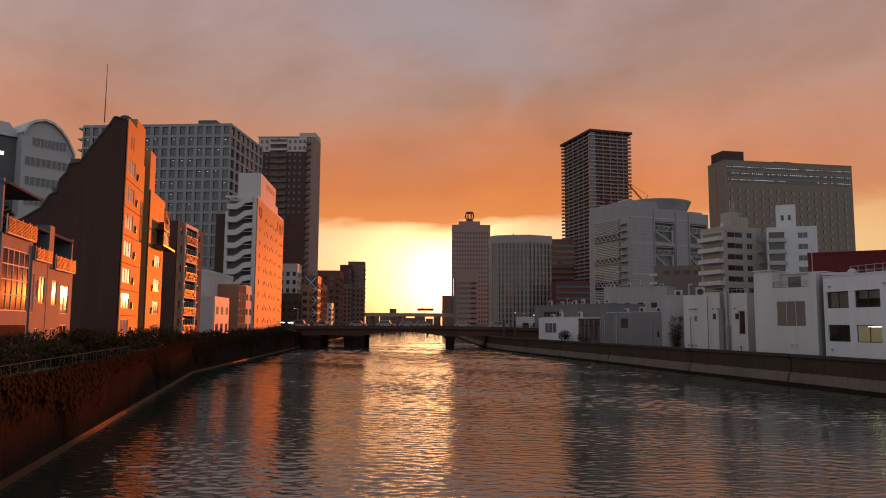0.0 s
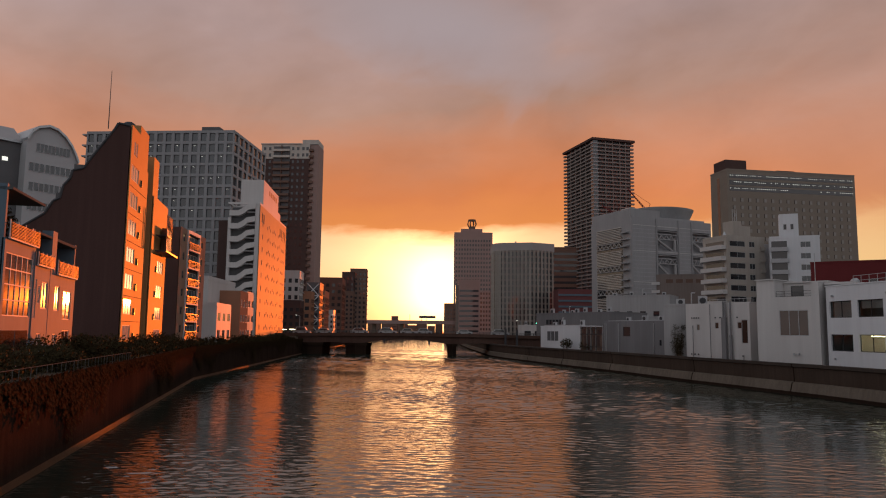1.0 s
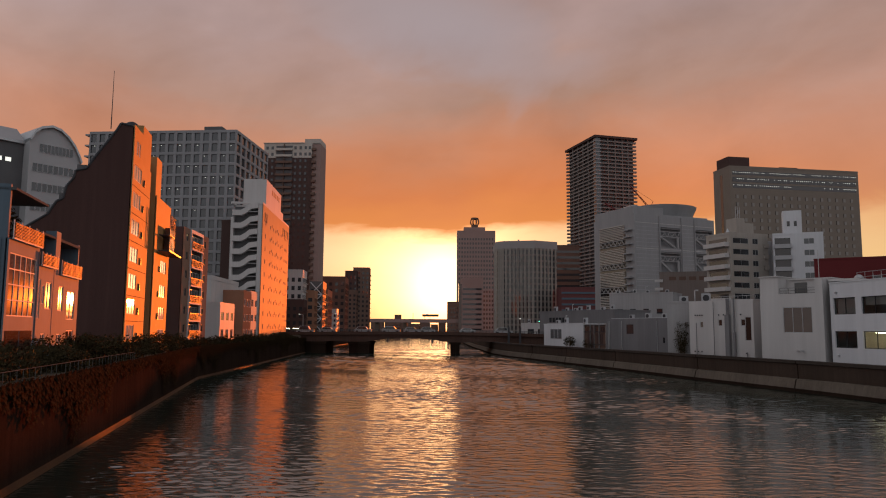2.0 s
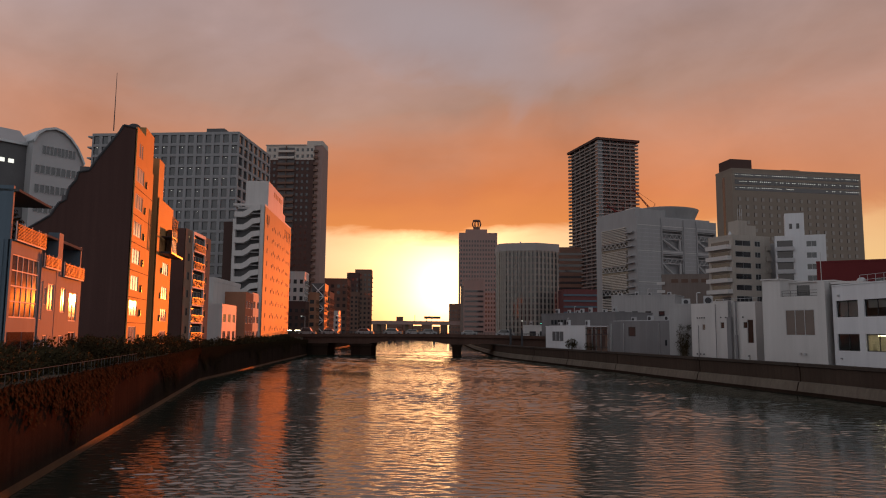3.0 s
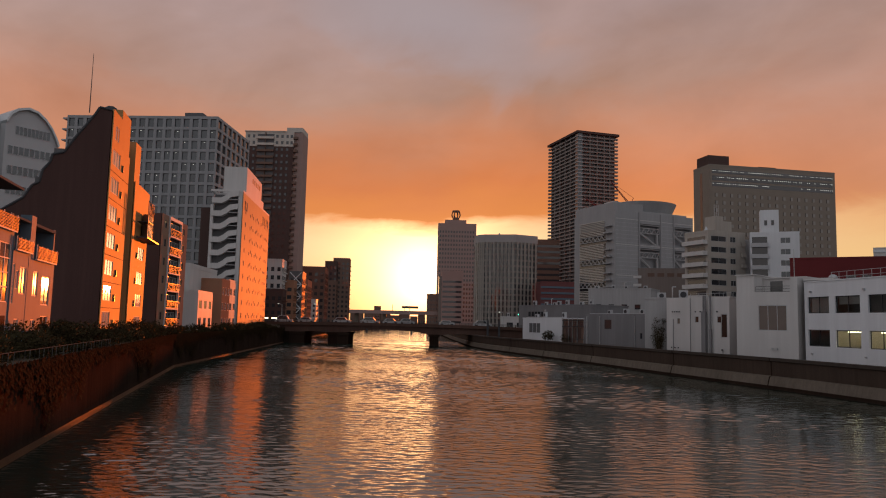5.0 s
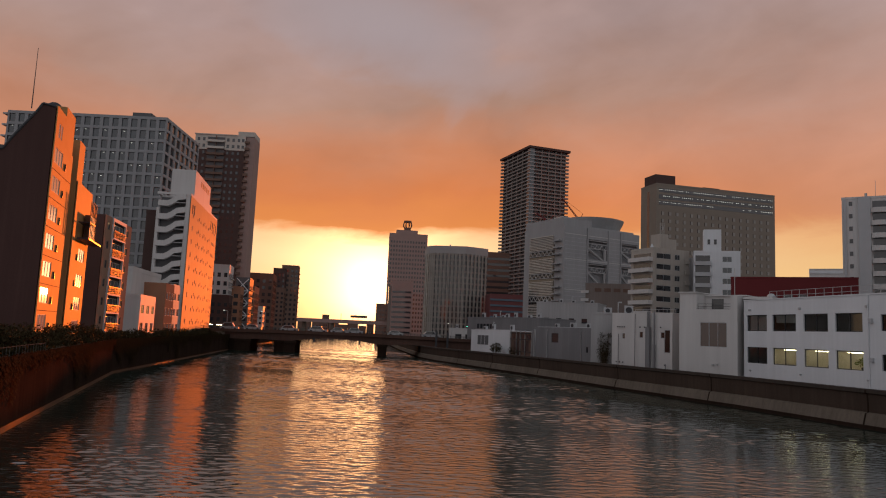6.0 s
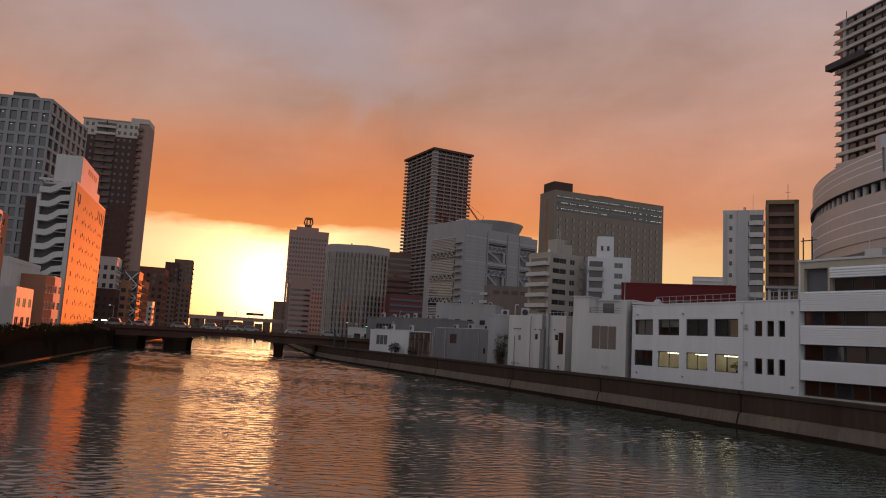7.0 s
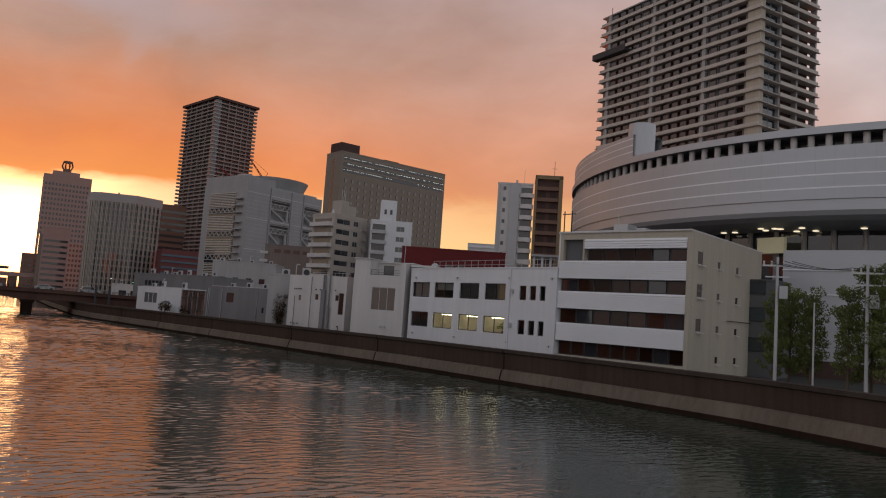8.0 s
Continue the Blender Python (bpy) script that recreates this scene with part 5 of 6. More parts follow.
# ---------------------------------------------------------------- east bank
def mid_apartments():
    h = House("beige_apartment_block", "beige nine-storey apartment block with corner balconies", 75.9, 195.8, 20, 13.0, 9.4, ZR, 32.4, GREIGE, "apartment building", parapet=0.6)
    T = h.top
    zs = [30.0 - ZR - 3.02 * k for k in range(8)]
    openings(h, "front", 0, 11.3, 0, 32.4 - ZR, [(1.0, z, 5.2, 1.5) for z in zs] + [(7.6, z, 1.9, 1.5) for z in zs], GREIGE, GLASS, METAL, mullions=1)
    for z in zs:
        h.add("balcony", OFFWHITE, "left", (0.6, -1.6, z - 0.9, 9.2, -0.001, z + 0.25))
        h.add("balcony_window", [GLASS], "left", (1.2, -0.05, z + 0.3, 8.4, -0.001, z + 1.4))
        boxes("balcony", GREIGE, T, (11.4, -0.5, z - 0.9, 12.9, -0.001, z + 0.2))
    boxes("lift_house", GREIGE, T, (4.2, 2, 30.4, 7.2, 6, 35.4), (7.4, 2.5, 30.4, 10.6, 6, 34.2))
    bm = bmesh.new()
    for x in (5, 5.7, 6.4):
        tube(bm, (x, 3, 35.4), (x, 3, 38.8), 0.06, n=5)
    part("antenna", bm, METAL, T)
    bm = bmesh.new()
    bmesh.ops.create_cone(bm, cap_ends=True, segments=12, radius1=0.8, radius2=0.1, depth=1.6, matrix=Matrix.Translation((1.2, 2, 31.4)))
    part("roof_vent", bm, METAL, T)
    h = House("white_apartment_block", "white apartment block with a roof stair tower", 86.6, 193.6, -22, 12.0, 9, ZR, 31.8, WHITE, "apartment building", parapet=0.5)
    T = h.top
    zs = [29.2 - ZR - 3.02 * k for k in range(7)]
    openings(h, "front", 4.6, 12, 0, 31.8 - ZR, [(7.4, z, 2.4, 1.5) for z in zs], WHITE, GLASSBLUE, METAL, mullions=1)
    # flat dark sheet puts the balcony bay's shade on the wall
    boxes("balcony_recess", [GLASS], T, (0.4, -0.05, 0, 4.2, -0.001, 29), label="dark glass sheet standing for the shaded balcony bay")
    for z in zs:
        boxes("balcony", LIGHTGREY, T, (0.2, -0.9, z - 1.0, 4.4, -0.052, z + 0.1))
    boxes("stair_tower", WHITE, T, (2.6, 1, 29.8, 7.2, 6, 36.4))
    boxes("window", [GLASS], T, (3.6, 0.95, 32.2, 4.3, 0.999, 33.6), (5.3, 0.95, 32.2, 6.0, 0.999, 33.6))
    h = House("grey_apartment_annex", "grey back block with small square windows", 80.5, 205, -10, 12, 8, ZR, 31, LIGHTGREY, "apartment building", parapet=0.5)
    h = House("dark_windowless_block", "dark grey block with a strip of roof vents", 69.6, 240, -16, 15.2, 10, ZR, 25.2, UMBER, "building", parapet=0.4)
    boxes("vent_strip", BROWN, h.top, *[(3 + 3.1 * i, -0.06, 20.8, 5.2 + 3.1 * i, -0.001, 22) for i in range(4)])
    for k in range(7):
        boxes("balcony", OFFWHITE, h.top, (-1.6, -0.4, 4 + 2.7 * k, 1.0, -0.001, 4.9 + 2.7 * k))


mid_apartments()


def right_apartments():
    h = House("white_balcony_tower", "white apartment tower with rounded balcony stack", 108.8, 161.8, -36, 9.4, 9, ZR, 42.2, OFFWHITE, "apartment building", parapet=0.5)
    T = h.top
    zs = [38.6 - 2.98 * k for k in range(9)]
    boxes("recess", [GLASS], T, (6.3, -0.05, 0, 9.3, -0.001, 39.5))
    for z in zs:
        bm = bmesh.new()
        pr = [(6.0, 0)] + [(7.8 - 1.9 * math.cos(a * math.pi / 8), -1.3 * math.sin(a * math.pi / 8)) for a in range(9)] + [(9.6, 0)]
        prism(bm, [(x, y - 0.002) for x, y in pr[1:-1]], z - 1.9, z - 0.75)
        part("balcony", bm, OFFWHITE, T)
    boxes("wall_rib", LIGHTGREY, T, (0.4, -0.3, 0, 0.9, -0.001, 40), (3.4, -0.5, 0, 5.9, -0.001, 40.6))
    h.grid("front", [1.5], zs, 0.7, 1.0)
    bm = bmesh.new()
    tube(bm, (7, 3, 40.6), (7, 3, 45), 0.05, n=5)
    tube(bm, (5, 3, 40.6), (5, 3, 42), 0.3, n=6)
    part("antenna", bm, METAL, T)
    h = House("tan_apartment_tower", "tan apartment tower with deep dark balconies", 117.1, 156.2, -36, 7.2, 12, ZR, 44.8, OCHRE, "apartment building", parapet=0.4)
    T = h.top
    boxes("recess", [DARKBROWN], T, (0.6, -0.02, 0, 6.2, -0.001, 41.8))
    far_windows(h, "front", [1.2, 3.9], [37.1 - 3.0 * k for k in range(12)], 1.7, 1.7, GLASSFAR)
    for k in range(12):
        boxes("balcony", BROWN, T, (0.5, -0.7, 39 - 3.0 * k, 6.3, -0.052, 40.0 - 3.0 * k))
    boxes("side_pier", OCHRE, T, (-0.1, -0.9, 0, 0.5, -0.001, 42.9), (6.3, -0.9, 0, 7.3, -0.001, 42.9), (-0.1, -0.9, 42.0, 7.3, -0.001, 42.898))
    bm = bmesh.new()
    tube(bm, (5, 2, 43), (5, 2, 47.5), 0.06, n=5)
    tube(bm, (4.4, 2, 45.5), (5.6, 2, 45.5), 0.05, n=5)
    part("antenna", bm, DARKMETAL, T)
    h = House("red_roofed_hall", "low dark red metal-clad hall", 63.0, 125.4, -30, 20, 12, ZR, 18.4, RED, "building", parapet=0.3)
    boxes("window", [GLASS], h.top, (8.5, -0.05, 12.6, 10, -0.001, 13.6), (10.8, -0.05, 12.6, 12.2, -0.001, 13.6))
    h = House("low_pale_block", "low pale block with white roof railing far off", 211, 340, -32, 15, 12, ZR, 46, OFFWHITE, "building", parapet=0.4)
    for k in range(5):
        boxes("floor_band", WHITE, h.top, (-0.1, -0.3, 30 + 3 * k, 15.1, -0.001, 31.2 + 3 * k))
    h = House("pale_roof_terrace_block", "low pale block with pillared roof terrace", 84.0, 112.0, -38, 12, 8, ZR, 15.8, WHITE, "building", parapet=0.3)
    boxes("terrace_pillar", WHITE, h.top, *[(x, 0.2, 13.8, x + 0.4, 0.6, 16.3) for x in steps(0.3, 11.3, 8)])
    boxes("terrace_roof", LIGHTGREY, h.top, (-0.2, -0.2, 16.302, 12.2, 6, 16.7))


right_apartments()


def banded_tower():
    h = House("balcony_tower", "very tall apartment tower wrapped in pale balcony bands", 166.7, 125.2, 1, 26.4, 62.5, ZR, 112, DARKBROWN, "apartment building", parapet=0, body=False)
    T = h.top
    top = 112 - ZR
    boxes("wall", DARKBROWN, T, (2.0, 2.0, 0, 24.4, 61, top))
    n, pitch = 25, 3.3
    z0 = top - n * pitch
    for k in range(n):
        z = z0 + k * pitch
        bm = bmesh.new()
        box(bm, 0.0, 0.0, z, 26.4, 2.0, z + 0.28)
        box(bm, 0.0, 2.0, z, 2.0, 62.5, z + 0.28)
        box(bm, -0.3, -0.3, z + 0.28, 0.05, 62.5, z + 1.15)
        box(bm, 9.0, -0.3, z + 0.28, 26.4, 0.05, z + 1.15)
        box(bm, -0.6, -0.6, z - 0.06, 26.8, 0.0, z + 0.12)
        box(bm, -0.6, 0.0, z - 0.06, 0.0, 62.8, z + 0.12)
        part("balcony_band", bm, BEIGE, T)
    for y in (18, 38, 58):
        boxes("party_wall", GREY, T, (-0.2, y, z0, 1.98, y + 1.2, top))
    for x in (9, 17, 25.6):
        boxes("party_wall", GREY, T, (x, 0.3, z0, x + 0.6, 1.98, top))
    bm = bmesh.new()
    for y in steps(5, 60, 19):
        box(bm, 0.8, y, z0, 1.97, y + 0.25, top)
    part("balcony_divider", bm, GREY, T, kind="stuff")
    boxes("corner_pier", TAN, T, (0.06, 0.06, z0, 1.99, 4.2, top))
    wm = (3.0, 2.5, GLASSBLUE, METAL, 0)
    for k in range(n):
        for x in (2.6, 5.8):
            put_window(T, Matrix.Translation((x, 1.2, z0 + k * pitch + 0.5)), *wm)
    boxes("glazed_bay", DARKGREY, T, (2.3, 1.21, z0, 9.0, 1.99, top))
    far_windows(h, "left", [2 + 3.4 * i for i in range(16)], [z0 + 0.4 + k * pitch for k in range(n)], 2.2, 2.2, GLASS)


    boxes("roof_frame", GREY, T, (0, 0, top, 26.4, 62.5, top + 0.4))
    h.add("hoist_platform", DARKMETAL, "left", (-1.5, -2.6, top - 15.2, 14, -0.11, top - 14.6), (-1.5, -2.6, top - 14.6, 14, -2.5, top - 13.2), label="dark hanging work platform")
    bm = bmesh.new()
    tube(bm, (2, 60, top + 0.4), (2, 60, top + 4), 0.12, n=5)
    part("antenna", bm, DARKMETAL, T)


banded_tower()
HC, HR = (121.5, 66.0), 51.0


def ring(bm, prof, n=200, a0=20, a1=380, mi=0, mis=None):
    """Sweeps a profile of (radius, height) round the hall between two headings."""
    cols = []
    for i in range(n + 1):
        a = radians(a0 + (a1 - a0) * i / n)
        cols.append([bm.verts.new((r * math.cos(a), r * math.sin(a), z)) for r, z in prof])
    for i in range(n):
        for k in range(len(prof) - 1):
            f = bm.faces.new((cols[i][k], cols[i + 1][k], cols[i + 1][k + 1], cols[i][k + 1]))
            f.material_index = mis[k] if mis else mi
            f.smooth = False


def round_hall():
    T = thing("round_hall", "huge pale metal-clad drum hall with a columned gallery", "hall", pose(HC[0], HC[1], ZR))
    def Z(v):
        return 6 + (v - 6) * 1.035 - ZR
    bm = bmesh.new()
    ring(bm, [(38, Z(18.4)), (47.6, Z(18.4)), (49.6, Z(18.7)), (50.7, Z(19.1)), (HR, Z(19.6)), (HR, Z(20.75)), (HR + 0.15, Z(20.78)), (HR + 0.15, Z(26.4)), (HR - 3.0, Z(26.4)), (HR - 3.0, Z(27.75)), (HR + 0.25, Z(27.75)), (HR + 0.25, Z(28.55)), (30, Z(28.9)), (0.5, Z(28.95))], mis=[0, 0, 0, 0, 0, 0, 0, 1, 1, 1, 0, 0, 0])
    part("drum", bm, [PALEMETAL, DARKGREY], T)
    # proud horizontal seams of the cladding, near-white to paint in their highlight
    for z in (21.9, 23.3, 24.8):
        bm = bmesh.new()
        ring(bm, [(HR + 0.1, Z(z)), (HR + 0.165, Z(z)), (HR + 0.165, Z(z + 0.15)), (HR + 0.1, Z(z + 0.15))])
        part("seam", bm, CORRUGATED, T, "horizontal seam coloured pale as a highlight")
    # upright joints between panels
    bm = bmesh.new()
    for i in range(70):
        a = radians(130 + 150 * i / 70)
        c, s = math.cos(a), math.sin(a)
        tube(bm, (c * (HR + 0.14), s * (HR + 0.14), Z(20.85)), (c * (HR + 0.14), s * (HR + 0.14), Z(26.38)), 0.02, n=4)
    part("panel_joint", bm, LIGHTGREY, T, kind="stuff")
    colm = mesh_of("gallery_column", (lambda b: (tube(b, (0, 0, Z(26.4)), (0, 0, Z(27.75)), 0.36, n=12), b)[1])(bmesh.new()), OFFWHITE)
    vent = mesh_of("louvre", (lambda b: ([box(b, -0.62, -0.05, Z(26.45) + 0.16 * k, 0.62, 0.05, Z(26.45) + 0.1 + 0.16 * k) for k in range(6)], b)[1])(bmesh.new()), METAL)
    for i in range(78):
        a = 120 + 2.05 * i
        c, s = math.cos(radians(a)), math.sin(radians(a))
        part("gallery_column", colm, None, T, m=pose(c * (HR - 0.7), s * (HR - 0.7), 0, 0, 0, a))
        c, s = math.cos(radians(a + 1.02)), math.sin(radians(a + 1.02))
        if i < 46:
            part("louvre", vent, None, T, m=pose(c * (HR - 2.7), s * (HR - 2.7), 0, 0, 0, a + 91.02))
    # glazed foyer under the overhang and the lower curved wall
    bm = bmesh.new()
    ring(bm, [(43.4, 0), (43.4, Z(18.39))], n=72)
    part("foyer_glazing", bm, [GLASS], T, "dark glazed foyer under the overhang")
    bm = bmesh.new()
    for i in range(36):
        a = radians(130 + 4.2 * i)
        c, s = math.cos(a), math.sin(a)
        tube(bm, (c * 43.7, s * 43.7, 0), (c * 43.7, s * 43.7, Z(18.39)), 0.3, n=6)
    part("foyer_mullion", bm, GREY, T, kind="stuff")
    bm = bmesh.new()
    ring(bm, [(49.0, 0), (49.0, Z(15.6)), (48.4, Z(15.6)), (48.4, Z(14.6)), (44, Z(14.6))], n=60, a0=196.5, a1=300)
    part("lower_wall", bm, PALEMETAL, T, "pale curved lower wall")
    bm = bmesh.new()
    ring(bm, [(50.2, 0), (50.2, Z(3.9)), (49.01, Z(3.9))], n=60, a0=190, a1=300)
    part("plinth", bm, DARKBROWN, T, "dark plinth wall")
    # lower seams carry the same painted highlight
    for z in (13.4, 10.8):
        bm = bmesh.new()
        ring(bm, [(48.95, Z(z)), (49.12, Z(z)), (49.12, Z(z + 0.12)), (48.95, Z(z + 0.12))], n=60, a0=196.5, a1=300)
        part("seam", bm, CORRUGATED, T)
    # raised roof wall and vent stack at the far end
    bm = bmesh.new()
    ring(bm, [(50.9, Z(28.5)), (50.9, Z(31.7)), (46, Z(31.8)), (46, Z(28.5))], n=40, a0=130, a1=172)
    part("roof_wall", bm, PALEMETAL, T, "raised curved roof wall")
    for z in (29.3, 30.2, 31.1):
        bm = bmesh.new()
        ring(bm, [(50.85, Z(z)), (50.915, Z(z)), (50.915, Z(z + 0.14)), (50.85, Z(z + 0.14))], n=40, a0=130, a1=172)
        part("seam", bm, CORRUGATED, T)
    bm = bmesh.new()
    a = radians(171)
    prism(bm, [(48.9 * math.cos(a) + 1.85 * math.cos(k * math.pi / 16), 48.9 * math.sin(a) + 1.85 * math.sin(k * math.pi / 16)) for k in range(32)], Z(28.5), Z(33.4))
    part("chimney", bm, PALEMETAL, T)
    # foyer lamps
    bm = bmesh.new()
    rng = random.Random(21)
    for i in range(26):
        a = radians(185 + 60 * rng.random())
        r = 43.9 + 3.5 * rng.random()
        box(bm, r * math.cos(a) - 0.25, r * math.sin(a) - 0.25, Z(18.28), r * math.cos(a) + 0.25, r * math.sin(a) + 0.25, Z(18.38))
    part("foyer_lamp", bm, FOYER, T, "warm downlights under the overhang", kind="stuff")
    boxes("lit_foyer_panel", [ROOMLIT], T, (-45.0, -12.5, Z(15.6), -44.4, -9.0, Z(17.4)), label="lit foyer panel")


round_hall()
h = House("stepped_terrace_block", "dark steel roof-frame structure far behind the hall", 150, 62, 0, 18, 12, ZR, 33.5, GREY, "building", parapet=0, body=False)
boxes("frame", GREY, h.top, (0, 0, 0, 1, 1, 32), (17, 0, 0, 18, 1, 32), (0, 0, 32.002, 18, 10, 33.5), (1.002, 0.2, 27.5, 16.998, 10, 28.2))


def white_office():
    """White two-row office with four wide and three narrow windows a floor."""
    W = 23.4
    h = House("white_office_building", "white painted office block with two rows of windows", 41.2, 79, -80.1, W, 12, ZR, 11.3, WHITE, "office building", parapet=0, body=False)
    T = h.top
    top = 11.3 - ZR
    z1, z2 = 7.95 - ZR, 4.45 - ZR
    wide = [(0.5, 3.25), (4.6, 3.45), (9.1, 3.2), (13.2, 3.2)]
    slim = [(18.4, 0.95), (19.85, 0.85), (21.2, 0.75)]
    holes = [(x, z, w, 1.75) for z in (z1, z2) for x, w in wide] + [(x, z + 0.1, w, 1.45) for z in (z1, z2) for x, w in slim]
    bm = bmesh.new()
    pierced(bm, W, 0, top, [(x, z, x + w, z + hh) for x, z, w, hh in holes], 0.3)
    part("wall", bm, WHITE, T, "white rain-streaked river wall")
    boxes("inner_wall", BEIGE, T, (0.3, 5.0, 0, W - 0.3, 5.3, top - 0.3), *[(x, 0.302, 0, x + 0.12, 5.0, top - 0.3) for x in (4.15, 8.75, 12.85, 17.0)])
    boxes("floor_slab", GREY, T, (0.3, 0.302, z2 - 1.2, W - 0.3, 5, z2 - 1.0), (0.3, 0.302, z1 - 1.1, W - 0.3, 5, z1 - 0.85))
    boxes("side_wall", WHITE, T, (0, 0.302, 0, 0.3, 12, top), (W - 0.3, 0.302, 0, W, 12, top), (0.3, 11.7, 0, W - 0.3, 12, top))
    boxes("roof", GREY, T, (0.3, 0.302, top - 0.3, W - 0.3, 11.7, top - 0.1))
    for x, z, w, hh in holes:
        put_window(T, Matrix.Translation((x, 0.22, z)), w, hh, CLEAR, DARKMETAL, 1 if w > 2 else 0)[1].visible_shadow = False
    # ceiling lamps of the three lit rooms
    for x0, x1 in ((4.6, 8.4), (9.0, 12.6), (13.1, 16.7)):
        boxes("ceiling_lamp", [LAMPW], T, *[(x0 + 0.3, y, z1 - 1.95, x1 - 0.3, y + 0.16, z1 - 1.88) for y in (1.2, 3.2)], label="warm hanging strip lamp")
        boxes("bookshelf", (GREY, WOOD, DARKGREY)[int(x0) % 3], T, (x0 + 2.6, 4.5, z2 - 0.998, x0 + 3.3, 4.99, z2 + 0.9), (x0 + 0.1, 4.6, z2 - 0.998, x0 + 0.7, 4.99, z2 + 0.6))
        boxes("desk", WOOD, T, (x0 + 0.6, 1.6, z2 - 0.3, x0 + 2.4, 2.4, z2 - 0.22), (x0 + 0.65, 1.7, z2 - 0.998, x0 + 0.75, 2.3, z2 - 0.302), (x0 + 2.25, 1.7, z2 - 0.998, x0 + 2.35, 2.3, z2 - 0.302))
        boxes("monitor", DARKMETAL, T, (x0 + 1.1, 1.95, z2 - 0.218, x0 + 1.7, 2.0, z2 + 0.25))
        boxes("cupboard", WOOD if x0 < 9 else GREY, T, (x0 + 0.8, 4.3, z2 - 0.998, x0 + 2.3, 4.99, z2 + 0.3))
    rng = random.Random(4)
    bm = bmesh.new()
    clumps(bm, 15.2, 1.6, z2 + 0.7, 1.2, 0.6, 0.5, 160, 0.14, rng, 0)
    part("pot_plant", bm, LEAF, T)
    boxes("blind", OFFWHITE, T, (0.5, 0.5, z1, 3.7, 0.52, z1 + 1.75), (4.6, 0.5, z1 + 0.9, 8.0, 0.52, z1 + 1.75), label="half-drawn pale blind")
    # pipes, vents and lamps on the wall
    boxes("parapet", WHITE, T, (-0.05, -0.06, top + 0.002, W + 0.05, 0.3, top + 0.12))
    for x in (1.0, 8.6, 16.9, 22.7):
        boxes("vent_cap", METAL, T, (x, -0.22, z1 + 2.2, x + 0.18, -0.001, z1 + 2.4), (x, -0.18, z2 - 0.9, x + 0.16, -0.001, z2 - 0.75))
    for z in (z1, z2):
        boxes("wall_lamp", LIGHTGREY, T, (17.3, -0.3, z + 0.8, 17.6, -0.001, z + 1.2))
    bm = bmesh.new()
    tube(bm, (17.1, -0.08, 0), (17.1, -0.08, top), 0.05, n=6)
    part("drain_pipe", bm, WHITE, T)
    rail("roof_railing", [(3, 1.0, top), (W - 0.3, 1.0, top), (W - 0.3, 11, top)], 1.0, 1.1, METAL, T, rails=2)
    # pale step between this block and its taller neighbour
    bm = bmesh.new()
    bmesh.ops.create_uvsphere(bm, u_segments=12, v_segments=8, radius=0.5, matrix=Matrix.Translation((0.8, 3, top + 0.5)))
    part("roof_vent", bm, METAL, T)


white_office()


def roof_clutter(h, n, seed):
    """Air-conditioning units with a round fan on short feet, a pipe run and a vent pipe on a flat roof."""
    rng = random.Random(seed)
    for i in range(n):
        x, y = h.w * (i + rng.uniform(0.2, 0.6)) / n, rng.uniform(0.8, max(1.0, h.d * 0.35))
        bw, bh = rng.uniform(0.8, 1.3), rng.uniform(0.8, 1.5)
        bm = bmesh.new()
        box(bm, x, y, h.h + 0.12, x + bw, y + 0.5, h.h + 0.12 + bh, 0)
        for u in (0.06, bw - 0.16):
            box(bm, x + u, y + 0.05, h.h, x + u + 0.1, y + 0.45, h.h + 0.12, 1)
        tube(bm, (x + bw / 2, y - 0.03, h.h + 0.12 + bh / 2), (x + bw / 2, y, h.h + 0.12 + bh / 2), min(bw, bh) * 0.36, n=12, mi=1)
        part("air_conditioner", bm, [LIGHTGREY, DARKMETAL], h.top, "pale air-conditioning unit with a dark fan")
    bm = bmesh.new()
    tube(bm, (0.6, 0.6, h.h + 0.25), (h.w - 0.6, 0.6, h.h + 0.25), 0.07, n=6)
    part("roof_pipe", bm, METAL, h.top)
    bm = bmesh.new()
    x = h.w * rng.uniform(0.3, 0.7)
    tube(bm, (x, 2.2, h.h), (x, 2.2, h.h + 1.9), 0.09, n=8)
    tube(bm, (x, 2.2, h.h + 1.9), (x + 0.5, 2.2, h.h + 1.9), 0.09, n=8)
    part("vent_pipe", bm, METAL, h.top)


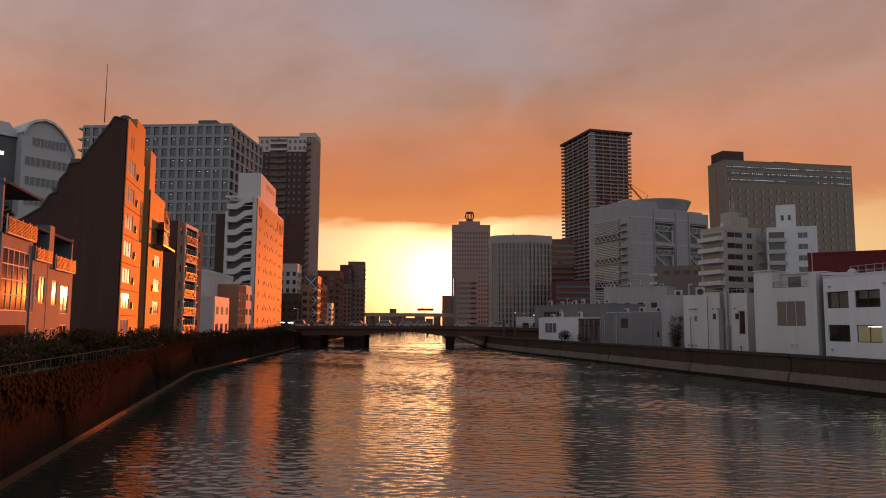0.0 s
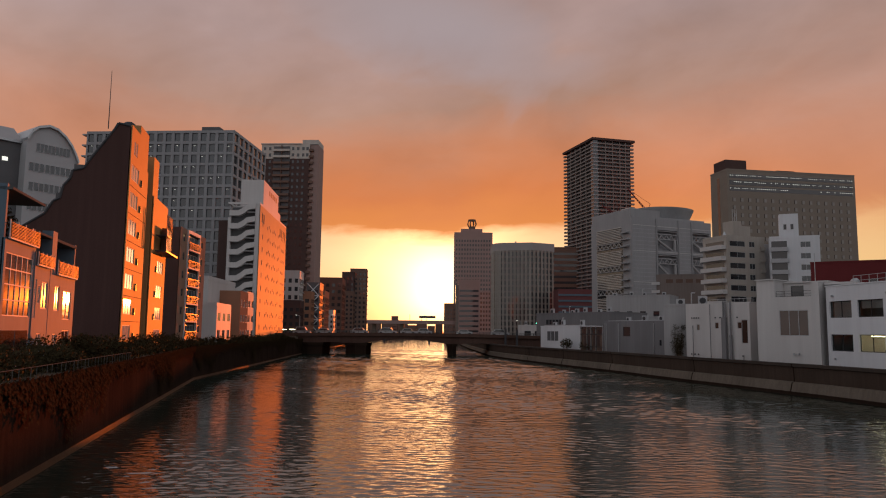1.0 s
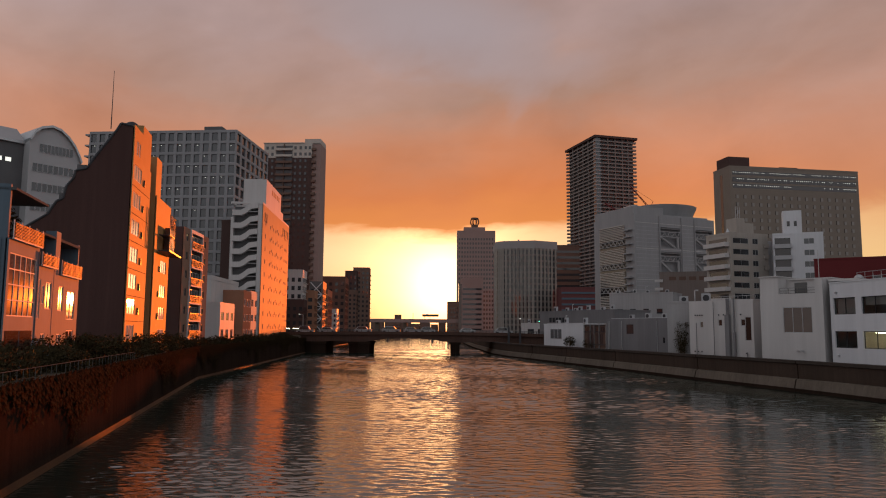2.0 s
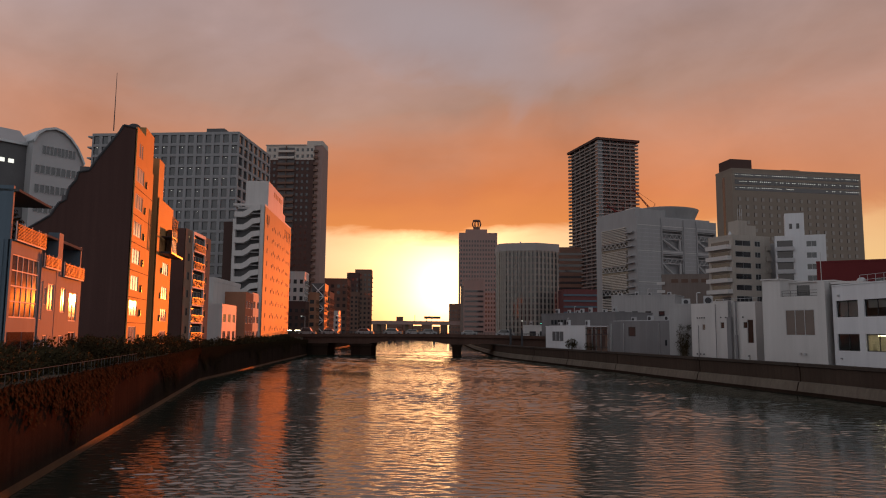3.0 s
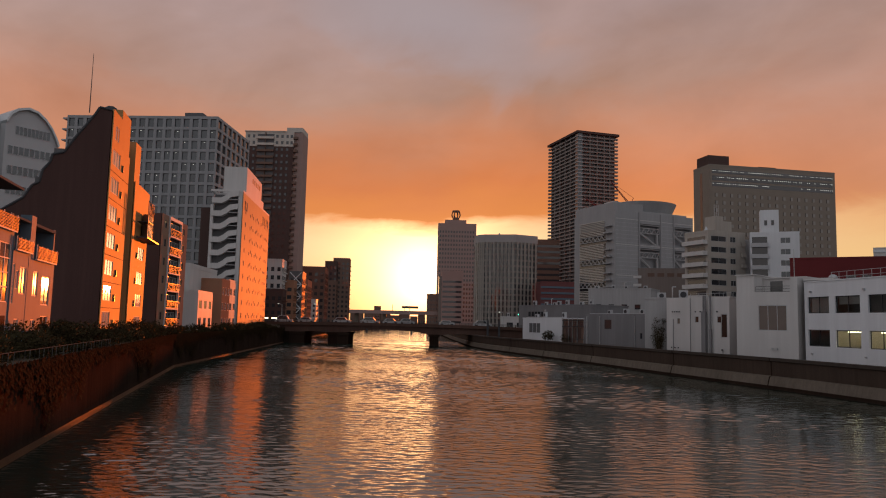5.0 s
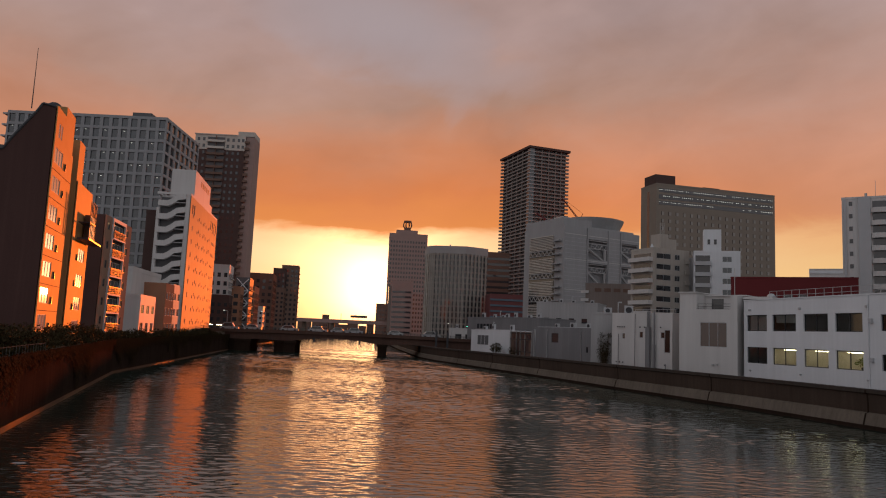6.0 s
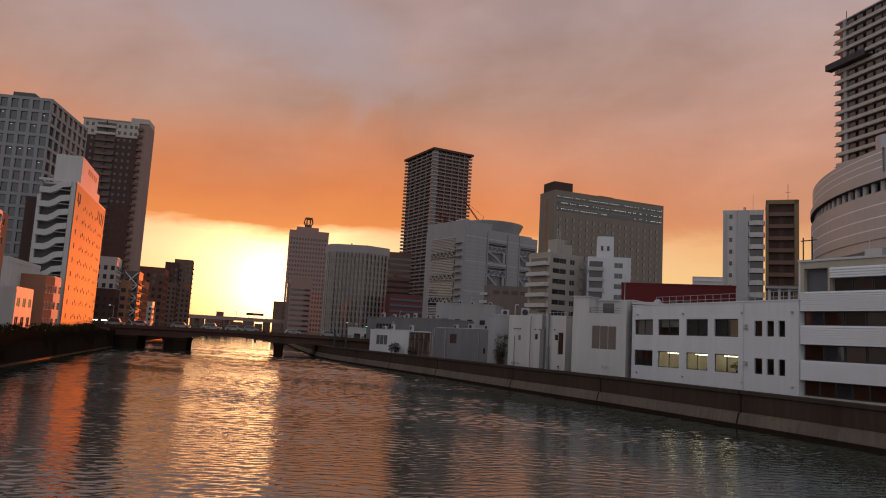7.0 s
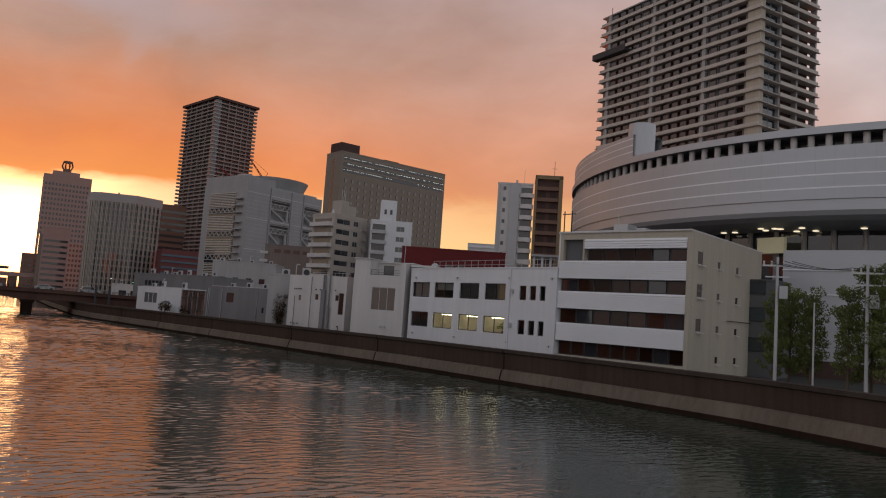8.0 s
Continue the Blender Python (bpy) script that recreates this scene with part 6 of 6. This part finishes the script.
def white_annexes():
    h = House("white_stair_block", "taller white block with one large shuttered window", 36.2, 84.8, -50, 7.0, 9, ZR, 12.3, OFFWHITE, "office building", parapet=0, body=False)
    T = h.top
    boxes("wall", OFFWHITE, T, (0, 0, 0, 7.0, 9, 8.1), (0, 0, 8.102, 2.1, 9, 10.3), (2.102, 2.2, 8.102, 7.0, 9, 10.0))
    boxes("terrace_wall", OFFWHITE, T, (6.2, -0.09, 8.102, 7.0, 2.198, 9.9), (2.102, -0.09, 8.102, 6.198, 0.1, 8.35))
    boxes("terrace_door", GLASS, T, (3.0, 2.14, 8.12, 4.4, 2.198, 9.7))
    rail("terrace_railing", [(2.2, 0.2, 8.1), (6.1, 0.2, 8.1)], 0.9, 0.8, RAILGREY, T, rails=3)
    openings(h, "front", 0, 7.0, 0, 8.1, [(2.6, 6.0 - ZR, 3.2, 2.85)], OFFWHITE, GLASSWARM, METAL, mullions=2)
    boxes("roof_slab", OFFWHITE, T, (-0.12, -0.16, 10.302, 2.2, 9.1, 10.42), (2.202, 2.0, 10.002, 7.15, 9.1, 10.15), (7.152, 1, 9.6, 10.4, 9, 9.85))
    boxes("vent_cap", METAL, T, (4.1, -0.42, 1.9, 4.3, -0.281, 2.1), (4.6, -0.42, 1.9, 4.8, -0.281, 2.1))
    bm = bmesh.new()
    tube(bm, (5.4, 3.0, 10.14), (5.4, 3.0, 13.4), 0.04, n=5)
    part("antenna", bm, METAL, T)
    h = House("white_low_annex", "low white annex with wall pipes and small windows", 32.35, 98.05, -64, 10.5, 9, ZR, 9.9, OFFWHITE, "building", parapet=0.15)
    T = h.top
    openings(h, "front", 0, 10.5, 0, 9.9 - ZR, [(1.9, 4.6, 0.5, 0.75), (5.0, 4.8, 0.6, 0.8), (6.0, 4.8, 0.6, 0.8), (8.6, 4.8, 0.7, 0.8), (9.2, 3.0, 0.95, 2.9)], OFFWHITE, GLASSWARM, METAL, name="wall")
    bm = bmesh.new()
    for x, z0, z1 in ((6.7, 1.0, 8.2), (7.0, 1.0, 8.2), (7.8, 1.0, 8.2), (1.5, 0.5, 5.2), (9.7, 0.3, 1.6), (4.5, 0, 7.9)):
        tube(bm, (x, -0.4, z0), (x, -0.4, z1), 0.11 if x in (6.7, 7.0, 7.8) else 0.05, n=6)
    part("wall_pipe", bm, WORKSHOP, T, "dull grey wall pipes and ducts")
    boxes("duct", WORKSHOP, T, (6.5, -0.62, 1.0, 7.15, -0.3, 6.2), (7.65, -0.5, 1.0, 7.95, -0.3, 4))
    boxes("vent_cap", DARKMETAL, T, *[(x, -0.36, z, x + 0.16, -0.281, z + 0.16) for x, z in ((1.2, 6.1), (1.6, 6.1), (2.0, 6.1), (2.4, 6.1), (1.0, 1.4), (1.6, 1.4), (2.2, 1.4), (5.2, 6.1), (6.0, 6.1), (8.7, 6.1), (9.4, 1.4))])
    rail("roof_pipe_rack", [(3.2, 1, 7.95), (10, 1, 7.95)], 0.6, 1.2, METAL, T, rails=1)
    h = House("grey_cube_block", "plain pale grey cube behind the annex", 30.9, 103.4, -20, 5.8, 8, ZR, 10.0, GREY, "building", parapet=0.3)
    roof_clutter(h, 2, 15)
    h = House("grey_workshop", "low blank grey workshop with one square window", 28.4, 131.0, -66, 20.0, 8, ZR, 8.0, WORKSHOP, "building", parapet=0.2)
    roof_clutter(h, 4, 2)
    for x in (0.6, 1.0, 4.4, 13.6):
        bm = bmesh.new()
        tube(bm, (x, -0.18, 0), (x, -0.18, 5.8), 0.06, n=6)
        part("wall_pipe", bm, METAL, h.top)
    openings(h, "front", 0, 20, 0, 6.0, [(5.6, 3.6, 1.9, 1.6), (14.8, 2.2, 0.5, 0.9), (16.0, 2.2, 0.5, 0.9)], WORKSHOP, GLASS, DARKMETAL)
    h = House("white_shed", "small white shed with dark shutters", 21.4, 163.6, -70, 17.0, 7, ZR, 7.4, WHITE, "shed", parapet=0.2)
    roof_clutter(h, 3, 12)
    boxes("shutter", DARKGREY, h.top, *[(3.2 + 1.7 * i, -0.06, 2.4, 4.6 + 1.7 * i, -0.001, 4.4) for i in range(3)])
    h = House("rusty_shed", "brown rusted shed beside the flood wall", 27.2, 146.0, -66, 7.5, 6, ZR, 7.2, BROWN, "shed", parapet=0.1)
    boxes("door", DARKBROWN, h.top, (1, -0.06, 0, 3, -0.001, 3.6), (4, -0.06, 1.6, 6, -0.001, 3.6))
    boxes("post", METAL, h.top, *[(x, -0.3, 0, x + 0.12, -0.1, 5.6) for x in (0.1, 2.1, 3.4, 5.0, 7.2)])
    boxes("crossbar", DARKMETAL, h.top, *[(0.1, -0.34, z, 7.32, -0.302, z + 0.14) for z in (1.4, 3.8, 5.0)])
    boxes("upper_window", [GLASS], h.top, *[(x, -0.05, 3.95, x + 0.8, -0.001, 4.8) for x in (0.6, 2.4, 3.7, 5.4, 6.3)])
    h = thing("bare_shrub", "tall dark half-bare shrub between the white annex and the workshop", "shrub", pose(32.6, 102.4, ZR))
    rng = random.Random(77)
    bm = bmesh.new()
    tips = []
    for i in range(16):
        a, top = i * 2.4, rng.uniform(2.6, 5.6)
        q = Vector((math.cos(a) * rng.uniform(0.3, 1.0), math.sin(a) * rng.uniform(0.3, 1.0), top))
        tube(bm, (math.cos(a) * 0.15, math.sin(a) * 0.15, 0), q, 0.05, 0.015, 5)
        tips += [q, q * 0.75, q * 0.5]
    part("stem", bm, BARK, h)
    bm = bmesh.new()
    for q in tips:
        clumps(bm, q.x, q.y, q.z, 0.42, 0.42, 0.42, 40, 0.08, rng, 0.0)
    part("foliage", bm, LEAFDARK, h)
    h = thing("round_bush", "small round dark bush in front of the white shed", "shrub", pose(24.7, 149.2, ZR))
    bm = bmesh.new()
    tube(bm, (0, 0, 0), (0, 0, 1.2), 0.12, 0.06, 6)
    part("stem", bm, BARK, h)
    bm = bmesh.new()
    clumps(bm, 0, 0, 1.9, 1.3, 1.3, 1.1, 500, 0.16, rng, 0.0)
    part("foliage", bm, LEAFDARK, h)
    h = House("pale_market_hall", "low pale flat-roofed hall behind the sheds", 24.0, 192.0, -58, 27, 12, ZR, 10.8, WORKSHOP, "building", parapet=0.3)
    roof_clutter(h, 7, 5)
    h.grid("front", steps(4, 9, 5), [6.2], 0.9, 1.2)
    h = House("pale_rear_block", "pale grey block behind the workshop", 41.5, 188, -30, 16, 10, ZR, 15.5, GREY, "building", parapet=0.3)
    roof_clutter(h, 4, 7)
    h.grid("front", steps(2, 12, 4), [8.5], 1.4, 1.2)
    h = House("low_pale_shop", "long low pale shop at the bridge end", 23.2, 232, -12, 24, 10, ZR, 8.2, OFFWHITE, "building", parapet=0.3)
    roof_clutter(h, 5, 9)
    h.grid("front", steps(2, 18, 6), [3.2], 2.0, 1.4)


white_annexes()


def tan_office():
    """Tan four-storey office: ribbon windows between corrugated white bands."""
    W, D = 13.1, 18.0
    h = House("tan_office_building", "tan office block with white corrugated bands and ribbon windows", 45.4, 55.9, -71.6, W, D, ZR, 14.7, TAN, "office building", parapet=0, body=False)
    T = h.top
    top = 14.7 - ZR
    boxes("wall", TAN, T, (0, 0.6, 0, W - 0.3, D, top - 0.3), (W - 0.302, 0.0, 0, W, 0.6, top), (0, 0, top - 0.6, W - 0.302, 0.6, top))
    boxes("roof_edge", OFFWHITE, T, (-0.15, -0.12, top + 0.002, W + 0.12, D + 0.1, top + 0.14))
    wins = [(12.05, 13.2), (9.1, 10.35), (6.05, 7.45), (3.0, 4.35)]
    bands = [(13.2, 14.1), (10.35, 12.05), (7.45, 9.1), (4.35, 6.05)]
    for i, (a, b) in enumerate(wins):
        x0 = 2.9 if i == 0 else 0.15
        n = 6 if i == 0 else 7 if i < 3 else 9
        w = (W - 0.35 - x0) / n
        for k in range(n):
            put_window(T, Matrix.Translation((x0 + w * k, 0.45, a - ZR + 0.03)), w - 0.06, b - a - 0.06, GLASS if (k * 7 + i * 3) % 5 == 3 else REDPANE if i < 3 and k > (4, 2, 0)[i] else GLASSROOM, DARKMETAL, 0)
    for i, (a, b) in enumerate(bands):
        x0 = 2.7 if i == 0 else 0.0
        band = boxes("corrugated_band", CORRUGATED, T, (x0, 0.0, a - ZR, W - 0.31, 0.55, b - ZR), label="white corrugated metal band")
        n = int((b - a) / 0.185)
        for k in range(n):
            z = a - ZR + k * (b - a) / n
            boxes("rib", CORRUGATED, band, (x0, -0.11, z + 0.015, W - 0.31, -0.001, z + (b - a) / n * 0.62))
    # open corner of the top storey; a dark sheet paints in its shade
    boxes("corner_column", TAN, T, (0, 0.0, 9.7, 0.35, 0.4, top - 0.6), (2.5, 0.0, 9.7, 2.69, 0.6, top - 0.6))
    boxes("corner_shade", DARKGREY, T, (0.36, 0.5, 9.9, 2.49, 0.598, top - 0.6))
    boxes("wall_base", TAN, T, (0, 0.0, 0, W - 0.302, 0.6, 3.0 - ZR))
    # blank end wall with small windows
    zs = [11.9, 9.0, 6.0]
    holes = [(1.4, z - ZR, 1.3, 1.25) for z in zs] + [(6.0, z - ZR + 0.1, 0.85, 0.75) for z in (11.8, 8.9, 5.9, 3.1)] + [(10.7, z - ZR + 0.1, 0.85, 0.75) for z in (11.7, 8.8, 5.8, 3.0)]
    openings(h, "right", 0, D, 0, top, holes, TAN, GLASSWARM, OFFWHITE)
    h.add("sill", OFFWHITE, "right", *[(x - 0.08, -0.36, z - 0.1, x + w + 0.08, -0.281, z) for x, z, w, hh in holes])
    h.add("joint", DARKBROWN, "right", (8.2, -0.30, 7.2 - ZR, D, -0.281, 7.28 - ZR))
    boxes("roof_unit", METAL, T, (3.5, 4, top + 0.142, 5, 6, top + 1.4), (5.4, 5, top + 0.142, 6.4, 6, top + 1.1))
    bm = bmesh.new()
    tube(bm, (4.5, 3, top + 0.142), (4.5, 3, top + 2.2), 0.04, n=5)
    part("antenna", bm, METAL, T)
    h = House("slim_side_wing", "narrow dark glazed link beside the tan office", 63.0, 49.5, -71.6, 4.0, 5, ZR, 11.5, DARKGREY, "building", parapet=0.2)
    h.grid("front", [0.5], [2.5, 5.5, 8.2], 2.6, 1.4, glass=GLASSBLUE)
    h = House("white_rooftop_shed", "small white rooftop room beyond the tan office", 55.0, 68.0, -71.6, 7.0, 8, ZR, 16.6, WHITE, "building", parapet=0.2)
    boxes("stair_frame", DARKMETAL, h.top, (0.6, -0.2, 14.6, 0.7, -0.1, 17.2), (1.6, -0.2, 14.6, 1.7, -0.1, 17.2), (0.4, -0.2, 16.8, 2.2, -0.1, 16.9))


tan_office()


def tree(x, y, z, tall, seed, wide=1.0):
    rng = random.Random(seed)
    T = thing("riverside_tree", "slender young green tree behind the flood wall", "tree", pose(x, y, z), "trees by the wall")
    bm = bmesh.new()
    tube(bm, (0, 0, 0), (0.1, 0, tall * 0.5), 0.11, 0.07, 8)
    tube(bm, (0.1, 0, tall * 0.5), (0, 0.1, tall * 0.95), 0.07, 0.015, 6)
    tips = []
    for i in range(30):
        a = i * 2.4 + rng.random()
        p = Vector((0.08, 0.02, tall * (0.16 + 0.026 * i)))
        reach = wide * rng.uniform(0.5, 1.25) * (1.15 - 0.02 * i)
        q = p + Vector((math.cos(a) * reach, math.sin(a) * reach, tall * rng.uniform(0.05, 0.16)))
        tube(bm, p, q, 0.035, 0.012, 5)
        tips += [q, p.lerp(q, 0.6)]
    part("trunk", bm, BARK, T)
    bm = bmesh.new()
    for q in tips:
        r = rng.uniform(0.25, 0.62) * wide
        clumps(bm, q.x, q.y, q.z, r, r, r * 0.8, int(90 * r / 0.4), 0.085, rng, 0.0)
    part("crown", bm, LEAF, T)


def polar(az, d):
    return d * math.sin(radians(az)), d * math.cos(radians(az))


for i, (a, d, tall, wd) in enumerate(((54.6, 60, 7.0, 0.9), (55.6, 62, 7.6, 1.0), (56.9, 61, 7.2, 1.1), (59.2, 58, 7.6, 1.0), (60.6, 60, 9.6, 1.2), (61.6, 57, 9.0, 1.2), (62.8, 59, 8.8, 1.2), (64.5, 58, 8.4, 1.1))):
    x, y = polar(a, d)
    tree(x, y, ZR, tall, 40 + i, wd)


def utility_pole(az, d, tall, arms=True):
    px, py = polar(az, d)
    T = thing("utility_pole", "grey concrete utility pole with crossarms and cables", "utility pole", pose(px, py, ZR, 0, 0, -az), "utility poles")
    bm = bmesh.new()
    tube(bm, (0, 0, 0), (0, 0, tall), 0.13 if arms else 0.07, 0.09 if arms else 0.05, 10)
    part("pole", bm, LIGHTGREY, T)
    if arms:
        boxes("crossarm", METAL, T, (-1.0, -0.06, tall - 0.7, 1.0, 0.06, tall - 0.58), (-0.8, -0.06, tall - 1.5, 0.8, 0.06, tall - 1.4))
        for x in (-0.9, -0.4, 0.4, 0.9):
            bm = bmesh.new()
            tube(bm, (x, 0, tall - 0.58), (x, 0, tall - 0.3), 0.06, n=6)
            part("insulator", bm, OFFWHITE, T)
        boxes("transformer", LIGHTGREY, T, (0.15, -0.3, tall - 3.0, 0.7, 0.3, tall - 2.1))
    return pose(px, py, ZR, 0, 0, -az), tall


p1 = utility_pole(54.7, 57.5, 9.8)
p2 = utility_pole(60.3, 57.0, 9.4)
p3 = utility_pole(66.5, 57.0, 9.4)
utility_pole(57.1, 56.5, 6.6, False)
for x in (-0.9, -0.4, 0.4, 0.9):
    bm = bmesh.new()
    ends = [m @ Vector((x, 0, tall - 0.28)) for m, tall in (p1, p2, p3)]
    for a, b in zip(ends, ends[1:]):
        n = 12
        pts = [a.lerp(b, i / n) - Vector((0, 0, 0.35 * (1 - (2 * i / n - 1) ** 2))) for i in range(n + 1)]
        for q, e in zip(pts, pts[1:]):
            tube(bm, q, e, 0.02, n=4)
    tagged(part("overhead_cable", bm, DARKMETAL), "thin black overhead cable between utility poles", "cable", "overhead cables")


def lamp_post(x, y, z, tall, color):
    T = thing("street_lamp", "slim street lamp beside the bridge road", "street lamp", pose(x, y, z), "street lamps")
    bm = bmesh.new()
    tube(bm, (0, 0, 0), (0, 0, tall), 0.09, 0.06, 8)
    tube(bm, (0, 0, tall), (-0.9, 0, tall + 0.2), 0.05, n=6)
    part("pole", bm, METAL, T)
    boxes("lamp_head", [color], T, (-1.2, -0.12, tall + 0.1, -0.8, 0.12, tall + 0.22))


SIGNAL = lit("green_signal", (0.15, 1.0, 0.65), 6.0)
for x, y, tall, c in ((20.0, 193, 7, LAMPC), (26, 200, 6.5, SIGNAL), (33, 198, 7.2, SIGNAL), (36, 165, 5, FOYER), (-40, 201.5, 6.5, LAMPC), (-30, 201.5, 6.5, LAMPC), (-5, 201.5, 6.5, LAMPC)):
    lamp_post(x, y, (deck_z(x) if -60 < x < 17 else ZR), tall if not -60 < x < 17 else 5, c)
for b in ((15.2, 186.5, ZR, 15.7, 187.0, 7.0), (18.1, 186.5, ZR, 18.6, 187.0, 6.8)):
    tagged(boxes("end_post", DARKMETAL, None, b), "slim dark post at the bridge end", "post", "bridge end posts")


# ---------------------------------------------------------------- joints of the flood wall and the planting on both banks
def along(line, s):
    for a, b in zip(line, line[1:]):
        a, b = Vector(a), Vector(b)
        L = (b - a).length
        if s <= L:
            d = (b - a) / L
            return a + d * s, d
        s -= L
    return Vector(line[-1]), Vector((0, 1))


def bank_details():
    rng = random.Random(9)
    # expansion joints with a narrow rib
    for p in ((39.7, 56.4), (36.0, 76.2), (31.5, 93.5), (26.3, 116.7), (21.6, 135.5), (17.4, 153.3)):
        best, dd = None, 1e9
        for k in range(1200):
            q, d = along(RIGHT, k * 0.25)
            if (q - Vector(p)).length < dd:
                best, dd, dr = q, (q - Vector(p)).length, d
        m = Matrix.Translation((best.x, best.y, 0)) @ Matrix.Rotation(math.atan2(dr.y, dr.x), 4, "Z")
        bm = bmesh.new()
        prof = [(0.0, 3.12), (0.0, 2.86), (-0.19, 2.78), (-0.27, 1.32), (0.01, 1.22), (0.25, 0.34), (-0.2, 0.34), (-0.6, 1.4), (-0.8, 3.12)]
        fr = [bm.verts.new((-0.07, y, z)) for y, z in prof]
        bk = [bm.verts.new((0.07, y, z)) for y, z in prof]
        bm.faces.new(fr)
        bm.faces.new(bk[::-1])
        for a in range(len(prof)):
            c = (a + 1) % len(prof)
            bm.faces.new((fr[c], fr[a], bk[a], bk[c]))
        bmesh.ops.recalc_face_normals(bm, faces=bm.faces)
        ob = part("wall_joint", bm, DARKCON, bpy.data.objects["wall_flood"], "dark expansion joint")
        ob.matrix_world = m
    # hedge and bushes along the quay
    bm = bmesh.new()
    s = 90.0
    while s < 285:
        q, d = along(LEFT, s)
        n = Vector((-d.y, d.x))
        near = s < 175
        c = q + n * rng.uniform(1.5, 4.4)
        r = rng.choice((0.45, 0.6, 0.8, 1.0, 1.35)) * (1 if near else 0.8)
        clumps(bm, c.x, c.y, ZL + r * 0.5, r * 1.05, r * 1.05, r, int((300 if near else 70) * r), 0.10 if near else 0.16, rng, 0.25)
        for _ in range(3):
            a = rng.uniform(0, 6.28)
            clumps(bm, c.x + math.cos(a) * r * 0.7, c.y + math.sin(a) * r * 0.7, ZL + r * rng.uniform(0.7, 1.25), r * 0.4, r * 0.4, r * 0.35, int(60 * r), 0.09, rng, 0.0)
        s += rng.uniform(0.35, 0.85)
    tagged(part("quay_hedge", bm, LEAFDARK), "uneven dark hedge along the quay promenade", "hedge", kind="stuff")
    # ivy hanging over the quay wall
    bm = bmesh.new()
    s = 88.0
    while s < 290:
        q, d = along(LEFT, s)
        n = Vector((-d.y, d.x))
        dens = 0.35 + 0.65 * max(0, math.sin(s * 0.21) + 0.4 * math.sin(s * 0.9 + 1))
        drop = rng.uniform(0.6, 3.4) * dens
        for _ in range(int(40 * dens)):
            z = 3.9 - rng.random() ** 1.3 * drop
            c = q + n * (0.02 - rng.uniform(0.02, 0.25)) + d * rng.uniform(-0.4, 0.4)
            sz = rng.uniform(0.06, 0.16)
            bm.faces.new([bm.verts.new((c.x + u * d.x * sz - n.x * w * sz, c.y + u * d.y * sz - n.y * w * sz, z + v * sz)) for u, v, w in ((-1, 0, 0), (0, -1.2, 0.5), (1, 0, 0), (0, 1, 0.3))])
        s += 0.22
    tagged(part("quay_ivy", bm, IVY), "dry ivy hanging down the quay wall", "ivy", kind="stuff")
    # railing on the quay coping
    pts = []
    for k in range(24):
        q, d = along(LEFT, 92 + k * 2.2)
        n = Vector((-d.y, d.x))
        pts.append((q.x + n.x * 0.3, q.y + n.y * 0.3, 3.8))
    tagged(rail("quay_railing", pts, 0.55, 0.7, RAILGREY, None, rails=1, r=0.014), "thin steel railing on the quay wall", "railing", kind="structure")
    # weeds and a bare shrub by the workshop
    for i, (x, y, r) in enumerate(((36.4, 113.5, 1.4), (37.4, 109.5, 1.2), (27.0, 143.0, 1.0))):
        T = thing("shrub", "twiggy brownish shrub behind the flood wall", "shrub", pose(x, y, ZR), "shrubs")
        bm = bmesh.new()
        for k in range(16):
            a = k * 2.4
            tube(bm, (0, 0, 0), (math.cos(a) * r * rng.uniform(0.4, 1), math.sin(a) * r * rng.uniform(0.4, 1), r * rng.uniform(1.2, 2.4)), 0.05, 0.015, 5)
        part("branches", bm, BARK, T)
        bm = bmesh.new()
        clumps(bm, 0, 0, r * 1.6, r, r, r, 220, 0.11, rng, 0.1)
        part("leaves", bm, LEAFDARK, T)
    h = thing("bridge_parapet_wall", "low stone parapet along the quay road", "wall", pose(0, 0, 0))
    boxes("coping", CONCRETE, h, (-62, 186.4, ZL, -37.5, 186.9, ZL + 1.0))


bank_details()
